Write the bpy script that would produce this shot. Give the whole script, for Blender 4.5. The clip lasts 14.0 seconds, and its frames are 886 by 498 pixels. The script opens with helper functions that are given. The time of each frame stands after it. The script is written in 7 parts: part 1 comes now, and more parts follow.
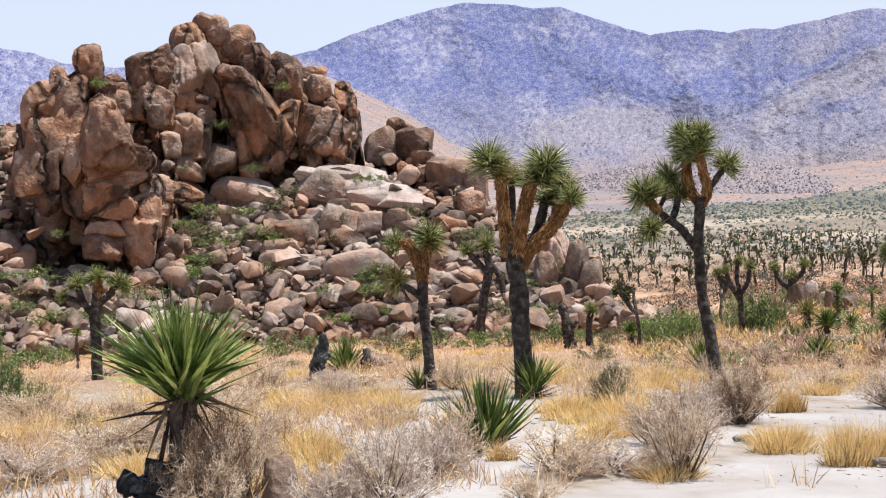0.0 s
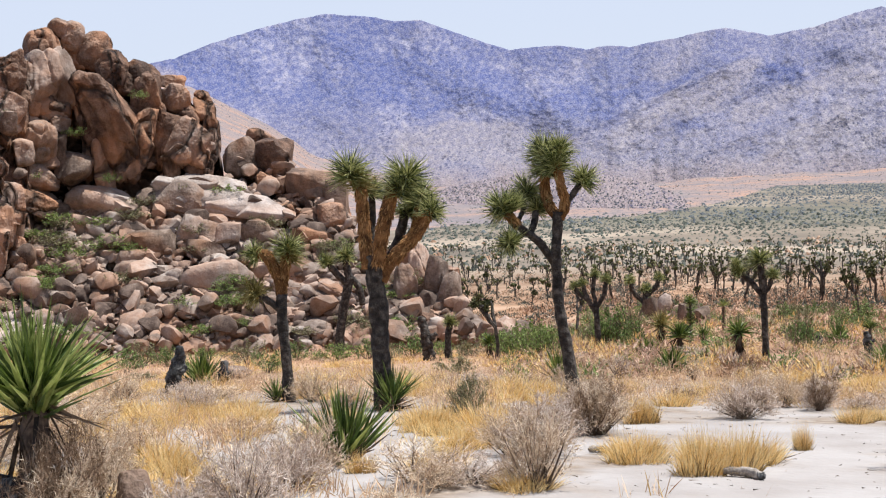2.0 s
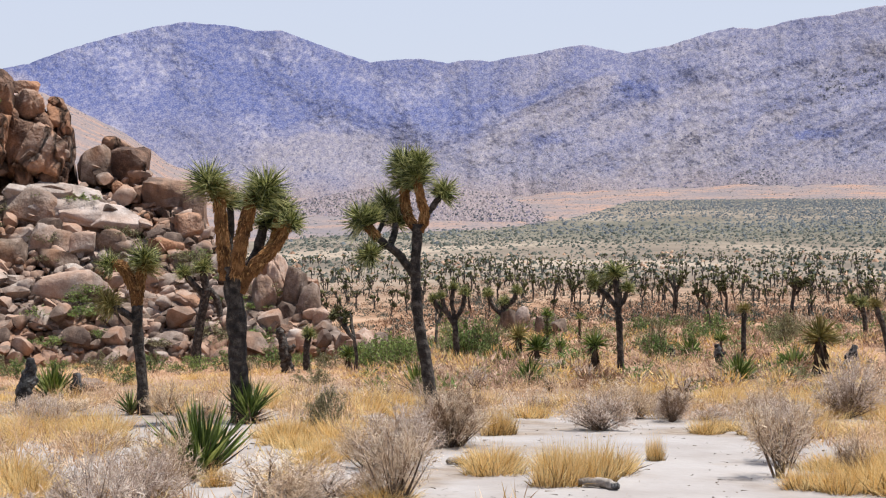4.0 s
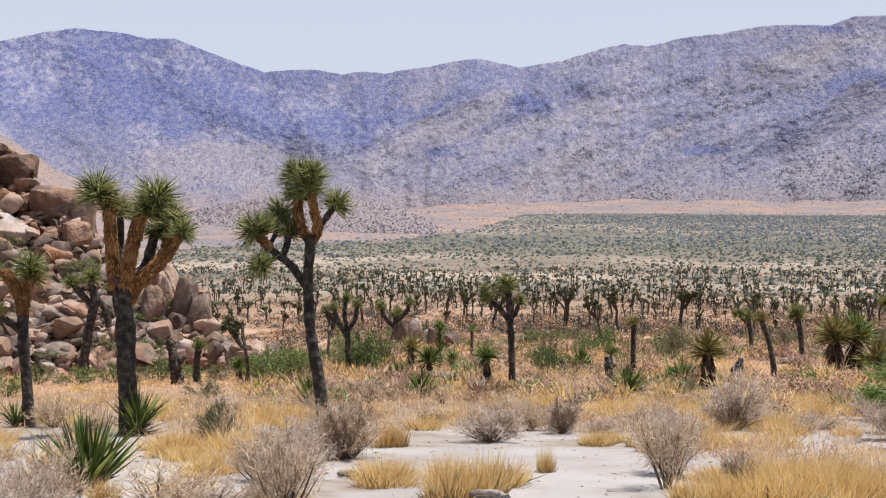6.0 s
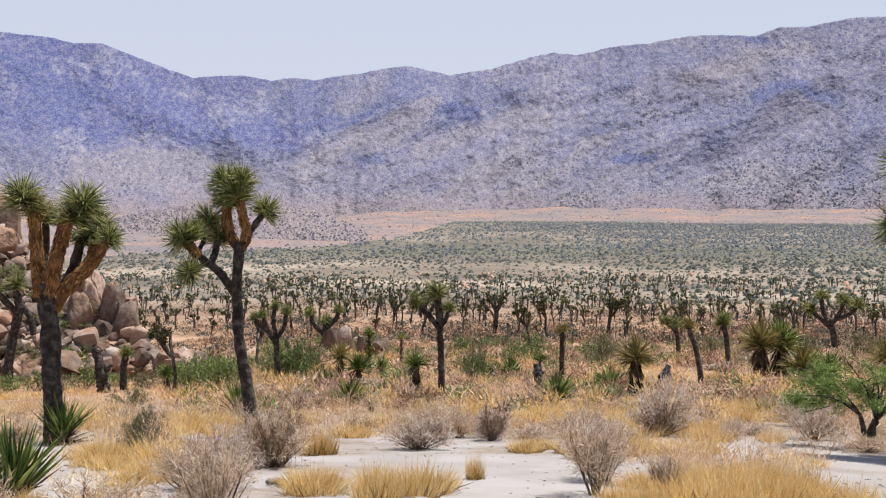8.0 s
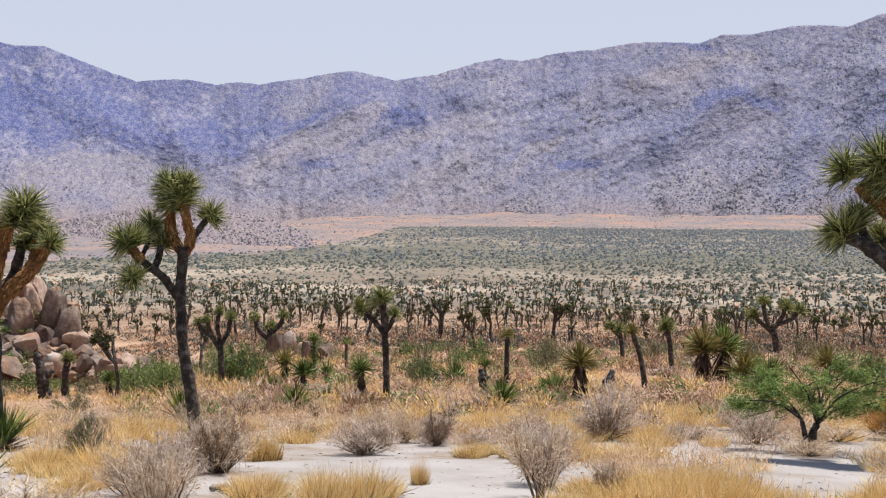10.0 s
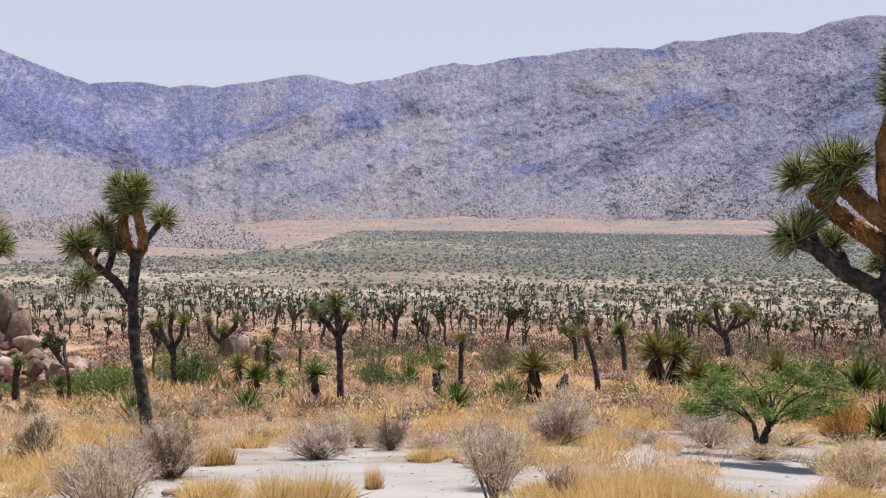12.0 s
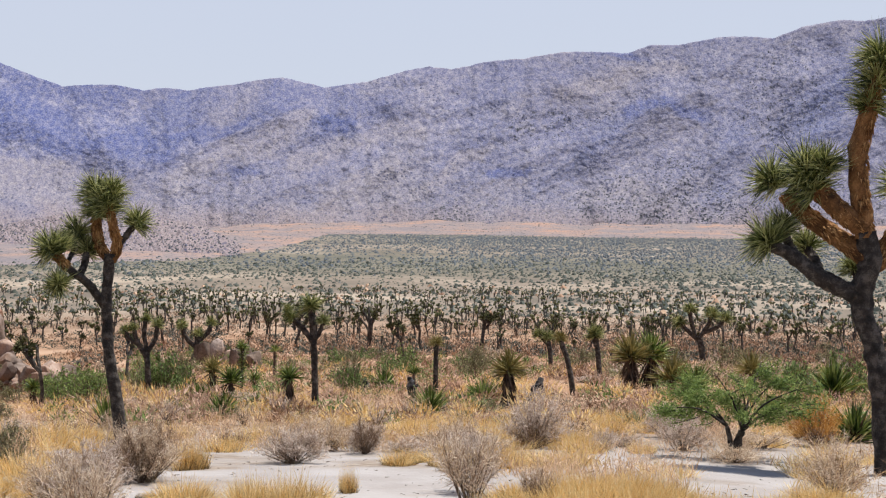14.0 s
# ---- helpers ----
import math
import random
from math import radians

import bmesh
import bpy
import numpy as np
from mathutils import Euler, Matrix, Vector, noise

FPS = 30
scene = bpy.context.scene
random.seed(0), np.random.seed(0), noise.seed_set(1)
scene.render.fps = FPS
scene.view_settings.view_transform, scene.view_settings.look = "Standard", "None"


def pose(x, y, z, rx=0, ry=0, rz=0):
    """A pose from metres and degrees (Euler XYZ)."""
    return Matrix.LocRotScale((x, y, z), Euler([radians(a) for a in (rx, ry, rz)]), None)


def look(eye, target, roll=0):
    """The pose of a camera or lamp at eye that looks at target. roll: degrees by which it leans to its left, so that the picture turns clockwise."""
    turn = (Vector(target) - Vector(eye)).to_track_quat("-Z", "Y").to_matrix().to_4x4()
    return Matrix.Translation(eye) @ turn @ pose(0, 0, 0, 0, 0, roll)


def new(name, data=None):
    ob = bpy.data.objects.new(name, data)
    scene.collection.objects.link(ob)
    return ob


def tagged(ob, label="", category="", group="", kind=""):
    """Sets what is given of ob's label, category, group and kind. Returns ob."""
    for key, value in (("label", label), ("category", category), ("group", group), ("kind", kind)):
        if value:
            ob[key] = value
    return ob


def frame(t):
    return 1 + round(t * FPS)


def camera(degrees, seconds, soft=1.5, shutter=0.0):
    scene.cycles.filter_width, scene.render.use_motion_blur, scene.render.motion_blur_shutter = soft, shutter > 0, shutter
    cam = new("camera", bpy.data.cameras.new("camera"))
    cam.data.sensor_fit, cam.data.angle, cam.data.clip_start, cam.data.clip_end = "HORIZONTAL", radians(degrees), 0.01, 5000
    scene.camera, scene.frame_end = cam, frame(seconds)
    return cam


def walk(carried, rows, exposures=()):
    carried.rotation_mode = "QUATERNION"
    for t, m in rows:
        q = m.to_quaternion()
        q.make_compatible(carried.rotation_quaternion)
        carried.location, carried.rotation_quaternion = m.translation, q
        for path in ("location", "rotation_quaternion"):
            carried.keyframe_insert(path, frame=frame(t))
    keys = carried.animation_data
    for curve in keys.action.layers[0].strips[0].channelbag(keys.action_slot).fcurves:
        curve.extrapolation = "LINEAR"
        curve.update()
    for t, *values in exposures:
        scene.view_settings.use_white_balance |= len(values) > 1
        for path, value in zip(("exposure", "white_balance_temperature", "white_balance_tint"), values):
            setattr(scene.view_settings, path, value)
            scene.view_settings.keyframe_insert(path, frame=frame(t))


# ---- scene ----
# The camera stands on a tripod head and turns to its right.
EYE = 1.75
cam = camera(34.0, 14.0, soft=1.2)
# seconds, pitch, roll, yaw
ROWS = [
    (0.0, -2.776, 1.660, 8.020),
    (0.5, -2.707, 1.532, 6.504),
    (1.0, -2.616, 1.351, 5.089),
    (1.5, -2.520, 1.173, 3.770),
    (2.0, -2.427, 1.032, 2.503),
    (2.5, -2.321, 0.868, 1.291),
    (3.0, -2.222, 0.698, -0.027),
    (3.5, -2.127, 0.552, -1.220),
    (4.0, -2.018, 0.387, -3.025),
    (4.2, -1.956, 0.352, -3.276),
    (6.5, -1.455, -0.289, -8.136),
    (7.0, -1.366, -0.297, -8.628),
    (7.5, -1.310, -0.407, -9.208),
    (8.0, -1.252, -0.395, -10.005),
    (10.5, -0.980, -0.585, -12.601),
    (11.0, -0.937, -0.627, -13.089),
    (11.5, -0.889, -0.686, -13.600),
    (12.0, -0.848, -0.709, -13.967),
    (12.5, -0.800, -0.724, -14.426),
    (13.0, -0.764, -0.734, -14.558),
    (13.5, -0.727, -0.774, -14.923),
    (14.0, -0.693, -0.750, -14.959),
]
walk(cam, [(t, pose(0, 0, EYE, 90 + p, r, y)) for t, p, r, y in ROWS], [(0.0, 0.76, 5950, 9), (2.0, 0.68, 5950, 9), (4.0, 0.57, 6050, 10), (7.0, 0.51, 6100, 11), (14.0, 0.48, 6100, 10)])

# ---- sky, sun ----
SUN_AZ, SUN_EL = 82.0, 72.0      # degrees right of north (+y), degrees high
world = bpy.data.worlds.new("sky")
scene.world = world
world.use_nodes = True
wn, wl = world.node_tree.nodes, world.node_tree.links
sky = wn.new("ShaderNodeTexSky")
sky.sky_type, sky.sun_disc = "NISHITA", False
sky.sun_elevation, sky.sun_rotation = radians(SUN_EL), radians(SUN_AZ)
sky.altitude, sky.air_density, sky.dust_density, sky.ozone_density = 900, 1.5, 1.0, 1.5
haze = wn.new("ShaderNodeMix")      # white summer haze, thick low down and thin overhead
haze.data_type = "RGBA"
up = wn.new("ShaderNodeSeparateXYZ")
wl.new(wn.new("ShaderNodeTexCoord").outputs["Generated"], up.inputs[0])
thin = wn.new("ShaderNodeMapRange")
wl.new(up.outputs["Z"], thin.inputs[0])
thin.inputs[1].default_value, thin.inputs[2].default_value = 0.22, 0.75
thin.inputs[3].default_value, thin.inputs[4].default_value = 0.86, 0.0
wl.new(thin.outputs[0], haze.inputs[0])
haze.inputs[7].default_value = (6.0, 6.15, 6.95, 1)
wl.new(sky.outputs[0], haze.inputs[6])
wl.new(haze.outputs[2], wn["Background"].inputs[0])
wn["Background"].inputs[1].default_value = 0.0785
sun = new("sun", bpy.data.lights.new("sun", "SUN"))
sun.data.energy, sun.data.angle, sun.data.color = 5.0, radians(0.5), (1.0, 0.95, 0.86)
sa, se = radians(SUN_AZ), radians(SUN_EL)
sun.matrix_world = look((0, 0, 60), Vector((0, 0, 60)) - 10 * Vector((math.sin(sa) * math.cos(se), math.cos(sa) * math.cos(se), math.sin(se))))

# ---- materials ----


def material(name, colours, scale=4.0, rough=0.9, bump=0.0, bump_scale=30.0, island=0.0, each=0.0, through_light=0.0, spot=None, gloss=0.3):
    """A surface of two to four colours mixed by noise at two scales, with random lightness per piece and fine relief."""
    m = bpy.data.materials.new(name)
    m.use_nodes = True
    n, l = m.node_tree.nodes, m.node_tree.links
    b = n["Principled BSDF"]
    b.inputs["Roughness"].default_value = rough
    b.inputs["Specular IOR Level"].default_value = gloss
    co = n.new("ShaderNodeTexCoord")
    n1 = n.new("ShaderNodeTexNoise")
    n1.inputs["Scale"].default_value, n1.inputs["Detail"].default_value = scale, 8
    l.new(co.outputs["Object"], n1.inputs["Vector"])
    n2 = n.new("ShaderNodeTexNoise")
    n2.inputs["Scale"].default_value, n2.inputs["Detail"].default_value = scale * 7.3, 4
    l.new(co.outputs["Object"], n2.inputs["Vector"])
    fac = n.new("ShaderNodeMath")
    fac.operation = "MULTIPLY_ADD"
    l.new(n2.outputs["Fac"], fac.inputs[0])
    fac.inputs[1].default_value = 0.45
    l.new(n1.outputs["Fac"], fac.inputs[2])
    last = fac.outputs[0]
    if island or each:
        src = n.new("ShaderNodeNewGeometry").outputs["Random Per Island"] if island else n.new("ShaderNodeObjectInfo").outputs["Random"]
        add = n.new("ShaderNodeMath")
        add.operation = "MULTIPLY_ADD"
        l.new(src, add.inputs[0])
        add.inputs[1].default_value = island or each
        l.new(last, add.inputs[2])
        sub = n.new("ShaderNodeMath")
        sub.operation = "SUBTRACT"
        l.new(add.outputs[0], sub.inputs[0])
        sub.inputs[1].default_value = (island or each) / 2
        last = sub.outputs[0]
    ramp = n.new("ShaderNodeValToRGB")
    e = ramp.color_ramp.elements
    k = len(colours)
    while len(e) < k:
        e.new(0.5)
    for i, c in enumerate(colours):
        e[i].position = 0.5 + 0.42 * i / (k - 1)
        e[i].color = (*c, 1)
    l.new(last, ramp.inputs[0])
    colour = ramp.outputs[0]
    if spot:
        sc, amount, sco = spot
        v = n.new("ShaderNodeTexVoronoi")
        v.inputs["Scale"].default_value = sc
        l.new(co.outputs["Object"], v.inputs["Vector"])
        lt = n.new("ShaderNodeMath")
        lt.operation = "LESS_THAN"
        l.new(v.outputs["Distance"], lt.inputs[0])
        lt.inputs[1].default_value = amount
        mx = n.new("ShaderNodeMix")
        mx.data_type = "RGBA"
        l.new(lt.outputs[0], mx.inputs[0])
        l.new(colour, mx.inputs[6])
        mx.inputs[7].default_value = (*sco, 1)
        colour = mx.outputs[2]
    l.new(colour, b.inputs["Base Color"])
    if bump:
        n3 = n.new("ShaderNodeTexNoise")
        n3.inputs["Scale"].default_value, n3.inputs["Detail"].default_value = bump_scale, 6
        l.new(co.outputs["Object"], n3.inputs["Vector"])
        bp = n.new("ShaderNodeBump")
        bp.inputs["Strength"].default_value, bp.inputs["Distance"].default_value = 1.0, bump
        l.new(n3.outputs["Fac"], bp.inputs["Height"])
        l.new(bp.outputs[0], b.inputs["Normal"])
    if through_light:
        tr = n.new("ShaderNodeBsdfTranslucent")
        l.new(colour, tr.inputs[0])
        ms = n.new("ShaderNodeMixShader")
        ms.inputs[0].default_value = through_light
        l.new(b.outputs[0], ms.inputs[1])
        l.new(tr.outputs[0], ms.inputs[2])
        l.new(ms.outputs[0], n["Material Output"].inputs[0])
    return m




def rock_material(name, colours, orange, varnish, bump=0.2, island=False, cracks=0.0):
    """Weathered granite in world scale: mottled grain, iron-orange patches, dark streaks of varnish, pitted relief."""
    m = bpy.data.materials.new(name)
    m.use_nodes = True
    n, l = m.node_tree.nodes, m.node_tree.links
    b = n["Principled BSDF"]
    b.inputs["Roughness"].default_value = 0.93
    b.inputs["Specular IOR Level"].default_value = 0.25
    geo = n.new("ShaderNodeNewGeometry")

    def ns(scale, detail=6, stretch=(1, 1, 1)):
        mp = n.new("ShaderNodeMapping")
        mp.inputs["Scale"].default_value = stretch
        l.new(geo.outputs["Position"], mp.inputs["Vector"])
        x = n.new("ShaderNodeTexNoise")
        x.inputs["Scale"].default_value, x.inputs["Detail"].default_value = scale, detail
        l.new(mp.outputs[0], x.inputs["Vector"])
        return x.outputs["Fac"]

    def scaled(v, f, plus=None):
        x = n.new("ShaderNodeMath")
        x.operation = "MULTIPLY_ADD"
        l.new(v, x.inputs[0])
        x.inputs[1].default_value = f
        if plus is None:
            x.inputs[2].default_value = 0.0
        else:
            l.new(plus, x.inputs[2])
        return x.outputs[0]

    def ramp(fac, stops):
        r = n.new("ShaderNodeValToRGB")
        e = r.color_ramp.elements
        while len(e) < len(stops):
            e.new(0.5)
        for i, (p, c) in enumerate(stops):
            e[i].position, e[i].color = p, (*c, 1)
        l.new(fac, r.inputs[0])
        return r.outputs[0]

    def mix(fac, a, c):
        x = n.new("ShaderNodeMix")
        x.data_type = "RGBA"
        l.new(fac, x.inputs[0])
        l.new(a, x.inputs[6])
        x.inputs[7].default_value = (*c, 1)
        return x.outputs[2]

    own = geo.outputs["Random Per Island"] if island else n.new("ShaderNodeObjectInfo").outputs["Random"]
    grain = scaled(ns(0.4, 8), 0.42, scaled(ns(2.6, 8), 0.36, scaled(ns(15.0, 4), 0.22, scaled(own, 0.22))))
    colour = ramp(grain, [(0.44, colours[0]), (0.56, colours[1]), (0.67, colours[2]), (0.8, colours[3])])
    g = (orange,) * 3
    colour = mix(ramp(scaled(ns(0.55, 6), 0.85, scaled(own, 0.15)), [(0.46, (0, 0, 0)), (0.6, g)]), colour, (0.40, 0.192, 0.095))
    g = (varnish,) * 3
    colour = mix(ramp(ns(0.9, 7, (1, 1, 0.22)), [(0.54, (0, 0, 0)), (0.66, g)]), colour, (0.055, 0.04, 0.034))
    l.new(colour, b.inputs["Base Color"])
    rough = n.new("ShaderNodeBump")
    rough.inputs["Strength"].default_value, rough.inputs["Distance"].default_value = 1.0, bump
    l.new(scaled(ns(1.7, 7), 1.0, scaled(ns(9.0, 5), 0.25)), rough.inputs["Height"])
    if cracks:
        jv = n.new("ShaderNodeTexVoronoi")
        jv.feature = "DISTANCE_TO_EDGE"
        jv.inputs["Scale"].default_value = cracks
        warp = n.new("ShaderNodeTexNoise")
        warp.inputs["Scale"].default_value = 0.5
        l.new(geo.outputs["Position"], warp.inputs["Vector"])
        add = n.new("ShaderNodeVectorMath")
        add.operation = "MULTIPLY_ADD"
        l.new(warp.outputs["Color"], add.inputs[0])
        add.inputs[1].default_value = (2.2, 2.2, 2.2)
        l.new(geo.outputs["Position"], add.inputs[2])
        mp = n.new("ShaderNodeMapping")
        mp.inputs["Scale"].default_value = (1.0, 1.0, 0.45)
        l.new(add.outputs[0], mp.inputs["Vector"])
        l.new(mp.outputs[0], jv.inputs["Vector"])
        jr = n.new("ShaderNodeMapRange")
        jr.inputs[2].default_value = 0.045
        l.new(jv.outputs["Distance"], jr.inputs[0])
        jb = n.new("ShaderNodeBump")
        jb.inputs["Distance"].default_value = 0.4
        l.new(jr.outputs[0], jb.inputs["Height"])
        l.new(jb.outputs[0], rough.inputs["Normal"])
        # near-black lines paint the shade of the cracks into the colour
        colour = mix(ramp(jv.outputs["Distance"], [(0.006, (0.75, 0.75, 0.75)), (0.028, (0, 0, 0))]), colour, (0.03, 0.02, 0.015))
        l.new(colour, b.inputs["Base Color"])
    l.new(rough.outputs[0], b.inputs["Normal"])
    return m


GRANITE = rock_material("granite", [(0.071, 0.047, 0.033), (0.177, 0.125, 0.093), (0.287, 0.219, 0.177), (0.406, 0.349, 0.302)], 0.35, 0.45, 0.14)
BLEACHED = rock_material("bleached_granite", [(0.22, 0.17, 0.14), (0.33, 0.27, 0.23), (0.42, 0.355, 0.315), (0.5, 0.43, 0.39)], 0.25, 0.35, 0.16)
RUBBLE = rock_material("rubble", [(0.057, 0.037, 0.028), (0.149, 0.105, 0.080), (0.258, 0.198, 0.160), (0.393, 0.336, 0.290)], 0.4, 0.4, 0.08, island=True)
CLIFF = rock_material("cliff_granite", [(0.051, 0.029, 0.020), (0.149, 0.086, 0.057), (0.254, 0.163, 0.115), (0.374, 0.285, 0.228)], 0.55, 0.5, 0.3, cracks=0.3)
VARNISH_AND_SHADE = rock_material("varnish_and_shade", [(0.03, 0.022, 0.018), (0.085, 0.06, 0.048), (0.17, 0.12, 0.09), (0.26, 0.19, 0.15)], 0.3, 0.7, 0.2, cracks=0.3)
BARK = material("joshua_bark", [(0.013, 0.0105, 0.009), (0.036, 0.029, 0.024), (0.115, 0.094, 0.078)], 11, 0.95, 0.05, 16)
RUSSET = material("russet_bark", [(0.045, 0.02, 0.007), (0.15, 0.068, 0.022), (0.29, 0.145, 0.055)], 7, 0.95, 0.02, 30)
THATCH = material("dead_leaf_thatch", [(0.13, 0.058, 0.019), (0.31, 0.152, 0.05), (0.44, 0.25, 0.098)], 6, 0.9, island=0.4, through_light=0.1)
LEAF = material("joshua_leaf", [(0.032, 0.045, 0.009), (0.16, 0.18, 0.04), (0.44, 0.43, 0.17)], 3, 0.45, island=0.8, through_light=0.25, gloss=0.5)
LEAF_YELLOW = material("yellowed_leaf", [(0.106, 0.0912, 0.0228), (0.228, 0.19, 0.0532), (0.342, 0.274, 0.106)], 3, 0.55, island=0.45, through_light=0.15)
YUCCA = material("yucca_leaf", [(0.035, 0.058, 0.009), (0.125, 0.17, 0.028), (0.33, 0.36, 0.105)], 3, 0.45, island=0.6, through_light=0.2, gloss=0.4)
YUCCA_DEAD = material("dead_yucca_leaf", [(0.0228, 0.0152, 0.0106), (0.057, 0.038, 0.0274), (0.152, 0.103, 0.0684)], 5, 0.9, island=0.5)
STRAW = material("golden_grass", [(0.58, 0.34, 0.10), (0.75, 0.505, 0.195), (0.83, 0.655, 0.345)], 2, 0.8, island=0.5, through_light=0.42)
BRUSH = material("bleached_brush", [(0.34, 0.2, 0.112), (0.60, 0.395, 0.24), (0.77, 0.565, 0.375)], 2, 0.9, island=0.5, through_light=0.3)
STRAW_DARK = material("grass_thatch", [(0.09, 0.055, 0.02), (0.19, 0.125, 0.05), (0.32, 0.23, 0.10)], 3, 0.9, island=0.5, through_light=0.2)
TWIG = material("dry_twig", [(0.26, 0.165, 0.095), (0.55, 0.405, 0.275), (0.80, 0.665, 0.50)], 3, 0.9, island=0.5, through_light=0.32)
TWIG_GREY = material("grey_twig", [(0.27, 0.195, 0.145), (0.53, 0.41, 0.325), (0.75, 0.64, 0.54)], 3, 0.9, island=0.5, through_light=0.32)
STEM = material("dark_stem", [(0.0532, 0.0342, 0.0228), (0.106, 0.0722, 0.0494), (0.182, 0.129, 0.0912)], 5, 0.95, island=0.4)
SHRUB_LEAF = material("shrub_leaf", [(0.05, 0.088, 0.02), (0.125, 0.19, 0.045), (0.23, 0.3, 0.09)], 3, 0.7, island=0.6, through_light=0.25)
SHRUB_OLIVE = material("olive_leaf", [(0.105, 0.1, 0.042), (0.2, 0.19, 0.09), (0.32, 0.29, 0.165)], 3, 0.8, island=0.5, through_light=0.25)
FAR_LEAF = material("far_leaf", [(0.042, 0.047, 0.037), (0.066, 0.072, 0.056), (0.1, 0.106, 0.085)], 0.6, 0.9, island=0.6)
CHAR = material("charred_wood", [(0.008, 0.007, 0.007), (0.026, 0.024, 0.023), (0.17, 0.16, 0.152)], 6, 0.85, 0.02, 20)
SLOPE_BRUSH = material("slope_brush", [(0.25, 0.15, 0.097), (0.43, 0.275, 0.19), (0.6, 0.415, 0.305)], 2, 0.9, island=0.5, through_light=0.2)
# Far scrub: distance haze painted in as a paler, bluer leaf colour.
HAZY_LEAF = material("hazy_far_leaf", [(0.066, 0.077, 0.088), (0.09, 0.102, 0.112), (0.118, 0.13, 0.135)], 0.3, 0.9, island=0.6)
LEAF_FAR = material("far_tree_leaf", [(0.03, 0.034, 0.012), (0.068, 0.07, 0.028), (0.14, 0.132, 0.06)], 3, 0.85, island=0.5, gloss=0.1)
RUST = material("rust_scrub", [(0.19, 0.107, 0.066), (0.32, 0.192, 0.118), (0.43, 0.285, 0.185)], 0.6, 0.9, island=0.6)
ORANGE = material("rusty_twig", [(0.33, 0.14, 0.03), (0.50, 0.24, 0.05), (0.60, 0.35, 0.11)], 3, 0.9, island=0.5, through_light=0.4)
MESQUITE = material("mesquite_leaf", [(0.085, 0.125, 0.028), (0.18, 0.255, 0.06), (0.31, 0.37, 0.11)], 3, 0.6, island=0.5, through_light=0.4)
BROWN = material("brown_twig", [(0.10, 0.06, 0.035), (0.20, 0.125, 0.075), (0.34, 0.23, 0.15)], 3, 0.9, island=0.5, through_light=0.2)
DEADWOOD = material("grey_deadwood", [(0.1, 0.078, 0.06), (0.27, 0.225, 0.185), (0.5, 0.45, 0.4)], 8, 0.9, 0.01, 30)

# ---- mesh helpers ----


def tri_object(name, verts, tris, mat, parent=None, smooth=False, label="", sharp=0):
    verts, tris = np.asarray(verts, float), np.asarray(tris, int)
    me = bpy.data.meshes.new(name)
    me.vertices.add(len(verts))
    me.vertices.foreach_set("co", verts.ravel())
    me.loops.add(3 * len(tris))
    me.loops.foreach_set("vertex_index", tris.ravel())
    me.polygons.add(len(tris))
    me.polygons.foreach_set("loop_start", np.arange(0, 3 * len(tris), 3))
    me.polygons.foreach_set("use_smooth", np.full(len(tris), smooth))
    me.update(calc_edges=True)
    if smooth and sharp:
        me.set_sharp_from_angle(angle=radians(sharp))
    me.materials.append(mat)
    ob = new(name, me)
    if parent:
        ob.parent = parent
    if label:
        ob["label"] = label
    return ob


def lay_uv(ob, uv):
    """Lays a map, given vertex by vertex, over a mesh."""
    me = ob.data
    idx = np.empty(len(me.loops), int)
    me.loops.foreach_get("vertex_index", idx)
    layer = me.uv_layers.new(name="UVMap")
    layer.data.foreach_set("uv", np.asarray(uv, float)[idx].ravel())


def shared(name, me, parent, m):
    ob = new(name, me)
    ob.parent = parent
    ob.matrix_basis = m
    return ob


class Soup:
    """Gathers vertices and triangles of one mesh."""

    def __init__(self):
        self.v, self.f, self.n = [], [], 0

    def add(self, v, f):
        self.v.append(np.asarray(v, float))
        self.f.append(np.asarray(f, int) + self.n)
        self.n += len(v)

    def make(self, name, mat, parent=None, smooth=False, label=""):
        return tri_object(name, np.concatenate(self.v), np.concatenate(self.f), mat, parent, smooth, label)


def unit(a):
    return a / np.maximum(np.linalg.norm(a, axis=-1, keepdims=True), 1e-9)


def slivers(base, ways, lengths, widths, rng):
    """Straight thin twigs or small leaves, one triangle each."""
    k = len(base)
    side = unit(np.cross(ways, rng.normal(size=(k, 3)))) * (0.5 * widths * np.ones(k))[:, None]
    v = np.stack([base - side, base + side, base + ways * (lengths * np.ones(k))[:, None]], 1)
    return v.reshape(-1, 3), np.arange(3 * k).reshape(-1, 3)


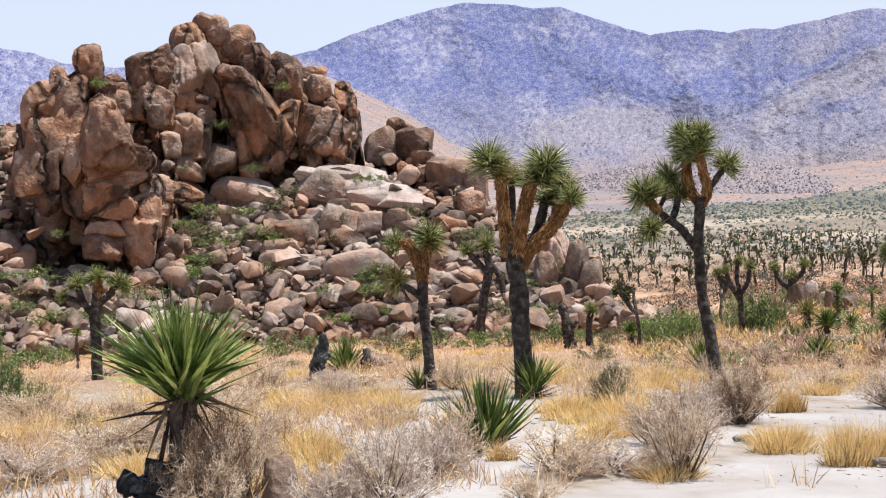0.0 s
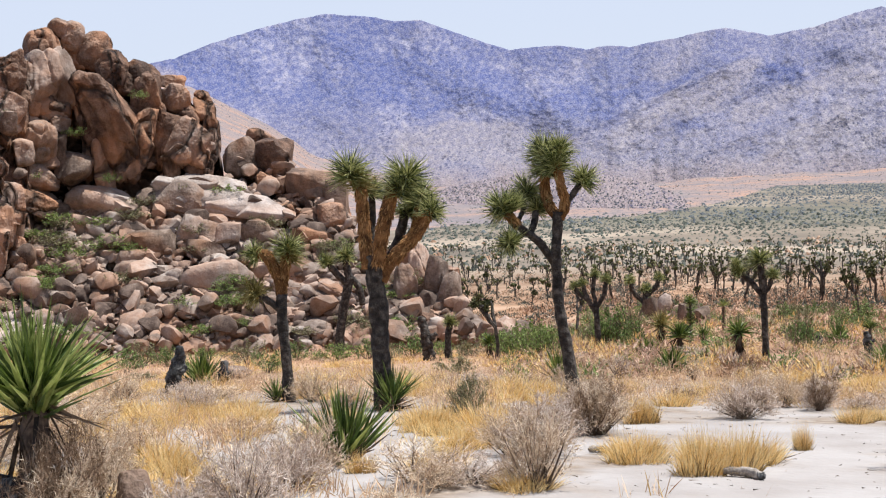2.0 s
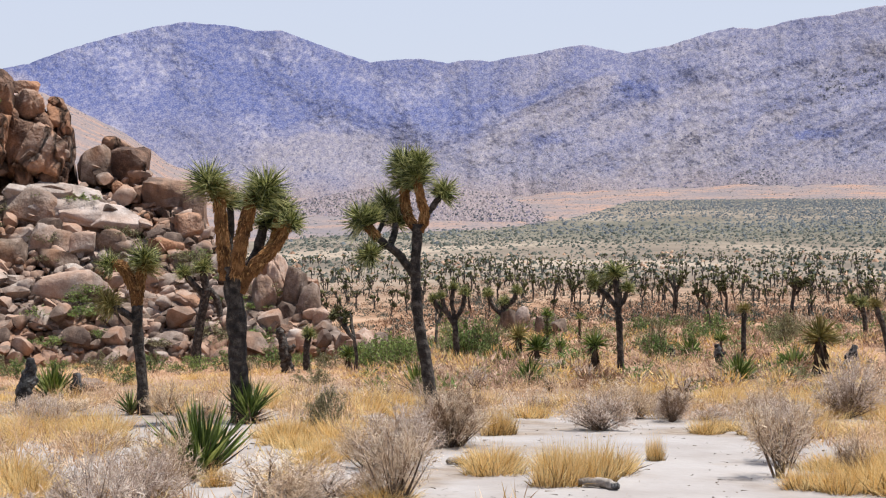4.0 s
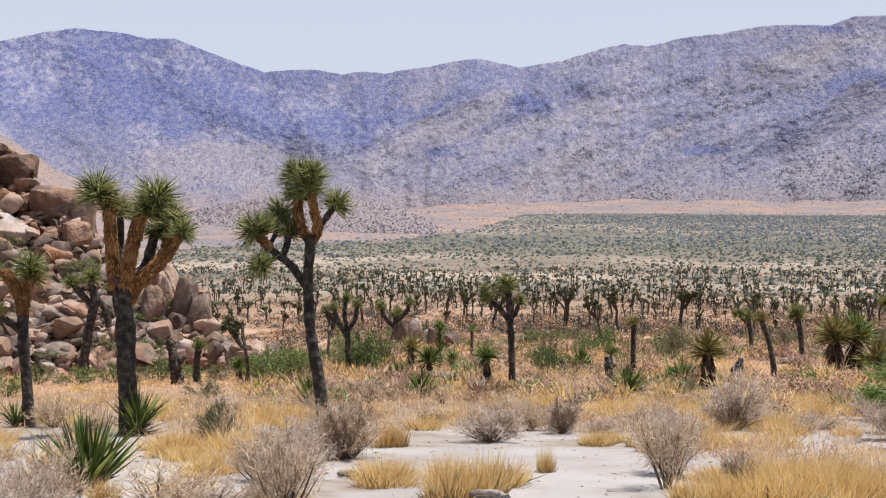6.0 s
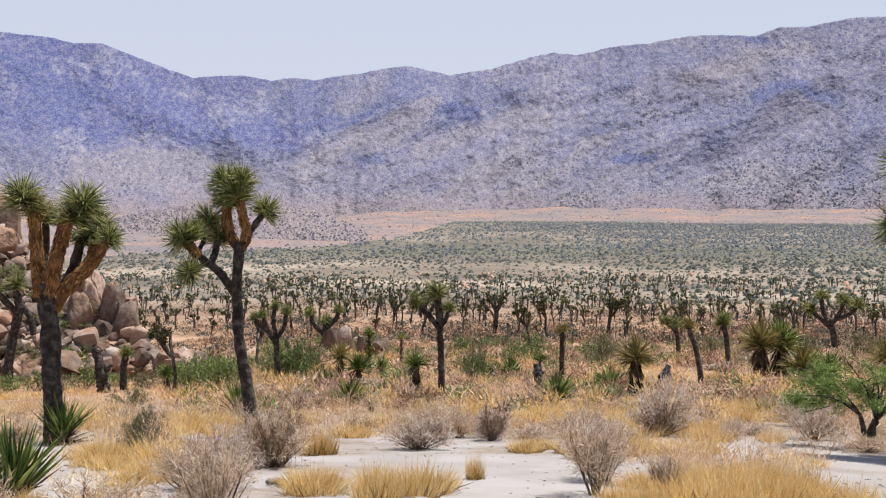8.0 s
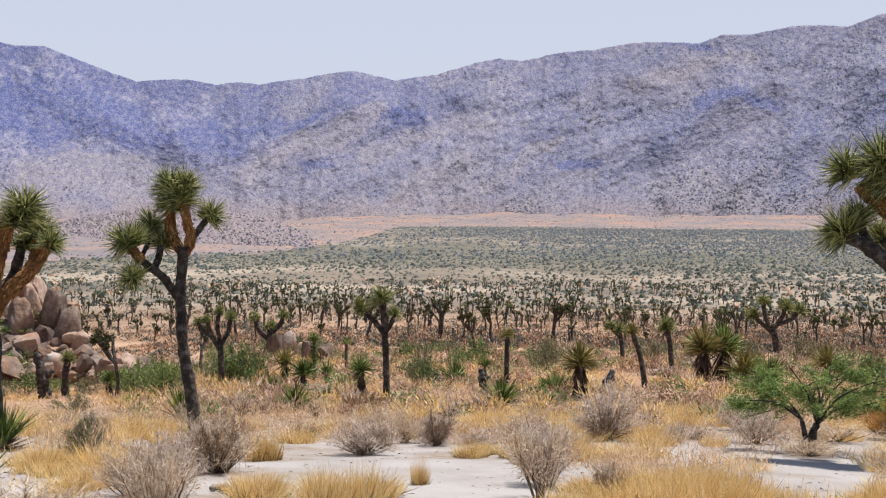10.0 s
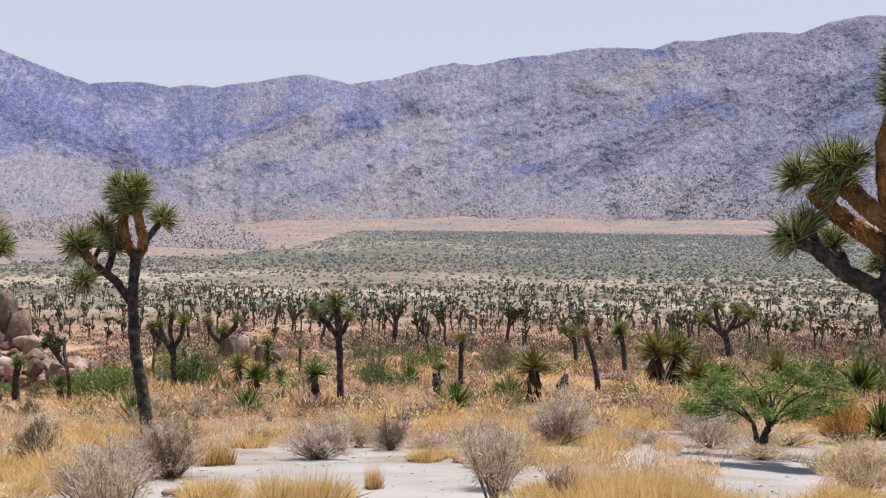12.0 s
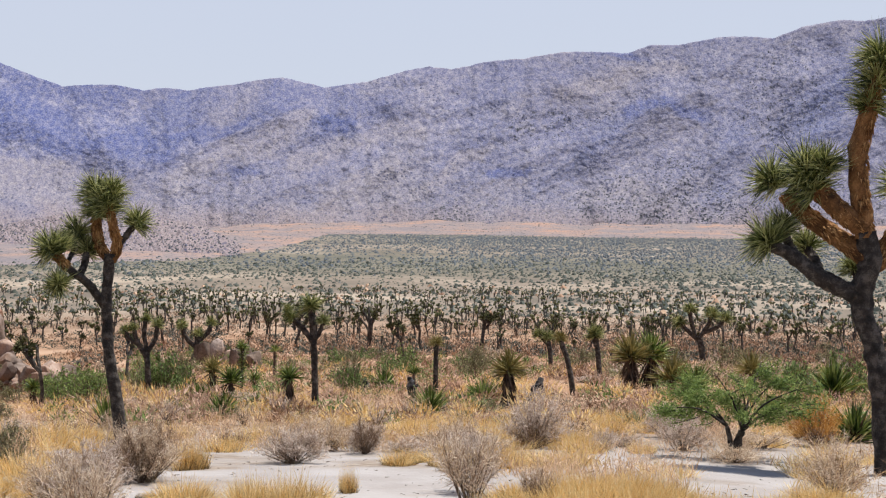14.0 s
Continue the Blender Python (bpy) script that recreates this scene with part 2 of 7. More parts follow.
def blades(base, ways, lengths, widths, droop, rng, fold=0.0):
    """Pointed leaves or stalks from base points along ways, which bend down by droop; fold gives them a keel."""
    k = len(base)
    side = unit(np.cross(ways, rng.normal(size=(k, 3))))
    up = np.cross(side, ways)
    L, w = (lengths * np.ones(k))[:, None], (widths * np.ones(k))[:, None]
    sag = np.array([0, 0, -1.0]) * (np.asarray(droop) * np.ones(k))[:, None] * L
    p0, p1, p2 = base, base + ways * L * 0.45 + sag * 0.16, base + ways * L + sag
    keel = up * w * fold
    v = np.stack([p0 - side * w * 0.5, p0 + side * w * 0.5, p1 - side * w * 0.5 + keel, p1 + side * w * 0.5 + keel, p2] + ([p0, p1] if fold else []), 1)
    if fold:
        f = np.array([[0, 5, 6], [0, 6, 2], [5, 1, 3], [5, 3, 6], [2, 6, 4], [6, 3, 4]])
    else:
        f = np.array([[0, 1, 3], [0, 3, 2], [2, 3, 4]])
    m = v.shape[1]
    return v.reshape(-1, 3), (f[None] + (np.arange(k) * m)[:, None, None]).reshape(-1, 3)


def ways_about(axis, spread_lo, spread_hi, k, rng):
    """k directions between two angles (degrees) from an axis."""
    axis = np.asarray(axis, float) / np.linalg.norm(axis)
    a = np.cross(axis, [0.3, 0.9, 0.1])
    a /= np.linalg.norm(a)
    b = np.cross(axis, a)
    th = np.arccos(rng.uniform(math.cos(radians(spread_hi)), math.cos(radians(spread_lo)), k))
    ph = rng.uniform(0, 2 * math.pi, k)
    return np.cos(th)[:, None] * axis + np.sin(th)[:, None] * (np.cos(ph)[:, None] * a + np.sin(ph)[:, None] * b)


def tube(points, radii, sides=9, rough=0.12, seed=0, per=5):
    """A bent, knobbly, tapered tube."""
    rng = np.random.default_rng(seed)
    P, Rr = np.asarray(points, float), np.asarray(radii, float)
    t = np.linspace(0, len(P) - 1, max(3, per * (len(P) - 1) + 1))
    idx = np.clip(t.astype(int), 0, len(P) - 2)
    fr = (t - idx)[:, None]
    prev, nxt = P[np.maximum(idx - 1, 0)], P[np.minimum(idx + 2, len(P) - 1)]
    a, b = P[idx], P[idx + 1]
    C = 0.5 * (2 * a + (b - prev) * fr + (2 * prev - 5 * a + 4 * b - nxt) * fr ** 2 + (3 * a - prev - 3 * b + nxt) * fr ** 3)
    R = np.interp(t, np.arange(len(P)), Rr)
    T = unit(np.gradient(C, axis=0))
    s = unit(np.cross(T, [0.2, 1.0, 0.15]))
    u = np.cross(T, s)
    ph = np.linspace(0, 2 * math.pi, sides, endpoint=False)
    rr = R[:, None] * (1 + rough * rng.normal(size=(len(C), sides)))
    V = C[:, None] + rr[..., None] * (np.cos(ph)[None, :, None] * s[:, None] + np.sin(ph)[None, :, None] * u[:, None])
    n = len(C)
    V = np.concatenate([V.reshape(-1, 3), C[:1], C[-1:]])
    f = []
    for i in range(n - 1):
        for j in range(sides):
            q = (j + 1) % sides
            f += [(i * sides + j, i * sides + q, (i + 1) * sides + q), (i * sides + j, (i + 1) * sides + q, (i + 1) * sides + j)]
    for j in range(sides):
        q = (j + 1) % sides
        f += [(n * sides, q, j), (n * sides + 1, (n - 1) * sides + j, (n - 1) * sides + q)]
    return V, np.array(f)


def stick(p, q, r):
    """A thin three-sided pole."""
    a = np.array([(r, 0, 0), (-r * 0.5, r * 0.87, 0), (-r * 0.5, -r * 0.87, 0)])
    f = [(i, (i + 1) % 3, 3 + (i + 1) % 3) for i in range(3)] + [(i, 3 + (i + 1) % 3, 3 + i) for i in range(3)]
    return np.concatenate([p + a, q + a * 0.85]), np.array(f)


def icosphere(level):
    bm = bmesh.new()
    bmesh.ops.create_icosphere(bm, subdivisions=level, radius=1)
    bm.verts.index_update()
    v = np.array([x.co for x in bm.verts])
    f = np.array([[x.index for x in y.verts] for y in bm.faces])
    bm.free()
    return v, f


ICO = {k: icosphere(k) for k in (1, 2, 3, 4, 5)}


def stone(level, seed, square=0.5, cuts=7, bumpy=0.06, flute=0.0, worn=0.002):
    """A weathered granite block: a ball split along flat joints, its edges worn round, pitted, and fluted downwards."""
    rng = np.random.default_rng(seed)
    v, f = ICO[level]
    v = v.copy()
    box = v / np.abs(v).max(axis=1, keepdims=True)
    v = v * (1 - square) + box * square * 0.9
    for i in range(cuts):
        n = rng.normal(size=3)
        if i % 2 == 0:
            n[int(rng.integers(3))] *= 4
        n /= np.linalg.norm(n)
        h = v @ n - rng.uniform(0.45, 0.8)
        v -= (0.5 * (h + np.sqrt(h * h + worn)))[:, None] * n * 0.9
    sh = rng.uniform(0, 50, 3)
    d = np.array([noise.fractal(Vector(p * 1.5 + sh), 0.75, 2.2, 5) for p in v])
    crack = np.array([abs(noise.noise(Vector(p * 0.9 + sh * 2))) for p in v])
    v = v * (1 + bumpy * d - bumpy * 1.6 * np.clip(1 - crack / 0.06, 0, 1))[:, None]
    if flute:
        g = np.array([abs(noise.noise(Vector((p[0] * 2.1, p[1] * 2.1, p[2] * 0.45)) + Vector(sh))) for p in v])
        v[:, :2] *= (1 - flute * np.clip(1 - g / 0.22, 0, 1) ** 1.5)[:, None]
    v -= (v.max(0) + v.min(0)) / 2
    return v / ((v.max(0) - v.min(0)) / 2), f


# ---- the land ----
# Depth below the eye by distance: the side of the rocks, and the open slope to the right of them.
LOG_D = np.log([0.01, 3, 9, 14, 21, 26, 30, 36, 45, 58, 75, 100, 150, 200, 290, 450, 600, 800, 1000, 1500, 2200, 3000, 4900])
DROP_ROCKS = np.interp(LOG_D, np.log([0.01, 3, 9, 14, 21, 30, 42, 60, 85, 130, 186, 290, 450, 600, 800, 1000, 1500, 2200, 3000, 4900]), [1.75, 1.8, 2.0, 2.35, 2.88, 3.7, 4.8, 6.65, 8.9, 11.8, 14.2, 17.2, 20.7, 22.7, 23.2, 21.8, 16, 5, 3.5, 3])
DROP_OPEN = np.array([1.75, 1.8, 2.0, 2.35, 2.88, 3.185, 3.435, 3.816, 4.455, 5.42, 6.64, 8.3, 11.3, 13.86, 17.2, 20.7, 22.7, 23.2, 21.8, 16, 5, 3.5, 3])


def ground_z(x, y):
    d = math.hypot(x, y)
    lump = noise.fractal(Vector((x * 0.16, y * 0.16, 3.3)), 0.9, 2.1, 3) * min(0.05, 0.004 * d)
    side = min(1.0, max(0.0, (math.degrees(math.atan2(x, y)) + 0.5) / 4.5))
    side = side * side * (3 - 2 * side)
    q = math.log(d + 0.011)
    return EYE - (1 - side) * float(np.interp(q, LOG_D, DROP_ROCKS)) - side * float(np.interp(q, LOG_D, DROP_OPEN)) + lump


def polar(az, d):
    return d * math.sin(radians(az)), d * math.cos(radians(az))


def spot(az, d, turn=0.0, size=1.0, lift=0.0):
    """The pose of a thing that stands on the ground, az degrees right of north, d metres off."""
    x, y = polar(az, d)
    return pose(x, y, ground_z(x, y) + lift, 0, 0, turn - az) @ Matrix.Scale(size, 4)


AZ = np.concatenate([np.arange(-180, -34, 6.0), np.arange(-34, 42, 0.25), np.arange(42, 181, 6.0)])


def sheet(rings, height):
    verts, tris = [], []
    for d in rings:
        for a in AZ[:-1]:
            x, y = polar(a, d)
            verts.append((x, y, height(x, y)))
    k = len(AZ) - 1
    for i in range(len(rings) - 1):
        j = np.arange(k)
        q = (j + 1) % k
        tris.append(np.stack([i * k + j, i * k + q, (i + 1) * k + q], 1))
        tris.append(np.stack([i * k + j, (i + 1) * k + q, (i + 1) * k + j], 1))
    return verts, np.concatenate(tris)


def ground_material():
    m = bpy.data.materials.new("desert_ground")
    m.use_nodes = True
    n, l = m.node_tree.nodes, m.node_tree.links
    b = n["Principled BSDF"]
    b.inputs["Roughness"].default_value = 0.95
    b.inputs["Specular IOR Level"].default_value = 0.15
    co = n.new("ShaderNodeNewGeometry")

    def ns(scale, detail=6):
        x = n.new("ShaderNodeTexNoise")
        x.inputs["Scale"].default_value, x.inputs["Detail"].default_value = scale, detail
        l.new(co.outputs["Position"], x.inputs["Vector"])
        return x.outputs["Fac"]

    def ramp(fac, stops):
        r = n.new("ShaderNodeValToRGB")
        e = r.color_ramp.elements
        while len(e) < len(stops):
            e.new(0.5)
        for i, (p, c) in enumerate(stops):
            e[i].position, e[i].color = p, (*c, 1)
        l.new(fac, r.inputs[0])
        return r.outputs[0]

    def mix(fac, a, c):
        x = n.new("ShaderNodeMix")
        x.data_type = "RGBA"
        l.new(fac, x.inputs[0])
        l.new(a, x.inputs[6])
        l.new(c, x.inputs[7])
        return x.outputs[2]

    sand = ramp(ns(1.3, 9), [(0.35, (0.28, 0.245, 0.222)), (0.62, (0.335, 0.302, 0.28))])
    litter = ramp(ns(6.0, 9), [(0.35, (0.15, 0.105, 0.066)), (0.5, (0.22, 0.162, 0.112)), (0.65, (0.285, 0.23, 0.18))])
    patch = ramp(ns(0.7, 8), [(0.52, (0, 0, 0)), (0.66, (0.8, 0.8, 0.8))])
    near = mix(patch, sand, litter)
    soil = ramp(ns(0.12, 8), [(0.35, (0.215, 0.115, 0.06)), (0.5, (0.315, 0.18, 0.1)), (0.65, (0.385, 0.25, 0.16))])
    far = ramp(ns(0.012, 8), [(0.36, (0.13, 0.104, 0.078)), (0.5, (0.2, 0.157, 0.116)), (0.62, (0.31, 0.247, 0.183))])
    ln = n.new("ShaderNodeVectorMath")
    ln.operation = "LENGTH"
    l.new(co.outputs["Position"], ln.inputs[0])

    def step(a, c):
        x = n.new("ShaderNodeMapRange")
        l.new(ln.outputs["Value"], x.inputs[0])
        x.inputs[1].default_value, x.inputs[2].default_value = a, c
        return x.outputs[0]

    def scale_down(v):
        x = n.new("ShaderNodeMapRange")
        l.new(v, x.inputs[0])
        x.inputs[1].default_value, x.inputs[2].default_value = 210.0, 2410.0
        return x.outputs[0]

    near = mix(step(16, 22), near, litter)
    out = mix(step(19, 36), near, soil)
    out = mix(step(130, 330), out, far)
    cover = ramp(ns(0.05, 6), [(0.4, (0.085, 0.085, 0.062)), (0.6, (0.135, 0.12, 0.085))])
    rag = n.new("ShaderNodeMath")
    rag.operation = "MULTIPLY_ADD"
    l.new(ns(0.006, 7), rag.inputs[0])
    rag.inputs[1].default_value = 420.0
    l.new(ln.outputs["Value"], rag.inputs[2])
    belt = ramp(scale_down(rag.outputs[0]), [(0.3, (0, 0, 0)), (0.4, (0.75, 0.75, 0.75)), (0.5, (0.75, 0.75, 0.75)), (0.56, (0.2, 0.2, 0.2)), (0.68, (0.2, 0.2, 0.2)), (0.76, (0.45, 0.45, 0.45))])
    out = mix(belt, out, cover)
    l.new(out, b.inputs["Base Color"])
    bp = n.new("ShaderNodeBump")
    bp.inputs["Distance"].default_value = 0.015
    l.new(ns(9, 8), bp.inputs["Height"])
    l.new(bp.outputs[0], b.inputs["Normal"])
    return m


RINGS = np.concatenate([[0.4], np.geomspace(1.0, 120, 80), np.geomspace(124, 4900, 56)])
gv, gf = sheet(RINGS, ground_z)
cap = len(gv)
gv.append((0, 0, 0))
gf = np.concatenate([gf, [(cap, (j + 1) % (len(AZ) - 1), j) for j in range(len(AZ) - 1)]])
gf = gf[:, ::-1]
ground = tri_object("ground", gv, gf, ground_material(), smooth=True)
tagged(ground, "pale sand and dry straw-littered desert floor sloping to a valley", "ground", kind="structure")

# Skyline: degrees right of north, rise over distance.
SKYLINE = np.array([(-24.79, 0.0943), (-23.57, 0.0905), (-22.55, 0.0841), (-20.56, 0.0807), (-16.37, 0.0804), (-13.95, 0.0865), (-12.84, 0.0907), (-11.49, 0.1002), (-9.70, 0.1099), (-8.36, 0.1158), (-7.02, 0.1201), (-5.25, 0.1179), (-4.37, 0.1147), (-3.27, 0.1151), (-2.61, 0.1108), (-1.74, 0.1052), (-0.87, 0.0996), (0.21, 0.0935), (1.30, 0.0953), (2.16, 0.0958), (3.23, 0.0926), (4.09, 0.0949), (4.93, 0.0934), (5.78, 0.0964), (6.61, 0.0982), (7.65, 0.1020), (8.57, 0.1042), (10.23, 0.0979), (11.89, 0.1024), (13.45, 0.1106), (14.34, 0.1136), (15.23, 0.1118), (16.79, 0.1180), (17.90, 0.1193), (19.67, 0.1245), (21.00, 0.1245), (22.10, 0.1233), (22.97, 0.1291), (24.06, 0.1289), (25.79, 0.1344), (26.86, 0.1341), (27.71, 0.1327), (28.76, 0.1400), (30.22, 0.1443), (31.05, 0.1428), (31.83, 0.1453)])
SKYLINE = np.array([(-180, 0.07), (-60, 0.08), *SKYLINE, (48, 0.13), (80, 0.09), (180, 0.07)])


def fbm(x, y, s, seed, octaves=5):
    return noise.fractal(Vector((x / s, y / s, seed)), 0.9, 2.0, octaves)


def lattice(x, y, seed):
    """Smooth gradient noise of two arrays, about -0.7 to 0.7."""
    table = np.random.default_rng(seed).uniform(0, 2 * math.pi, (256, 256))
    xi, yi = np.floor(x).astype(int), np.floor(y).astype(int)
    fx, fy = x - xi, y - yi

    def corner(i, j):
        g = table[(xi + i) % 256, (yi + j) % 256]
        return np.cos(g) * (fx - i) + np.sin(g) * (fy - j)

    u, v = fx ** 3 * (fx * (fx * 6 - 15) + 10), fy ** 3 * (fy * (fy * 6 - 15) + 10)
    top = corner(0, 0) + u * (corner(1, 0) - corner(0, 0))
    low = corner(0, 1) + u * (corner(1, 1) - corner(0, 1))
    return top + v * (low - top)


def ridged(x, y, seed, octaves=4):
    """Sharp-crested ridges, 0 in the gullies to about 1 on the crests."""
    out, amp = 0, 0.55
    for i in range(octaves):
        out = out + amp * (1 - np.minimum(1, 2.2 * np.abs(lattice(x * 2 ** i, y * 2 ** i, seed + i))))
        amp *= 0.5
    return out


def fan_sheet():
    """A gravel fan that slopes from the valley up to the foot of the mountains."""
    verts = []
    foot_az = [-180, -30, -3, 0, 2, 4, 6, 8, 9.3, 10.5, 13, 180]
    foot_d = [1500, 600, 680, 740, 800, 870, 950, 1150, 1500, 2050, 2150, 2250]
    for s in np.linspace(0, 1, 26):
        for a in AZ[:-1]:
            f = float(np.interp(a, foot_az, foot_d)) * (1 + 0.05 * noise.noise(Vector((a * 0.25, 1.5, 0))))
            d = f + (3080 - f) * s
            x, y = polar(a, d)
            z0, z1 = ground_z(*polar(a, f)) - 3, EYE + 3080 * fan_top(a)
            rocky = max(0, 1 - abs(a - 2.5) / 4.5) * min(1, s * 6) * max(0, 1 - s)
            z = max(z0 + (z1 - z0) * s, ground_z(x, y) + min(1, s * 12) * 4 - 3) + 3 * s * fbm(x, y, 150, 3.1)
            verts.append((x, y, z + 16 * rocky * max(0, fbm(x, y, 110, 6.3))))
    k = len(AZ) - 1
    tris = []
    for i in range(25):
        j = np.arange(k)
        q = (j + 1) % k
        tris.append(np.stack([i * k + j, i * k + q, (i + 1) * k + q], 1))
        tris.append(np.stack([i * k + j, (i + 1) * k + q, (i + 1) * k + j], 1))
    return np.array(verts), np.concatenate(tris)


def fan_top(a):
    """The rise over distance at which the fan ends against the mountains."""
    r = float(np.interp(a, [-180, -30, -21, -17, -14, -12.4, -9.6, -7.5, -4, 0, 4, 8, 14, 180], [0.02, 0.035, 0.045, 0.08, 0.08, 0.072, 0.048, 0.024, 0.003, -0.004, -0.003, 0.003, 0.007, 0.009]))
    return r + 0.0018 * noise.noise(Vector((a * 0.9, 8.5, 0))) + 0.0013 * noise.noise(Vector((a * 3.1, 4.5, 0)))


# Crests of the larger spurs: degrees right of north, rise over distance; then breadth and height in metres.
SPURS = [
    ([(13.9, 0.109), (11.2, 0.084), (8.1, 0.071), (6.3, 0.0625), (4.5, 0.0465), (3.0, 0.039)], 130, 190),
    ([(23.5, 0.094), (20.8, 0.0635), (18.2, 0.041), (15.5, 0.021), (13.5, 0.006)], 90, 85),
    ([(17.5, 0.107), (14.8, 0.077), (12.1, 0.0505), (9.4, 0.028), (7.6, 0.0145)], 90, 120),
    ([(28.6, 0.104), (26.4, 0.0655), (24.2, 0.035), (22.2, 0.0085)], 100, 140),
    ([(30.4, 0.127), (29.9, 0.088), (28.6, 0.038), (26.8, 0.0075)], 90, 130),
    ([(-3.2, 0.114), (-1.9, 0.0905), (-0.5, 0.063), (0.4, 0.0495)], 100, 140),
    ([(-6.8, 0.119), (-7.0, 0.087), (-5.9, 0.0595), (-4.1, 0.0395)], 120, 150),
    ([(-10.8, 0.103), (-10.1, 0.0795), (-8.1, 0.05), (-5.9, 0.03)], 110, 120),
    ([(1.5, 0.0955), (1.0, 0.074), (1.7, 0.051)], 70, 90),
    ([(9.0, 0.103), (8.1, 0.0885), (6.1, 0.0785), (4.5, 0.068)], 70, 90),
    ([(20.2, 0.122), (18.8, 0.0955), (16.4, 0.0635), (14.1, 0.0395), (11.2, 0.0225)], 90, 120),
    ([(25.9, 0.132), (25.0, 0.1), (22.6, 0.072), (21.2, 0.05)], 80, 110),
    ([(4.9, 0.093), (3.4, 0.075), (2.2, 0.058)], 60, 80),
]
# Hollows painted blue for haze and shade, tongues painted tan for sand and sunlit spurs: a line of degrees and rise
# over distance, and a breadth in metres.
SHADE_HOLLOWS = [
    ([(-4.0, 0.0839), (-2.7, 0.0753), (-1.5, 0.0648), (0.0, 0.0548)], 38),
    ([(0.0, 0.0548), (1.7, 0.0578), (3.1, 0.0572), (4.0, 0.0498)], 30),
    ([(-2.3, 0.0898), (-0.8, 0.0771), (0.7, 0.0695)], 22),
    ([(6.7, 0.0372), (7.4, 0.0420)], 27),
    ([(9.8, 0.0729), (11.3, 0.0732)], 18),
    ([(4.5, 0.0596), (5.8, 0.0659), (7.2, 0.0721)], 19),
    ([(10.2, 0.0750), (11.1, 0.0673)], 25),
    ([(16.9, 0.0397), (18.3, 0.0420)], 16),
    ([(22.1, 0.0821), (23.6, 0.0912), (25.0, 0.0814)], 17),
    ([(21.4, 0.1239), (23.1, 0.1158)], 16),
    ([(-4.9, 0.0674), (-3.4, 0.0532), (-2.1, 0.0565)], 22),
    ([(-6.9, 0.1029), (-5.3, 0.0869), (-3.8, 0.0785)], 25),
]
TAN_TONGUES = [
    ([(4.5, 0.0296), (6.3, 0.0467), (8.1, 0.0569), (9.4, 0.0766)], 33),
    ([(8.8, 0.0046), (10.7, 0.0206), (13.0, 0.0425)], 36),
    ([(-3.9, 0.0207), (-1.7, 0.0345), (0.9, 0.0164)], 44),
    ([(9.2, 0.0457), (11.4, 0.0615), (13.8, 0.0694)], 30),
    ([(19.5, 0.0978), (21.9, 0.1068), (24.4, 0.1153)], 19),
    ([(24.2, 0.0140), (22.3, 0.0310), (20.9, 0.0252)], 33),
    ([(12.5, 0.0130), (15.0, 0.0384), (16.5, 0.0578)], 22),
    ([(-3.6, 0.0320), (-0.5, 0.0326), (2.3, 0.0254)], 41),
]
MAZ = np.concatenate([np.arange(-180, -34, 6.0), np.arange(-34, 42, 0.09), np.arange(42, 181, 6.0)])


def mountain_sheet():
    """Steep slopes broken by spurs and gullies from the fan up to the skyline."""
    rows = 116
    a = MAZ[:-1]
    sky_r = np.interp(a, SKYLINE[:, 0], SKYLINE[:, 1]) + 0.0007 * lattice(a * 2.3, a * 0, 91) + 0.0005 * lattice(a * 6.1, a * 0, 92)
    foot_r = np.array([fan_top(q) for q in a]) - 0.006
    q = np.linspace(0, 1, rows)[:, None]
    r = foot_r + (sky_r - foot_r) * q
    u, v = np.radians(a)[None] * 3500 + 0 * r, r * 3500
    w1, w2 = u + 60 * lattice(u / 300, v / 300, 51), v + 60 * lattice(u / 300, v / 300, 52)
    slant = np.interp(a[None], [-12, -5, 0, 5], [-0.5, 0.35, 0.75, 0.95])
    across = w1 - slant * (w2 - 200)
    relief = (70 * ridged(across / 140, (w2 + 0.4 * w1) / 210, 61, 3) + 30 * ridged(across / 64, (w2 + 0.4 * w1) / 95, 71, 3)) + 10 * ridged((w1 - 0.8 * w2) / 34, (w2 + 0.3 * w1) / 30, 81, 3)
    for line, breadth, height in SPURS:
        L = np.array(line) * [math.radians(1) * 3500, 3500]
        best = np.full(r.shape, 1e9)
        for p, e in zip(L[:-1], L[1:]):
            seg = e - p
            t = np.clip(((w1 - p[0]) * seg[0] + (w2 - p[1]) * seg[1]) / (seg @ seg), 0, 1)
            best = np.minimum(best, np.hypot(w1 - p[0] - t * seg[0], w2 - p[1] - t * seg[1]))
        relief = relief + 0.7 * height * np.clip(1 - best / breadth, 0, 1)
    d = 3330 + 800 * q - (relief - 100) * np.interp(a[None], [-6, 3, 9], [0.5, 0.6, 0.82]) * np.minimum(1, 0.25 + q * 2.5) * np.minimum(1, 0.25 + (1 - q) * 4)
    d = np.maximum.accumulate(d - 0.75 * v, axis=0) + 0.75 * v      # no overhangs
    r = np.concatenate([r, r[-1:] - 0.03])
    d = np.concatenate([d, d[-1:] + 160])
    an = np.radians(a)[None] + 0 * r
    V = np.stack([d * np.sin(an), d * np.cos(an), EYE + d * r], -1).reshape(-1, 3)
    k = len(a)
    tris = []
    for i in range(rows):
        j = np.arange(k)
        n = (j + 1) % k
        tris.append(np.stack([i * k + j, i * k + n, (i + 1) * k + n], 1))
        tris.append(np.stack([i * k + j, (i + 1) * k + n, (i + 1) * k + j], 1))
    return V, np.concatenate(tris)


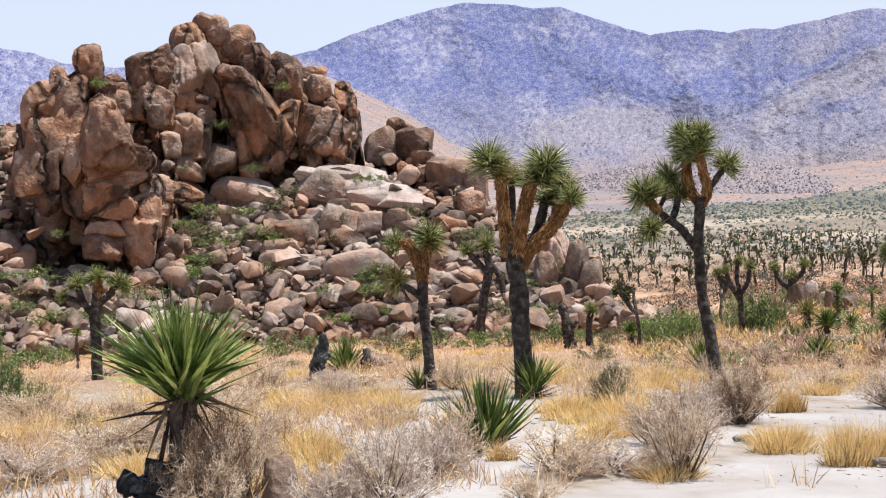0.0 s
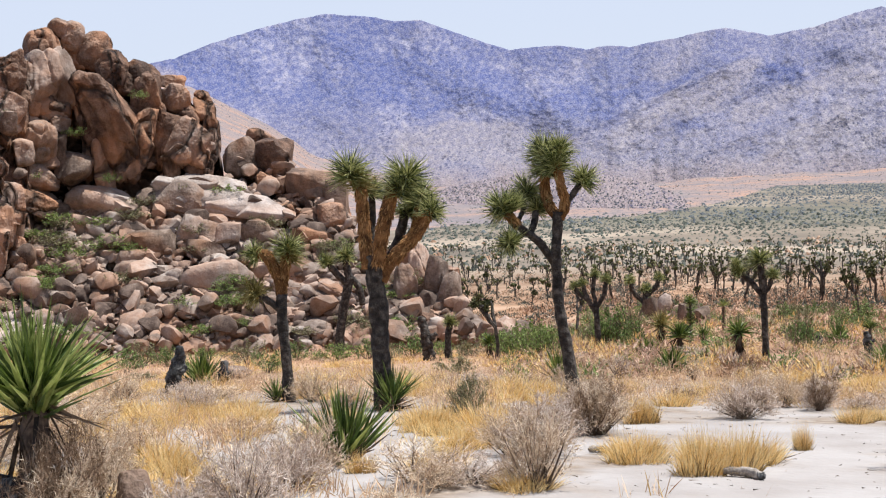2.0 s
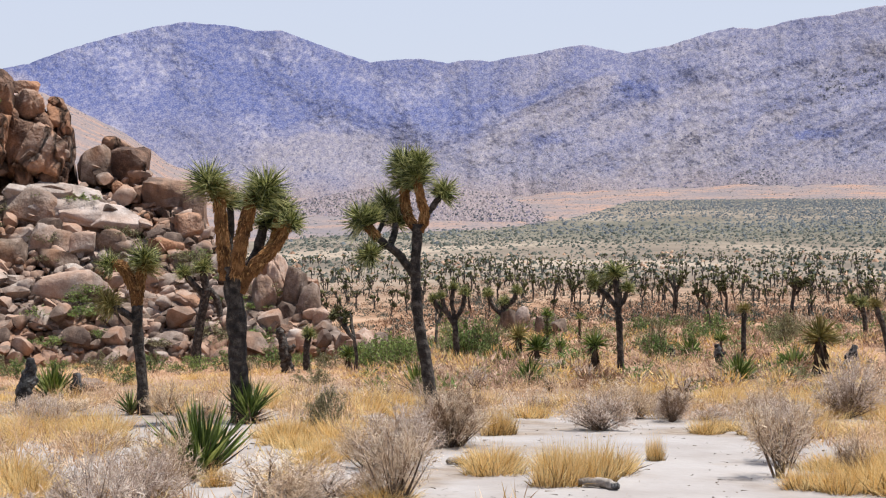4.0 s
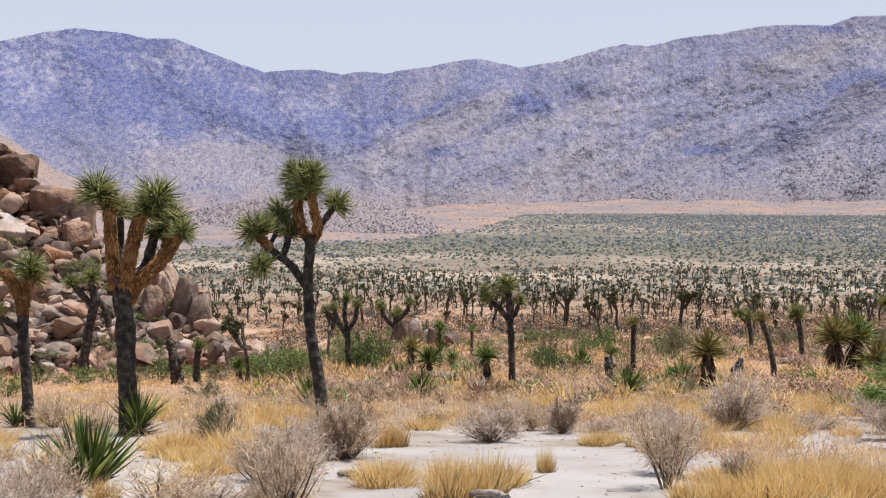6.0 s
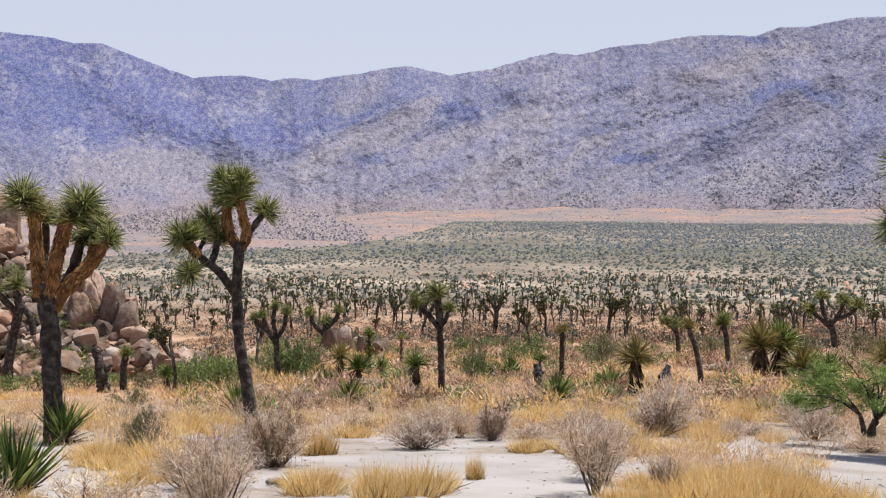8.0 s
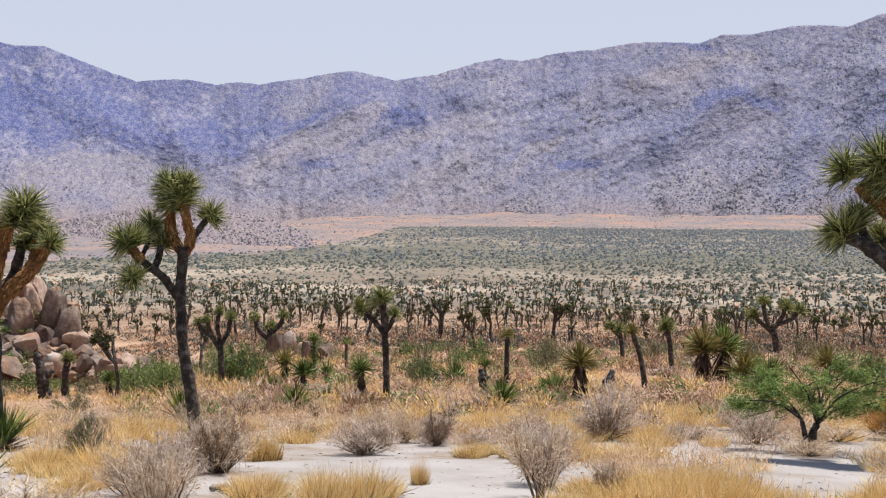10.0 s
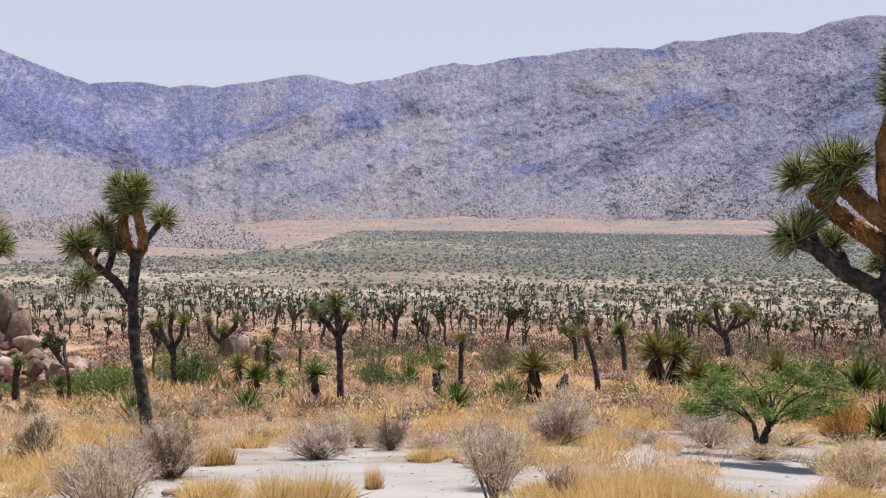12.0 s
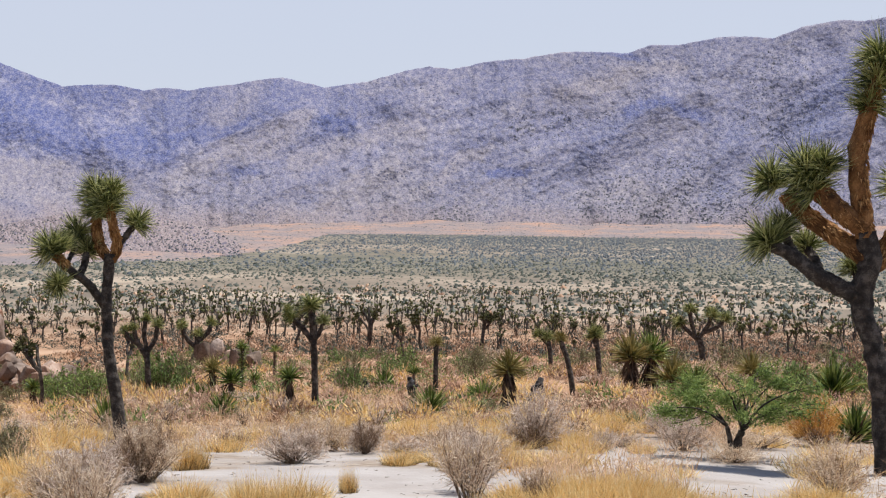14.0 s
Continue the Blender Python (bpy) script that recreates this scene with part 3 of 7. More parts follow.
def slope_tint(u, v):
    """Above nothing along the tan tongues, below in the painted blue hollows; u along and v up the slope in metres."""
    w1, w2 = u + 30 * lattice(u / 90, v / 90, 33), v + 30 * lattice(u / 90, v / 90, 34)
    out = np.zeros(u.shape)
    for lines, sign in ((SHADE_HOLLOWS, -1), (TAN_TONGUES, 1)):
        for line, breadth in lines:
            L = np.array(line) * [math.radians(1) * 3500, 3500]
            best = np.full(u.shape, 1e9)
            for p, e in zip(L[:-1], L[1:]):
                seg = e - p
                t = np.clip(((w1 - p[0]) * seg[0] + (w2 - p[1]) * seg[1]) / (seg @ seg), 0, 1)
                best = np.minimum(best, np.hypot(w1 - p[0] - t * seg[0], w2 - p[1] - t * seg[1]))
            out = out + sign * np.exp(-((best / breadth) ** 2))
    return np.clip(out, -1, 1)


# Distance haze and far shade are painted into the violet-blue base colours.
def mountain_material():
    m = bpy.data.materials.new("haze_tinted_rock")
    m.use_nodes = True
    n, l = m.node_tree.nodes, m.node_tree.links
    b = n["Principled BSDF"]
    b.inputs["Roughness"].default_value = 1.0
    b.inputs["Specular IOR Level"].default_value = 0.0
    co = n.new("ShaderNodeNewGeometry")
    face = n.new("ShaderNodeVectorMath")      # metres along and up the slope
    face.operation = "SCALE"
    face.inputs["Scale"].default_value = 1000.0
    l.new(n.new("ShaderNodeTexCoord").outputs["UV"], face.inputs[0])

    def ns(scale, detail=6):
        x = n.new("ShaderNodeTexNoise")
        x.inputs["Scale"].default_value, x.inputs["Detail"].default_value = scale, detail
        l.new(face.outputs[0], x.inputs["Vector"])
        return x.outputs["Fac"]

    def ramp(fac, stops):
        r = n.new("ShaderNodeValToRGB")
        e = r.color_ramp.elements
        while len(e) < len(stops):
            e.new(0.5)
        for i, (p, c) in enumerate(stops):
            e[i].position, e[i].color = p, (*c, 1)
        l.new(fac, r.inputs[0])
        return r.outputs[0]

    def mix(fac, a, c):
        x = n.new("ShaderNodeMix")
        x.data_type = "RGBA"
        l.new(fac, x.inputs[0])
        l.new(a, x.inputs[6])
        if isinstance(c, tuple):
            x.inputs[7].default_value = (*c, 1)
        else:
            l.new(c, x.inputs[7])
        return x.outputs[2]

    ledge = n.new("ShaderNodeMapping")      # broken ledges lie across the slope
    ledge.inputs["Rotation"].default_value = (0, 0, radians(-24))
    ledge.inputs["Scale"].default_value = (0.82, 1.05, 1.0)
    l.new(face.outputs[0], ledge.inputs["Vector"])

    def across(scale, detail=6):
        x = n.new("ShaderNodeTexNoise")
        x.inputs["Scale"].default_value, x.inputs["Detail"].default_value = scale, detail
        l.new(ledge.outputs[0], x.inputs["Vector"])
        return x.outputs["Fac"]

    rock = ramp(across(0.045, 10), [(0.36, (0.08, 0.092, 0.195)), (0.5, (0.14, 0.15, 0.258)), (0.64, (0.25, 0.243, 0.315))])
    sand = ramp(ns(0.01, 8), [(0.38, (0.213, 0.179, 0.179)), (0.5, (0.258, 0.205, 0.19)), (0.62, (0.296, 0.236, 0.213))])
    sep = n.new("ShaderNodeSeparateXYZ")
    l.new(co.outputs["Normal"], sep.inputs[0])
    add = n.new("ShaderNodeMath")
    add.operation = "MULTIPLY_ADD"
    l.new(ns(0.006, 6), add.inputs[0])
    add.inputs[1].default_value = 0.2
    half = n.new("ShaderNodeMath")
    half.operation = "MULTIPLY_ADD"
    l.new(sep.outputs["Z"], half.inputs[0])
    half.inputs[1].default_value, half.inputs[2].default_value = 1.0, -0.2
    l.new(half.outputs[0], add.inputs[2])
    flat = ramp(add.outputs[0], [(0.885, (0, 0, 0)), (0.94, (1, 1, 1))])
    pale = ramp(ns(0.006, 8), [(0.5, (0, 0, 0)), (0.66, (0.4, 0.4, 0.4))])
    spz = n.new("ShaderNodeSeparateXYZ")
    l.new(co.outputs["Position"], spz.inputs[0])
    side = n.new("ShaderNodeMapRange")      # tan and blue tints grow towards the east
    l.new(spz.outputs["X"], side.inputs[0])
    side.inputs[1].default_value, side.inputs[2].default_value = -400.0, 500.0
    side.inputs[3].default_value, side.inputs[4].default_value = 0.35, 1.0

    def shifted(v):
        x = n.new("ShaderNodeMath")
        x.operation = "MULTIPLY_ADD"
        l.new(v, x.inputs[0])
        x.inputs[1].default_value, x.inputs[2].default_value = 0.5, 0.125
        return x.outputs[0]

    def eastward(v):
        x = n.new("ShaderNodeMath")
        x.operation = "MULTIPLY"
        l.new(v, x.inputs[0])
        l.new(side.outputs[0], x.inputs[1])
        return x.outputs[0]

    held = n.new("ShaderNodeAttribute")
    held.attribute_name = "slope_tint"
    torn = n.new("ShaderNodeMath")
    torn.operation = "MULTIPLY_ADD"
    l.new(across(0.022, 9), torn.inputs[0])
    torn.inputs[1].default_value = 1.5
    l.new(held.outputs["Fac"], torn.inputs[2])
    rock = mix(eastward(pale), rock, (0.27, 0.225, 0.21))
    # blue patches painted as hazy, shaded hollows
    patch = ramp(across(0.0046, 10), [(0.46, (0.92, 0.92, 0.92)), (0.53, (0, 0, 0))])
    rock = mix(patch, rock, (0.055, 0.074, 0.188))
    # tan below and bluer with height, as haze would tint it
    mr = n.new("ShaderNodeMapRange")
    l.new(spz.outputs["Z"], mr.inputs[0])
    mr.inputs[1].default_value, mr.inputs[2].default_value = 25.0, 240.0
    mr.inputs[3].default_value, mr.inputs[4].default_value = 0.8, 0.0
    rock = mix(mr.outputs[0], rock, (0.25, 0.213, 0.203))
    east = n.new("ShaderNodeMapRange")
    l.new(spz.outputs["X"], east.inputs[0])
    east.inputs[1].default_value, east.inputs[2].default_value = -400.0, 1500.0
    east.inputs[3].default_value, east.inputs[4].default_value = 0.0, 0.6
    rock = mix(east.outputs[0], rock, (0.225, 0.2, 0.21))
    skew = n.new("ShaderNodeVectorMath")      # bands of painted blue and tan that run down to the left
    skew.operation = "MULTIPLY_ADD"
    turn = n.new("ShaderNodeVectorRotate")
    turn.rotation_type = "Z_AXIS"
    turn.inputs["Angle"].default_value = radians(-38)
    l.new(face.outputs[0], turn.inputs["Vector"])
    l.new(turn.outputs[0], skew.inputs[0])
    skew.inputs[1].default_value = (0.45, 1.0, 1.0)
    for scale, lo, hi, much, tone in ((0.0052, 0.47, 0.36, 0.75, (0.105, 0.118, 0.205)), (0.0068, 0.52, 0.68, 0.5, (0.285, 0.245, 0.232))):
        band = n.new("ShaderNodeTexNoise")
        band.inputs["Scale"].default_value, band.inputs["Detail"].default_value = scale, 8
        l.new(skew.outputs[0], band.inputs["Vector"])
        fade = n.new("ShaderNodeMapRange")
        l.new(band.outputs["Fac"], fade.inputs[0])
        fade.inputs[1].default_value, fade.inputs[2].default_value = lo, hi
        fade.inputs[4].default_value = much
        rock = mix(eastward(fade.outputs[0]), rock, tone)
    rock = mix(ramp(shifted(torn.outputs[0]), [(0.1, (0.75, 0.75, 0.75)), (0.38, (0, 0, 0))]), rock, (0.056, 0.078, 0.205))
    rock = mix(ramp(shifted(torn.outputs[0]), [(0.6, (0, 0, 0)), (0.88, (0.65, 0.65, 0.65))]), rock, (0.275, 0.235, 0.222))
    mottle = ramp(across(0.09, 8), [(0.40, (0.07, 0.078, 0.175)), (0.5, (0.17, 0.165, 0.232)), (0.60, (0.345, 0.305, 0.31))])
    even = n.new("ShaderNodeMix")
    even.data_type = "RGBA"
    even.inputs[0].default_value = 0.26
    l.new(rock, even.inputs[6])
    l.new(mottle, even.inputs[7])
    rock = even.outputs[2]
    base = mix(flat, rock, sand)
    hem = n.new("ShaderNodeMath")
    hem.operation = "MULTIPLY_ADD"
    l.new(ns(0.012, 7), hem.inputs[0])
    hem.inputs[1].default_value = 110.0
    l.new(spz.outputs["Z"], hem.inputs[2])
    skirt_of_sand = n.new("ShaderNodeMapRange")
    l.new(hem.outputs[0], skirt_of_sand.inputs[0])
    skirt_of_sand.inputs[1].default_value, skirt_of_sand.inputs[2].default_value = 55.0, 125.0
    skirt_of_sand.inputs[3].default_value, skirt_of_sand.inputs[4].default_value = 0.9, 0.0
    base = mix(skirt_of_sand.outputs[0], base, (0.25, 0.19, 0.165))
    v = n.new("ShaderNodeTexVoronoi")
    v.inputs["Scale"].default_value = 0.11
    l.new(ledge.outputs[0], v.inputs["Vector"])
    v2 = n.new("ShaderNodeTexVoronoi")
    v2.inputs["Scale"].default_value = 0.23
    l.new(ledge.outputs[0], v2.inputs["Vector"])
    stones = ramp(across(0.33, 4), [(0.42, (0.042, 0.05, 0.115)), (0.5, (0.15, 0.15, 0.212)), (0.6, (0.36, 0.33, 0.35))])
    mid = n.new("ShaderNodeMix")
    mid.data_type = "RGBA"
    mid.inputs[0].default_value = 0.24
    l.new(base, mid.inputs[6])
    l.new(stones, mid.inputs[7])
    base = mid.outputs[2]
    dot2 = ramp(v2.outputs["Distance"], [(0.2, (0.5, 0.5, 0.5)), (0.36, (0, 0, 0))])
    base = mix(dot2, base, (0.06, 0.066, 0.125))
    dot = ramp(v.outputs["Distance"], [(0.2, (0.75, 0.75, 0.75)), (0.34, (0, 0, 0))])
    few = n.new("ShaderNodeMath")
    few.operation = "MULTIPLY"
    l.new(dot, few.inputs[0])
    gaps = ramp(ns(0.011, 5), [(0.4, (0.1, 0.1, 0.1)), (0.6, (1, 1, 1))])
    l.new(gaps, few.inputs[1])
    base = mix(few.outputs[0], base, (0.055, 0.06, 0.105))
    l.new(base, b.inputs["Base Color"])
    bp = n.new("ShaderNodeBump")
    bp.inputs["Distance"].default_value = 9.0
    l.new(across(0.075, 8), bp.inputs["Height"])
    l.new(bp.outputs[0], b.inputs["Normal"])
    return m


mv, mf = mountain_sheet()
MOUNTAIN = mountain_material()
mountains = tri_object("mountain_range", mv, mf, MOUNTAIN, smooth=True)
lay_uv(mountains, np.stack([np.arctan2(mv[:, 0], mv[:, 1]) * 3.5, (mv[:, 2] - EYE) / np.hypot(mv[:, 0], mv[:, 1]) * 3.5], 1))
held = mountains.data.attributes.new("slope_tint", "FLOAT", "POINT")
held.data.foreach_set("value", slope_tint(np.arctan2(mv[:, 0], mv[:, 1]) * 3500, (mv[:, 2] - EYE) / np.hypot(mv[:, 0], mv[:, 1]) * 3500).astype(np.float32))
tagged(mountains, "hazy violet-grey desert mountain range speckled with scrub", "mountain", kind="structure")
FAN = material("fan_gravel", [(0.15, 0.13, 0.135), (0.215, 0.165, 0.15), (0.34, 0.192, 0.122)], 0.009, 0.95, 1.0, 0.05, spot=(0.15, 0.3, (0.085, 0.082, 0.09)))
fv, ff = fan_sheet()
fan = tri_object("alluvial_fan", fv, ff, FAN, smooth=True)
tagged(fan, "smooth orange-pink gravel fan below the mountains", "slope", kind="structure")



def foothill_sheet():
    """A low rocky spur that runs out onto the fan."""
    a, rows = np.arange(-5.0, 7.61, 0.08), 44
    low = np.interp(a, [-5, 0, 4, 8], [-0.011, -0.0155, -0.0182, -0.0205])[None]
    high = np.interp(a, [-5, -2, 0, 3, 5, 6.4, 7.2, 7.6], [-0.0105, 0.001, 0.008, 0.0085, 0.004, -0.005, -0.013, -0.0185])[None]
    q = np.linspace(0, 1, rows)[:, None]
    r = low + (high + 0.0012 * lattice(a * 1.7, a * 0, 93)[None] - low) * q
    u, v = np.radians(a)[None] * 1700 + 0 * r, r * 1700
    d = np.interp(-low, [0.008, 0.0107, 0.0145, 0.0175, 0.0205], [1640, 1480, 1290, 1140, 1035]) + 15 + 300 * q - 26 * ridged((u - v) / 50, v / 60, 95, 3) * np.minimum(1, q * 3) * (high - low) / 0.02
    d = np.maximum.accumulate(d - 0.8 * v, axis=0) + 0.8 * v
    r, d = np.concatenate([r, r[-1:] - 0.02]), np.concatenate([d, d[-1:] + 200])
    an = np.radians(a)[None] + 0 * r
    V = np.stack([d * np.sin(an), d * np.cos(an), EYE + d * r], -1).reshape(-1, 3)
    k = len(a)
    j = np.arange(k - 1)
    T = [np.stack([i * k + j, i * k + j + 1, (i + 1) * k + j + 1], 1) for i in range(rows)] + [np.stack([i * k + j, (i + 1) * k + j + 1, (i + 1) * k + j], 1) for i in range(rows)]
    return V, np.concatenate(T)


hv, hf = foothill_sheet()
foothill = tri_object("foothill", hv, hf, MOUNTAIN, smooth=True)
lay_uv(foothill, np.stack([np.arctan2(hv[:, 0], hv[:, 1]) * 3.0, (hv[:, 2] - EYE) / np.hypot(hv[:, 0], hv[:, 1]) * 3.0], 1))
tagged(foothill, "low grey rocky spur running out onto the gravel fan", "hill", kind="structure")

# ---- rock pile ----
HEAP = np.array([(-27.92, 0.0415), (-24.89, 0.0518), (-23.96, 0.0534), (-23.62, 0.0701), (-22.12, 0.0885), (-21.07, 0.0884), (-20.82, 0.0582), (-20.36, 0.0731), (-19.15, 0.0899), (-18.28, 0.0992), (-17.39, 0.1112), (-16.30, 0.1109), (-15.25, 0.0927), (-14.18, 0.0809), (-12.53, 0.0764), (-12.01, 0.0607), (-11.33, 0.0450), (-11.20, 0.0178), (-10.29, 0.0270), (-8.41, 0.0215), (-8.21, 0.0066), (-6.32, 0.0017), (-5.92, -0.0238), (-4.16, -0.0461), (-2.29, -0.0585), (-1.99, -0.0762), (-1.12, -0.0882), (-0.58, -0.1020), (-0.27, -0.1138)])
FOOT = -0.108


def cliff_foot(az):
    """Where the cliffs rise from the talus, as rise over distance."""
    return float(np.interp(az, [-30, -24.5, -24.1, -21.9, -21.5, -18.8, -18.0, -11.0, -10.7, 1], [0.2, 0.2, -0.058, -0.058, -0.062, -0.06, -0.012, -0.004, 0.2, 0.2]))


def heap_point(az, r):
    """A place on the front of the pile, r = rise over distance seen from the camera."""
    c = cliff_foot(az)
    d = 62 + 95 * (min(r, c) + 0.107) + 14 * max(r - c, 0)
    x, y = polar(az, d)
    return Vector((x, y, EYE + d * r)), d


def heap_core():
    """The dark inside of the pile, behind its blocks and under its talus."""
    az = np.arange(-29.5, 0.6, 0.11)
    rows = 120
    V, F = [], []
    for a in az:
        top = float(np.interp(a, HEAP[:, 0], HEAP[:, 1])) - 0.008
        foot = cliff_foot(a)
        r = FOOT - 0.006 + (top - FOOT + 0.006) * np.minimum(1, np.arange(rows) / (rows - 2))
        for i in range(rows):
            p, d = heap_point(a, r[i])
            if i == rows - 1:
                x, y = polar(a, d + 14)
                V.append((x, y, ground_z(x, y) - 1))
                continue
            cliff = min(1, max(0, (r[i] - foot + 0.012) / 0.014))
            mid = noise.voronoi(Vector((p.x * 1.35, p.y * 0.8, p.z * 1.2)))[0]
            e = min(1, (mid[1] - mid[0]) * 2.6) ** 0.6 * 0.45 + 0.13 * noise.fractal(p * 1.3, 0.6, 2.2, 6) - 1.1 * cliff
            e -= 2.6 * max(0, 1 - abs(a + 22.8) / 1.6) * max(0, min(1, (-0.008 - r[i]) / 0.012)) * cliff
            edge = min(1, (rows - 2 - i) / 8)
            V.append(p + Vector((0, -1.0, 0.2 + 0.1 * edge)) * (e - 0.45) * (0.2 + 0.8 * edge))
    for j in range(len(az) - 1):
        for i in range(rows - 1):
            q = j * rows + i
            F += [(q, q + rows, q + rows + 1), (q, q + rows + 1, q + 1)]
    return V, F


rock_pile = tagged(new("rock_pile"), "heap of tan and brown weathered granite boulders", "rock formation", kind="thing")
V, F = heap_core()
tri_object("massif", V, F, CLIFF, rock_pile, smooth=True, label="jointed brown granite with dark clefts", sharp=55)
STONES = []
for i in range(14):
    v, f = stone(3, 100 + i, square=0.2 + 0.5 * (i % 3) / 2, cuts=8 + i % 6, bumpy=0.05)
    ob = tri_object("stone_shape", v, f, GRANITE, smooth=True, sharp=38)
    STONES.append(ob.data)
    bpy.data.objects.remove(ob)
STONES_BROWN = []
for me in STONES:
    me = me.copy()
    me.materials[0] = CLIFF
    STONES_BROWN.append(me)
big_seed = [500]


def boulder(az, r, w, h, tilt=0.0, deep=0.9, square=0.5, out=0.0, dark=False):
    """A large boulder at az, r; its width, height in thousandths of its distance; tilt in degrees, leaning right."""
    big_seed[0] += 1
    p, d = heap_point(az, r)
    out += 1.3 if -0.06 < r < 0.03 else 0.0
    v, f = stone(4 if w * h > 1200 else 3, big_seed[0], square=square, cuts=8 + big_seed[0] % 6, bumpy=0.07)
    w, h = w * d / 1000, h * d / 1000
    ob = tri_object("boulder", v * np.array([w / 2, max(min(w, h), 0.35 * max(w, h)) * deep / 2 * 1.2, h / 2]) * 1.08, f, VARNISH_AND_SHADE if dark else CLIFF if r > 0.03 or (az > -9.5 and w > 1.1) else GRANITE, rock_pile, smooth=True, sharp=42)
    ob.matrix_basis = Matrix.Translation(p - Vector((0, out, 0))) @ pose(0, 0, 0, 0, tilt, -az + random.uniform(-8, 8))


boulder(-10.258, 0.0216, 21.061, 27.301, -4, 0.9, 0.6)
boulder(-9.081, 0.0195, 29.641, 31.981, 4, 0.9, 0.7)
boulder(-9.565, 0.0360, 21.841, 12.48, 5)
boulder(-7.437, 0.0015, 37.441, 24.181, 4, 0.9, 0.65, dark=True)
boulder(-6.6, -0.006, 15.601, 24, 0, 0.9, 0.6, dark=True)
boulder(-17.95, -0.0013, 32.761, 14.821, 32)
boulder(-17.168, -0.0121, 17.161, 13.261, 10)
boulder(-15.493, -0.0060, 45.242, 21.061, 5, 0.9, 0.2)
boulder(-16.03, -0.0219, 22.621, 14.041, 10)
boulder(-15.031, -0.0171, 14.821, 10.14, 5)
boulder(-12.642, -0.0052, 34.321, 25.741, 8, 0.9, 0.35)
boulder(-11.232, 0.0003, 42.902, 11.7, 22)
boulder(-12.172, -0.0272, 17.161, 24.181, 20)
boulder(-11.507, -0.0287, 14.821, 17.941, 0)
boulder(-10.795, -0.0295, 17.941, 17.161, 0)
boulder(-9.72, -0.0277, 21.841, 17.161, 0)
boulder(-6.758, -0.0202, 19.501, 21.841, 0)
boulder(-7.603, -0.0311, 21.061, 10.92, 5)
boulder(-13.52, -0.0354, 35.881, 23.401, -10)
boulder(-11.64, -0.0403, 28.861, 15.601, 10)
boulder(-11.338, -0.0581, 54.602, 21.841, -8)
boulder(-12.236, -0.0615, 23.401, 15.601, 5)
boulder(-7.945, -0.0622, 24.961, 35.881, -20)
boulder(-6.886, -0.0722, 17.941, 14.041, 0)
boulder(-4.171, -0.0499, 23.401, 35.101, 0)
boulder(-3.235, -0.0644, 24.961, 29.641, 0)
boulder(-2.372, -0.0671, 17.161, 24.961, 0)
boulder(-3.17, -0.0504, 21.061, 10.14, 8)
boulder(-8.578, -0.0127, 19.501, 11.7, 20)
boulder(-10.125, -0.0041, 19.501, 10.14, 25)
boulder(-9.214, 0.0071, 15.601, 9.36, 10)
boulder(-14.424, -0.0446, 19.501, 14.041, 0)
boulder(-13.14, -0.0687, 23.401, 13.261, -5)
boulder(-14.942, -0.0832, 25.741, 17.161, 0)
boulder(-16.278, -0.0900, 27.301, 23.401, 10)
boulder(-10.955, -0.0935, 21.841, 17.161, 0)
boulder(-9.137, -0.0789, 23.401, 13.261, 0)
boulder(-3.777, -0.0853, 23.401, 15.601, 10)
boulder(-4.909, -0.0966, 23.401, 15.601, 0)
boulder(-3.136, -0.1051, 23.401, 13.261, 5)
boulder(-23.359, -0.0860, 42.902, 13.261, 4)
boulder(-24.004, -0.0948, 23.401, 17.161, 0)
boulder(-10.457, 0.0225, 14.821, 21.061, 0, 0.9, 0.6)
boulder(-17.95, 0.056, 17, 12, 10, out=1.6)
boulder(-17.35, 0.0585, 19, 13, -8, out=1.5)
boulder(-16.85, 0.055, 14, 12, 5, out=1.6)
boulder(-17.6, 0.067, 17, 13, 15, out=1.0)
boulder(-18.35, 0.063, 14, 11, 0, out=1.2)


def slab(az, r, w, h, lean):
    """A flat, bleached sheet of granite that lies back on the talus by lean degrees."""
    big_seed[0] += 1
    p, d = heap_point(az, r)
    v, f = stone(4, big_seed[0], square=0.6, cuts=5, bumpy=0.05)
    w, h = w * d / 1000, h * d / 1000
    ob = tri_object("boulder", v * np.array([w / 2, 0.32, h / 2]), f, BLEACHED, rock_pile, smooth=True, sharp=42)
    ob.matrix_basis = Matrix.Translation(p - Vector((0, 1.6, 0))) @ pose(0, 0, 0, -lean, 8, -az)


slab(-11.3, -0.0005, 52, 34, 52)
slab(-10.3, -0.0075, 44, 26, 56)
slab(-9.4, -0.0125, 34, 20, 55)
slab(-11.9, 0.0065, 30, 16, 50)
slab(-12.75, 0.0045, 30, 12, 60)
slab(-15.4, -0.0015, 36, 12, 62)


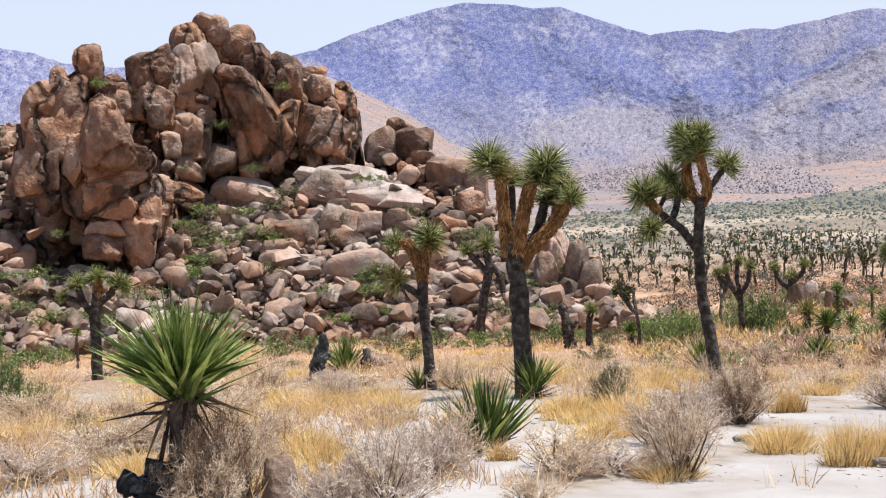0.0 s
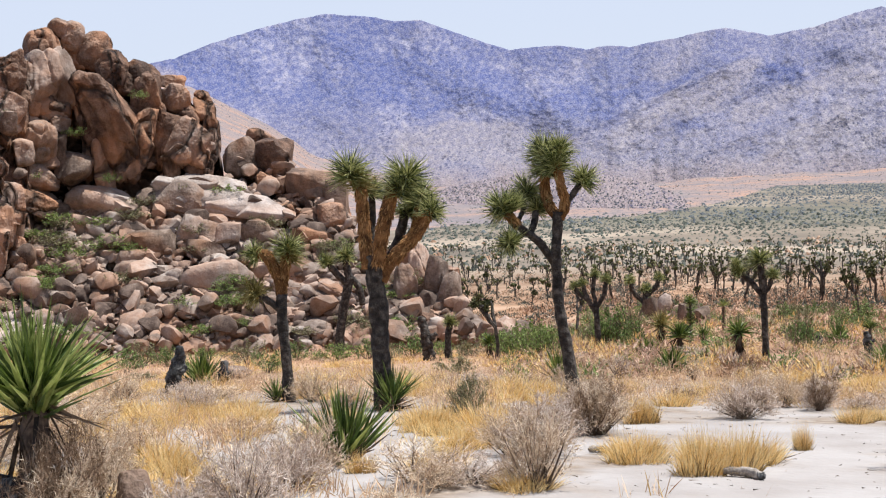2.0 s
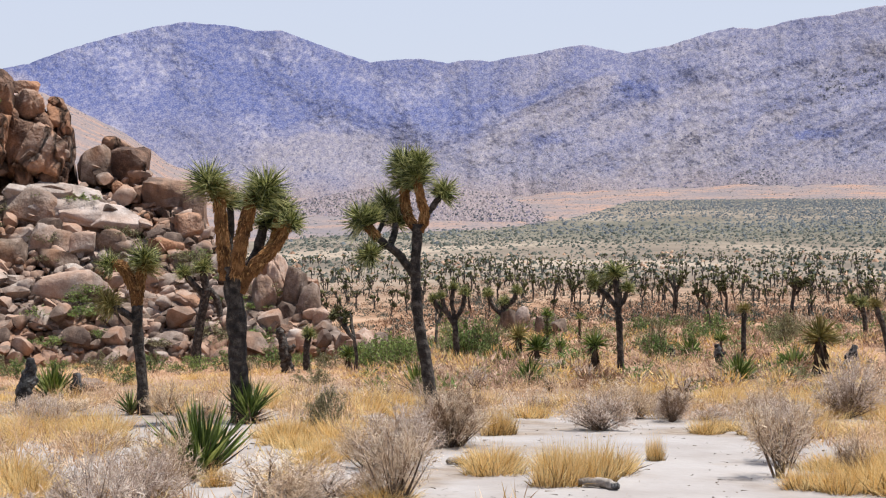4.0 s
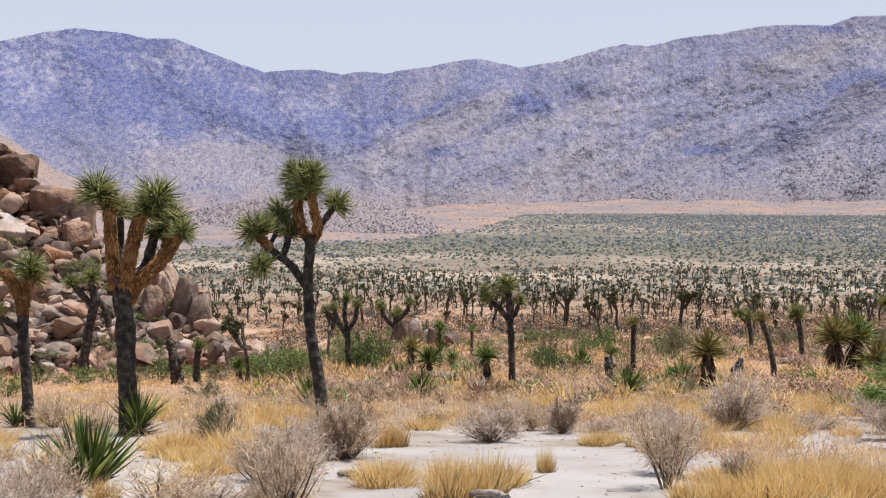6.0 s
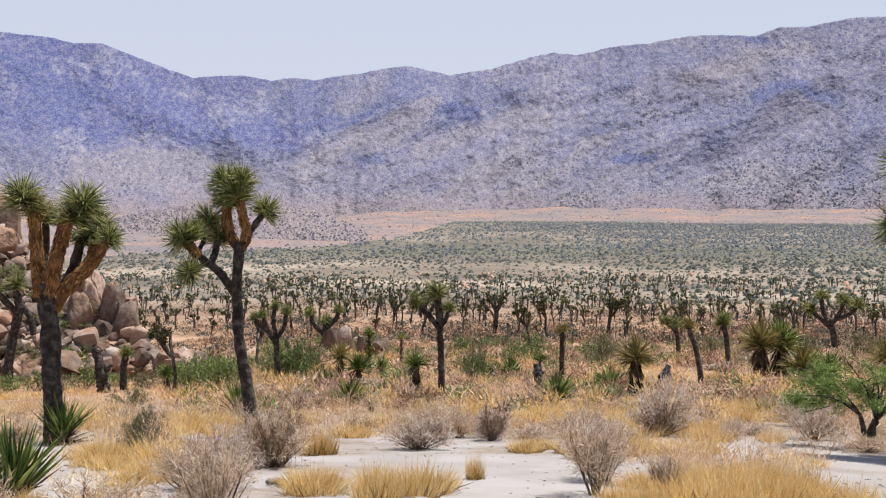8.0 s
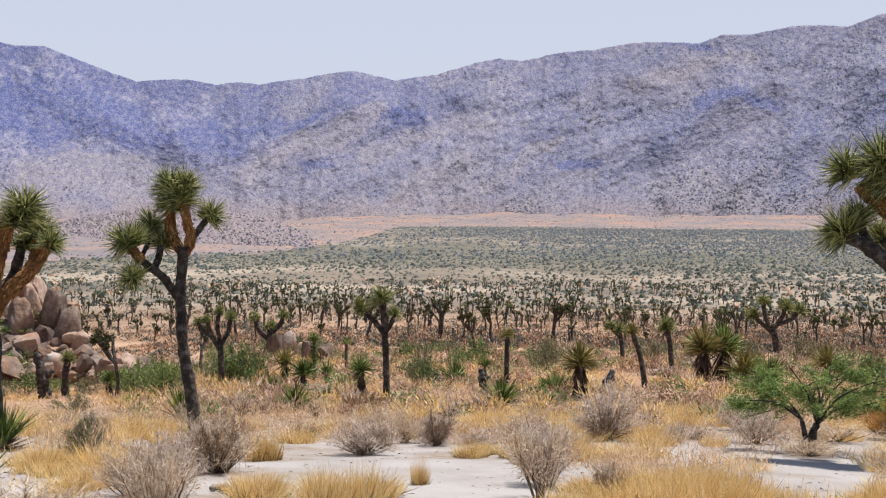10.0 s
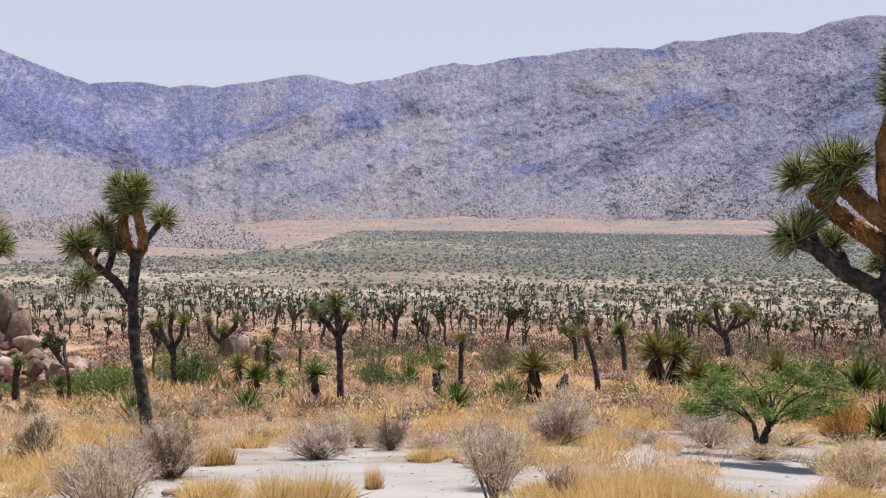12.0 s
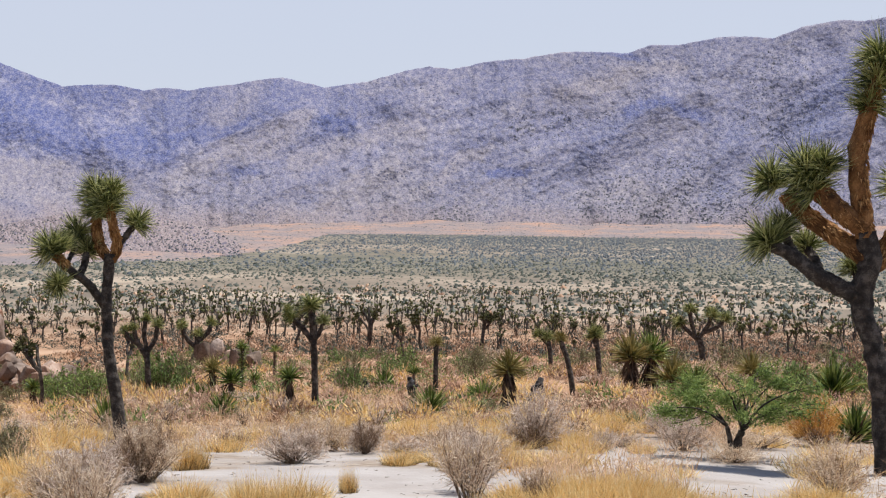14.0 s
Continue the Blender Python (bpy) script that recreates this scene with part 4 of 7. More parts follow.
def block(az, r, w, h, tilt=0.0, out=0.0, taper=0.0):
    """A great joint block of the cliffs, flat-faced; out = metres it stands forward, taper = how much narrower its top is."""
    big_seed[0] += 1
    gully = -19.0 < az < -16.2 and -0.02 < r < 0.08 and w < 32
    out += 0.9 if gully else 0.0
    p, d = heap_point(az, r)
    v, f = stone(5 if w * h > 700 else 4, big_seed[0], square=0.25 if taper > 0.12 else 0.45, cuts=3 if taper > 0.12 else 4 + big_seed[0] % 4, bumpy=0.085, flute=0.09, worn=0.005)
    v[:, 0] *= 1 - taper * (v[:, 2] + 1) / 2
    w, h = w * d / 1000, h * d / 1000
    # Low recessed blocks take the dark stone, which paints the overhang's shade.
    ob = tri_object("boulder", v * np.array([w / 2, max(min(w, h), 0.35 * max(w, h)) * 0.6, h / 2]) * 1.1, f, VARNISH_AND_SHADE if r < -0.02 and out < -1 else GRANITE if gully or az > -5 else CLIFF, rock_pile, smooth=True, sharp=75)
    ob.matrix_basis = Matrix.Translation(p - Vector((0, out, 0))) @ pose(0, 0, 0, 0, tilt, -az + random.uniform(-14, 14))


block(-21.615, 0.0798, 20.281, 31.201, 0, 0, 0.15)
block(-22.713, 0.0751, 15.601, 14.431, -5, 0, 0.6)
block(-23.362, 0.0551, 21.451, 32.761, 8, 0.3, 0.1)
block(-22.672, 0.0572, 14.431, 35.881, 15, 0.5, 0.1)
block(-22.016, 0.0604, 19.111, 30.421, 15, 0.6, 0.1)
block(-23.286, 0.0345, 19.111, 31.201, 5, 0.3, 0)
block(-22.516, 0.0342, 16.771, 38.222, 20, 0.5, 0)
block(-21.935, 0.0408, 14.431, 33.541, 20, 0.8, 0)
block(-21.925, 0.0178, 21.451, 35.881, 18, 0.7, 0)
block(-23.039, 0.0066, 14.041, 45.632, 2, 0.5, 0)
block(-23.857, 0.0115, 21.451, 31.201, 0, 0.2, 0.1)
block(-22.356, -0.0054, 21.451, 31.201, 0, -0.3, 0)
block(-24.585, 0.0257, 19.111, 26.131, 0, 0, 0.2)
block(-24.307, -0.0043, 23.401, 31.201, 5, -0.2, 0.1)
block(-20.509, 0.0361, 43.682, 48.752, -4, 1.9, 0.75)
block(-20.08, 0.0181, 46.022, 22.621, 4, 1.5, 0.1)
block(-20.322, 0.0053, 42.902, 17.551, -8, 1.2, 0)
block(-20.542, -0.0075, 34.711, 24.181, 3, 1.4, 0.1)
block(-20.791, -0.0237, 26.131, 17.941, 3, 1.2, 0)
block(-20.93, -0.0381, 24.181, 19.501, 2, 1.2, 0)
block(-19.102, -0.0049, 21.451, 26.131, 0, 0.6, 0)
block(-19.4, -0.0234, 21.451, 35.881, 3, 0.5, 0)
block(-18.593, -0.0189, 12.09, 33.541, 3, 0.4, 0.1)
block(-19.708, -0.0366, 24.181, 39.002, 0, 0.5, 0)
block(-18.83, -0.0387, 13.261, 23.401, 0, 0.2, 0.2)
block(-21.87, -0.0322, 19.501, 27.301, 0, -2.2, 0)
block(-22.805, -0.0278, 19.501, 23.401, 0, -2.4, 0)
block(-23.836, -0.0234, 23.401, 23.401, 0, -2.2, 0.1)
block(-21.197, 0.0507, 12.48, 15.601, 0, 0.2, 0.2)
block(-21.188, 0.0356, 13.261, 17.161, 0, 0.3, 0)
block(-19.094, 0.0584, 24.181, 17.941, 28, 0.3, 0)
block(-18.732, 0.0469, 10.92, 15.601, 0, 0.5, 0.1)
block(-17.679, 0.0346, 26.521, 26.521, 8, 0.7, 0.2)
block(-18.256, 0.0276, 14.041, 17.161, 0, 0.5, 0.1)
block(-17.079, 0.0309, 12.48, 23.401, 5, 0.5, 0)
block(-16.455, 0.0164, 21.451, 21.451, 22, 0.6, 0)
block(-17.728, 0.0113, 28.861, 16.771, 33, 0.7, 0)
block(-17.187, 0.0520, 20.281, 8.19, -3, 0.6, 0)
block(-16.875, 0.0454, 13.261, 10.92, 15, 0.6, 0)
block(-18.003, 0.0451, 14.431, 11.7, 0, 0.5, 0)
block(-18.299, -0.0026, 38.222, 14.431, 26, 0.9, 0)
block(-17.357, 0.0226, 15.601, 11.7, 0, 0.4, 0)
block(-19.635, 0.0654, 17.161, 11.7, -10, 0.2, 0)
block(-20.167, 0.0655, 17.161, 11.7, -12, 0.1, 0)
block(-19.31, 0.0771, 33.541, 26.131, -15, 0.2, 0.2)
block(-18.84, 0.0864, 19.501, 19.501, 5, 0.3, 0.2)
block(-20.644, 0.0706, 16.771, 11.7, -10, 0, 0.2)
block(-17.777, 0.0907, 26.131, 35.881, 4, 0.3, 0.15)
block(-17.005, 0.1081, 21.061, 17.161, -10, 0.1, 0.2)
block(-16.537, 0.1034, 16.381, 21.061, 0, 0.3, 0.15)
block(-17.461, 0.0766, 26.131, 33.541, -5, 0.5, 0.1)
block(-16.658, 0.0763, 14.431, 38.222, -8, 0.5, 0.1)
block(-16.45, 0.0931, 11.7, 19.501, 10, 0.2, 0)
block(-15.837, 0.0948, 23.791, 26.131, 20, 0.1, 0.15)
block(-15.117, 0.0831, 22.621, 23.791, 8, 0.4, 0.2)
block(-15.475, 0.0901, 15.601, 15.601, 20, 0.1, 0)
block(-14.72, 0.0734, 12.09, 16.771, 0, 0.5, 0.1)
block(-14.05, 0.0789, 26.131, 16.771, 25, 0, 0.1)
block(-15.253, 0.0478, 40.562, 69.423, -25, 0.9, 0.1)
block(-16.165, 0.0620, 21.451, 35.881, -10, 0.6, 0.4)
block(-14.21, 0.0308, 26.131, 47.972, 3, 0.8, 0)
block(-13.825, 0.0588, 21.451, 40.562, -8, 0.5, 0.1)
block(-14.764, 0.0291, 23.401, 42.902, 0, 0.6, 0)
block(-15.573, 0.0195, 16.771, 35.881, -4, 0.5, 0.1)
block(-15.985, 0.0220, 12.09, 31.201, 0, 0.3, 0.1)
block(-13.49, 0.0382, 13.261, 42.902, 3, 0.3, 0)
block(-12.802, 0.0630, 20.281, 19.111, 15, 0.3, 0.15)
block(-11.728, 0.0568, 14.431, 19.111, -10, 0.2, 0.15)
block(-12.275, 0.0489, 16.771, 21.451, 10, 0.4, 0.1)
block(-13.111, 0.0396, 21.451, 28.861, 0, 0.2, 0.1)
block(-12.31, 0.0299, 28.861, 35.881, 24, 0.4, 0)
block(-11.481, 0.0342, 12.871, 35.881, 0, 0.3, 0.1)
block(-13.081, 0.0206, 14.431, 28.861, -8, 0.3, 0.3)
block(-11.846, 0.0653, 10.92, 7.02, 5, 0.1, 0.1)
block(-12.978, 0.0750, 19.111, 8.19, 0, 0, 0.1)
block(-12.095, 0.0143, 19.501, 19.501, 10, 0.3, 0.1)
block(-20.916, 0.0627, 17.161, 17.161, 5, 0, 0.1)
block(-20.403, 0.0550, 21.841, 21.841, -5, 0, 0.1)
block(-19.767, 0.0541, 19.501, 19.501, 0, -0.2, 0.1)
block(-3.35, -0.0585, 19, 40, -4, 1.8, 0.3)
block(-2.75, -0.064, 18, 36, 6, 2.0, 0.3)
block(-2.2, -0.0705, 17, 28, 10, 2.1, 0.35)
block(-3.95, -0.066, 17, 30, -6, 1.9, 0.25)
block(-1.75, -0.0815, 15, 16, 4, 2.0, 0.3)

rng = np.random.default_rng(4)
loose = Soup()
low = [stone(2, 300 + i, square=0.5, cuts=8, bumpy=0.05, worn=0.0003) for i in range(16)]
tiny = [stone(1, 330 + i, square=0.45, cuts=5, bumpy=0.05, worn=0.0003) for i in range(12)]
count = 0
for i in range(7000):
    az = rng.uniform(-28, 0.6)
    top = float(np.interp(az, HEAP[:, 0], HEAP[:, 1])) - 0.02
    r = rng.uniform(FOOT - 0.006, max(top, FOOT + 0.004))
    if r > cliff_foot(az) and rng.random() < 0.93:
        continue
    p, d = heap_point(az, r)
    size = float(np.clip(rng.lognormal(-1.22, 0.62), 0.14, 1.6))
    lift = 0.12 * size
    m = Matrix.Translation(p + Vector((0, -0.2 * size, lift))) @ pose(0, 0, 0, rng.uniform(-20, 20), rng.uniform(-25, 25), rng.uniform(0, 360)) @ Matrix.Diagonal((size * rng.uniform(0.45, 0.8), size * rng.uniform(0.4, 0.65), size * rng.uniform(0.28, 0.55), 1))
    if size > 0.55 and count < 205:
        count += 1
        shared("boulder", (STONES_BROWN if az > -10 and i % 3 else STONES)[i % len(STONES)], rock_pile, m)
    else:
        v, f = low[i % len(low)] if size > 0.48 else tiny[i % len(tiny)]
        loose.add(v @ np.array(m.to_3x3()).T + np.array(m.translation), f)
for i in range(3900):
    az = rng.uniform(-28, 0.4)
    top = min(float(np.interp(az, HEAP[:, 0], HEAP[:, 1])) - 0.012, cliff_foot(az))
    r = rng.uniform(FOOT - 0.004, max(top, FOOT + 0.004))
    p, d = heap_point(az, r)
    size = float(np.clip(rng.lognormal(-1.15, 0.5), 0.14, 0.95))
    up = rng.uniform(0.0, 0.55) * size
    m = Matrix.Translation(p + Vector((0, -0.6 - up, 0.2 + up))) @ pose(0, 0, 0, rng.uniform(-30, 30), rng.uniform(-35, 35), rng.uniform(0, 360)) @ Matrix.Diagonal((size * rng.uniform(0.5, 0.85), size * rng.uniform(0.4, 0.7), size * rng.uniform(0.3, 0.55), 1))
    v, f = low[i % len(low)] if size > 0.36 else tiny[i % len(tiny)]
    loose.add(v @ np.array(m.to_3x3()).T + np.array(m.translation), f)
rubble = tri_object("rubble", np.concatenate(loose.v), np.concatenate(loose.f), RUBBLE, rock_pile, smooth=True, sharp=38)
tagged(rubble, "loose pale tumbled stones", kind="stuff")

# ---- joshua trees ----


def rosette_shape(name, seed, mat, k=400):
    """A head of stiff dagger leaves, one unit from its middle to the tips, along +z."""
    rng = np.random.default_rng(seed)
    s = Soup()
    ways = ways_about((0, 0, 1), 0, 112, k, rng)
    base = np.stack([rng.normal(0, 0.05, k), rng.normal(0, 0.05, k), rng.uniform(-0.25, 0.12, k)], 1)
    s.add(*blades(base, ways, rng.uniform(0.5, 1.0, k) ** 0.7, rng.uniform(0.024, 0.038, k), rng.uniform(0, 0.1, k), rng, 0.3))
    ob = s.make(name, mat)
    me = ob.data
    bpy.data.objects.remove(ob)
    return me


HEADS = [rosette_shape("leaf_head_shape", 10 + i, LEAF) for i in range(4)]
HEADS_YELLOW = [rosette_shape("leaf_head_shape", 20 + i, LEAF_YELLOW, 320) for i in range(2)]


def skirt(soup, a, b, radius, k, rng, length=0.16):
    """Dead leaves that hang down along a limb from a to b."""
    t = rng.uniform(0, 1, k)[:, None]
    ax = unit((b - a)[None])[0]
    w = unit(ways_about(ax, 60, 120, k, rng))
    base = a + (b - a) * t + w * radius * 0.8
    way = unit(w * 0.32 - ax * 0.95 + rng.normal(0, 0.15, (k, 3)))
    soup.add(*blades(base, way, rng.uniform(0.6, 1.2, k) * length, rng.uniform(0.012, 0.022, k), 0.15, rng))


def joshua(name, az, d, limbs, heads, label, thatch=(), seed=0, leaf=0.0):
    """limbs: rows of (x, y, z, radius); heads: (limb, radius[, shift along x, z]); thatch: (limb, from, to) in parts of the limb."""
    rng = np.random.default_rng(seed)
    tree = tagged(new(name), label, "joshua tree", "joshua trees")
    tree.matrix_basis = spot(az, d)
    wood = Soup()
    russet = {i for i, a, b in thatch if a < 0.5}
    for i, limb in enumerate(limbs):
        L = np.array(limb)
        if i == 0:
            L[0, 2] = -0.15
        V, F = tube(L[:, :3], L[:, 3], 10, 0.1, seed + i)
        if i in russet:
            tri_object("limb", V, F, RUSSET, tree, smooth=True, label="russet shaggy limb")
        else:
            wood.add(V, F)
    wood.make("trunk", BARK, tree, smooth=True, label="dark fissured bark")
    if thatch:
        s = Soup()
        for i, a, b in thatch:
            L = np.array(limbs[i])
            t = np.arange(len(L)) / (len(L) - 1)
            steps = np.linspace(a, b, 5)
            for u, w in zip(steps[:-1], steps[1:]):
                pa = np.array([np.interp(u, t, L[:, j]) for j in range(3)])
                pb = np.array([np.interp(w, t, L[:, j]) for j in range(3)])
                skirt(s, pa, pb, float(np.interp(u, t, L[:, 3])) * 1.1, 220, rng, 0.065)
        s.make("thatch", THATCH, tree, label="orange-brown thatch of dead leaves")
    for i, h in enumerate(heads):
        L = np.array(limbs[h[0]])
        way = Vector(L[-1, :3] - L[-2, :3]).normalized()
        c = Vector(L[-1, :3]) + way * h[1] * 0.25
        if len(h) > 3:
            c += Vector((h[2], 0, h[3]))
        way = (way + Vector((0, 0, 0.35))).normalized()
        q = way.to_track_quat("Z", "Y").to_matrix().to_4x4()
        pool = HEADS_YELLOW if rng.random() < leaf else HEADS
        shared("leaf_head", pool[int(rng.integers(len(pool)))], tree, Matrix.Translation(c) @ q @ pose(0, 0, 0, 0, 0, rng.uniform(0, 360)) @ Matrix.Diagonal((h[1] * 1.25, h[1] * 1.25, h[1] * rng.uniform(1.2, 1.45), 1)))
    return tree


# forked tree with long clear trunk
joshua("joshua_tree", 2.582, 18.87, [
    [(0.007, 0, -0.009, 0.105), (-0.063, 0, 0.438, 0.081), (-0.184, 0, 1.169, 0.071), (-0.223, 0, 1.752, 0.068), (-0.2, 0, 2.15, 0.068), (-0.181, 0, 2.404, 0.081)],
    [(-0.251, 0, 1.752, 0.055), (-0.437, -0.1, 2.015, 0.053), (-0.68, -0.2, 2.219, 0.050), (-0.854, -0.2, 2.411, 0.044)],
    [(-0.197, 0, 2.317, 0.055), (-0.351, 0.1, 2.588, 0.062), (-0.356, 0.1, 3.025, 0.050)],
    [(-0.168, 0, 2.316, 0.062), (-0.079, 0, 2.509, 0.055), (-0.152, -0.1, 2.764, 0.050), (-0.196, -0.1, 3.039, 0.050)],
] + [
    [(-0.079, 0, 2.509, 0.044), (0.023, 0, 2.651, 0.040), (0.111, 0, 2.771, 0.037)],
    [(-0.557, -0.1, 2.112, 0.044), (-0.499, 0, 2.252, 0.044), (-0.469, 0.1, 2.409, 0.044)],
    [(-0.577, -0.1, 2.141, 0.031), (-0.668, -0.2, 2.103, 0.031), (-0.765, -0.3, 2.052, 0.031)],
    [(-0.714, -0.2, 2.263, 0.031), (-0.65, 0.1, 2.414, 0.031), (-0.613, 0.2, 2.595, 0.031)],
], [(1, 0.290), (2, 0.290, 0, 0.1), (2, 0.281, 0, -0.12), (3, 0.290, 0, -0.08), (3, 0.256, 0.05, 0.1), (4, 0.256), (5, 0.230), (6, 0.239), (7, 0.281), (1, 0.239, 0.12, 0.05)],
    "forked joshua tree with long dark trunk and green heads", thatch=((2, 0.2, 1.0), (3, 0.2, 1.0), (1, 0.75, 1.0)), seed=11)
# stout tree with a cluster of thatched stems
joshua("joshua_tree", -5.04, 16.93, [
    [(0.039, 0, -0.049, 0.139), (0.003, 0, 0.366, 0.112), (-0.021, 0, 0.965, 0.106), (-0.058, 0, 1.563, 0.112), (-0.084, 0, 1.828, 0.106)],
    [(-0.141, 0, 1.664, 0.073), (-0.176, 0, 2.095, 0.073), (-0.208, 0, 2.623, 0.066)],
    [(-0.021, -0.15, 1.702, 0.073), (0.028, -0.2, 2.095, 0.079), (0.178, -0.25, 2.644, 0.073)],
] + [
    [(0.001, 0, 1.528, 0.073), (0.193, 0, 1.834, 0.079), (0.429, 0, 2.045, 0.066), (0.587, 0, 2.324, 0.059)],
    [(0.094, 0.3, 1.742, 0.059), (0.236, 0.4, 2.004, 0.059), (0.32, 0.4, 2.372, 0.059)],
    [(0.331, 0.2, 1.908, 0.046), (0.432, 0.3, 2.136, 0.046), (0.479, 0.3, 2.403, 0.046)],
    [(-0.123, 0.2, 1.887, 0.046), (-0.086, 0.3, 2.284, 0.046), (-0.087, 0.3, 2.519, 0.04)],
], [(1, 0.3, -0.12, 0.1), (1, 0.24, -0.02, -0.02), (2, 0.33, 0.12, 0.0), (2, 0.28, 0.04, -0.12), (3, 0.21, 0, -0.05), (5, 0.29), (4, 0.24, 0, -0.1), (6, 0.24)],
    "stout joshua tree with orange dead-leaf thatch on its stems", thatch=((1, 0.1, 1.0), (2, 0.05, 1.0), (3, 0.25, 0.95), (5, 0.3, 1.0)), seed=12, leaf=0.25)
# small tree with a yellowing crown
joshua("joshua_tree", -8.757, 18.71, [
    [(0.015, 0, -0.002, 0.088), (-0.021, 0, 0.515, 0.066), (-0.057, 0, 1.031, 0.066), (-0.061, 0, 1.398, 0.066)],
    [(-0.062, 0, 1.362, 0.058), (-0.112, 0, 1.656, 0.066), (-0.236, 0, 1.902, 0.066), (-0.353, 0, 1.92, 0.051)],
    [(-0.061, 0, 1.398, 0.058), (-0.023, 0, 1.69, 0.058), (0.027, 0, 1.923, 0.058)],
    [(-0.068, 0, 1.178, 0.051), (-0.196, 0, 1.292, 0.044), (-0.354, 0, 1.385, 0.044)],
], [(1, 0.2), (2, 0.27), (2, 0.22, 0.02, -0.1), (3, 0.26)], "small joshua tree with yellowing crown beside the rocks", thatch=((1, 0.3, 1.0), (2, 0.1, 1.0)), seed=13, leaf=0.5)
# pale tree before the rocks
joshua("joshua_tree", -6.732, 45.459, [
    [(0, 0, -0.073, 0.16), (0.062, 0, 0.856, 0.141), (0.269, 0, 1.919, 0.141), (0.39, 0, 2.45, 0.141)],
    [(0.352, 0, 2.362, 0.124), (0.29, 0, 2.719, 0.124), (0.263, 0, 2.987, 0.106)],
    [(0.311, 0, 2.185, 0.106), (-0.102, 0, 2.642, 0.106), (-0.273, 0, 2.877, 0.089)],
    [(0.39, 0, 2.45, 0.106), (0.681, 0, 2.086, 0.106), (0.756, 0, 1.551, 0.089)],
], [(1, 0.424), (2, 0.364)], "grey-limbed joshua tree with two green heads", seed=14)
# tree at the edge of the rocks
joshua("joshua_tree", -21.728, 26.8, [
    [(0, 0, -0, 0.115), (0.005, 0, 0.635, 0.094), (0.008, 0, 1.198, 0.094), (0.061, 0, 1.553, 0.094)],
    [(0.006, 0, 1.147, 0.073), (-0.182, 0, 1.412, 0.063), (-0.269, 0, 1.691, 0.063)],
    [(0.033, 0, 1.35, 0.073), (0.238, 0, 1.494, 0.063), (0.395, 0, 1.692, 0.063)],
    [(0.057, 0, 1.451, 0.084), (0.085, 0, 1.655, 0.084), (0.071, 0, 1.808, 0.084)],
    [(-0.164, 0, 1.36, 0.052), (-0.357, 0, 1.472, 0.052), (-0.502, 0, 1.529, 0.052)],
], [(1, 0.26), (2, 0.27), (3, 0.26), (4, 0.16), (2, 0.22, 0.1, -0.05)], "small branching joshua tree with pale green heads", thatch=((3, 0.0, 1.0),), seed=15)
# large tree with spreading arms
joshua("joshua_tree", 32.17, 16.2, [
    [(0.012, 0, 0.277, 0.156), (-0.067, 0, 0.848, 0.119), (-0.174, 0, 1.389, 0.114), (-0.316, 0, 1.901, 0.125), (-0.217, 0, 2.237, 0.125), (-0.269, 0, 2.6, 0.114)],
    [(-0.281, 0, 1.902, 0.107), (-0.561, -0.1, 2.02, 0.101), (-0.794, -0.2, 2.157, 0.088), (-1.033, -0.2, 2.347, 0.076), (-1.26, -0.2, 2.453, 0.063)],
    [(-0.218, 0, 2.298, 0.107), (-0.517, 0.1, 2.506, 0.107), (-0.878, 0.1, 2.759, 0.095), (-1.135, 0.1, 3.004, 0.082)],
    [(-0.281, 0, 2.63, 0.107), (-0.515, -0.1, 2.808, 0.107), (-0.754, -0.1, 3.049, 0.101)],
] + [
    [(-0.268, 0, 2.54, 0.114), (-0.334, 0, 3.024, 0.101), (-0.354, 0, 3.509, 0.101), (-0.244, 0, 3.933, 0.088), (-0.159, 0, 4.415, 0.082)],
    [(-0.189, 0.1, 2.236, 0.114), (0.067, 0.2, 2.605, 0.101), (0.118, 0.2, 3.032, 0.095)],
    [(-0.745, 0, 2.178, 0.051), (-0.816, 0.2, 2.315, 0.051), (-0.883, 0.3, 2.406, 0.051)],
    [(-0.274, 0.2, 1.925, 0.063), (-0.338, 0.3, 2.106, 0.063), (-0.386, 0.3, 2.179, 0.057)],
    [(-0.985, 0, 2.315, 0.051), (-1.077, 0, 2.467, 0.051), (-1.121, 0, 2.577, 0.051)],
], [(1, 0.36, 0.05, 0), (2, 0.33, -0.08, 0.1), (3, 0.36, -0.08, 0.14), (3, 0.34, 0.1, 0.2), (3, 0.33, -0.02, -0.02), (4, 0.34), (4, 0.33, -0.03, -0.25), (4, 0.3, -0.1, -0.5), (5, 0.36), (6, 0.28), (7, 0.2), (8, 0.28)],
    "large joshua tree with spreading orange-barked arms", thatch=((2, 0.0, 1.0), (3, 0.0, 1.0), (4, 0.05, 0.9), (5, 0.1, 1.0)), seed=16)
# slender tree in the middle of the slope
joshua("joshua_tree", 10.018, 27.525, [
    [(0, 0, -0, 0.075), (-0.026, 0, 0.625, 0.059), (-0.052, 0, 1.217, 0.064)],
    [(-0.041, 0, 1.163, 0.054), (-0.258, 0, 1.431, 0.054), (-0.442, 0, 1.613, 0.048)],
    [(-0.052, 0, 1.217, 0.064), (-0.076, 0, 1.54, 0.064), (-0.099, 0, 1.808, 0.064)],
    [(-0.031, 0, 1.217, 0.043), (0.076, 0, 1.401, 0.043), (0.118, 0, 1.541, 0.043)],
], [(1, 0.206), (2, 0.291), (3, 0.191), (1, 0.153, -0.076, 0.153)], "slender joshua tree on the open slope", seed=17)
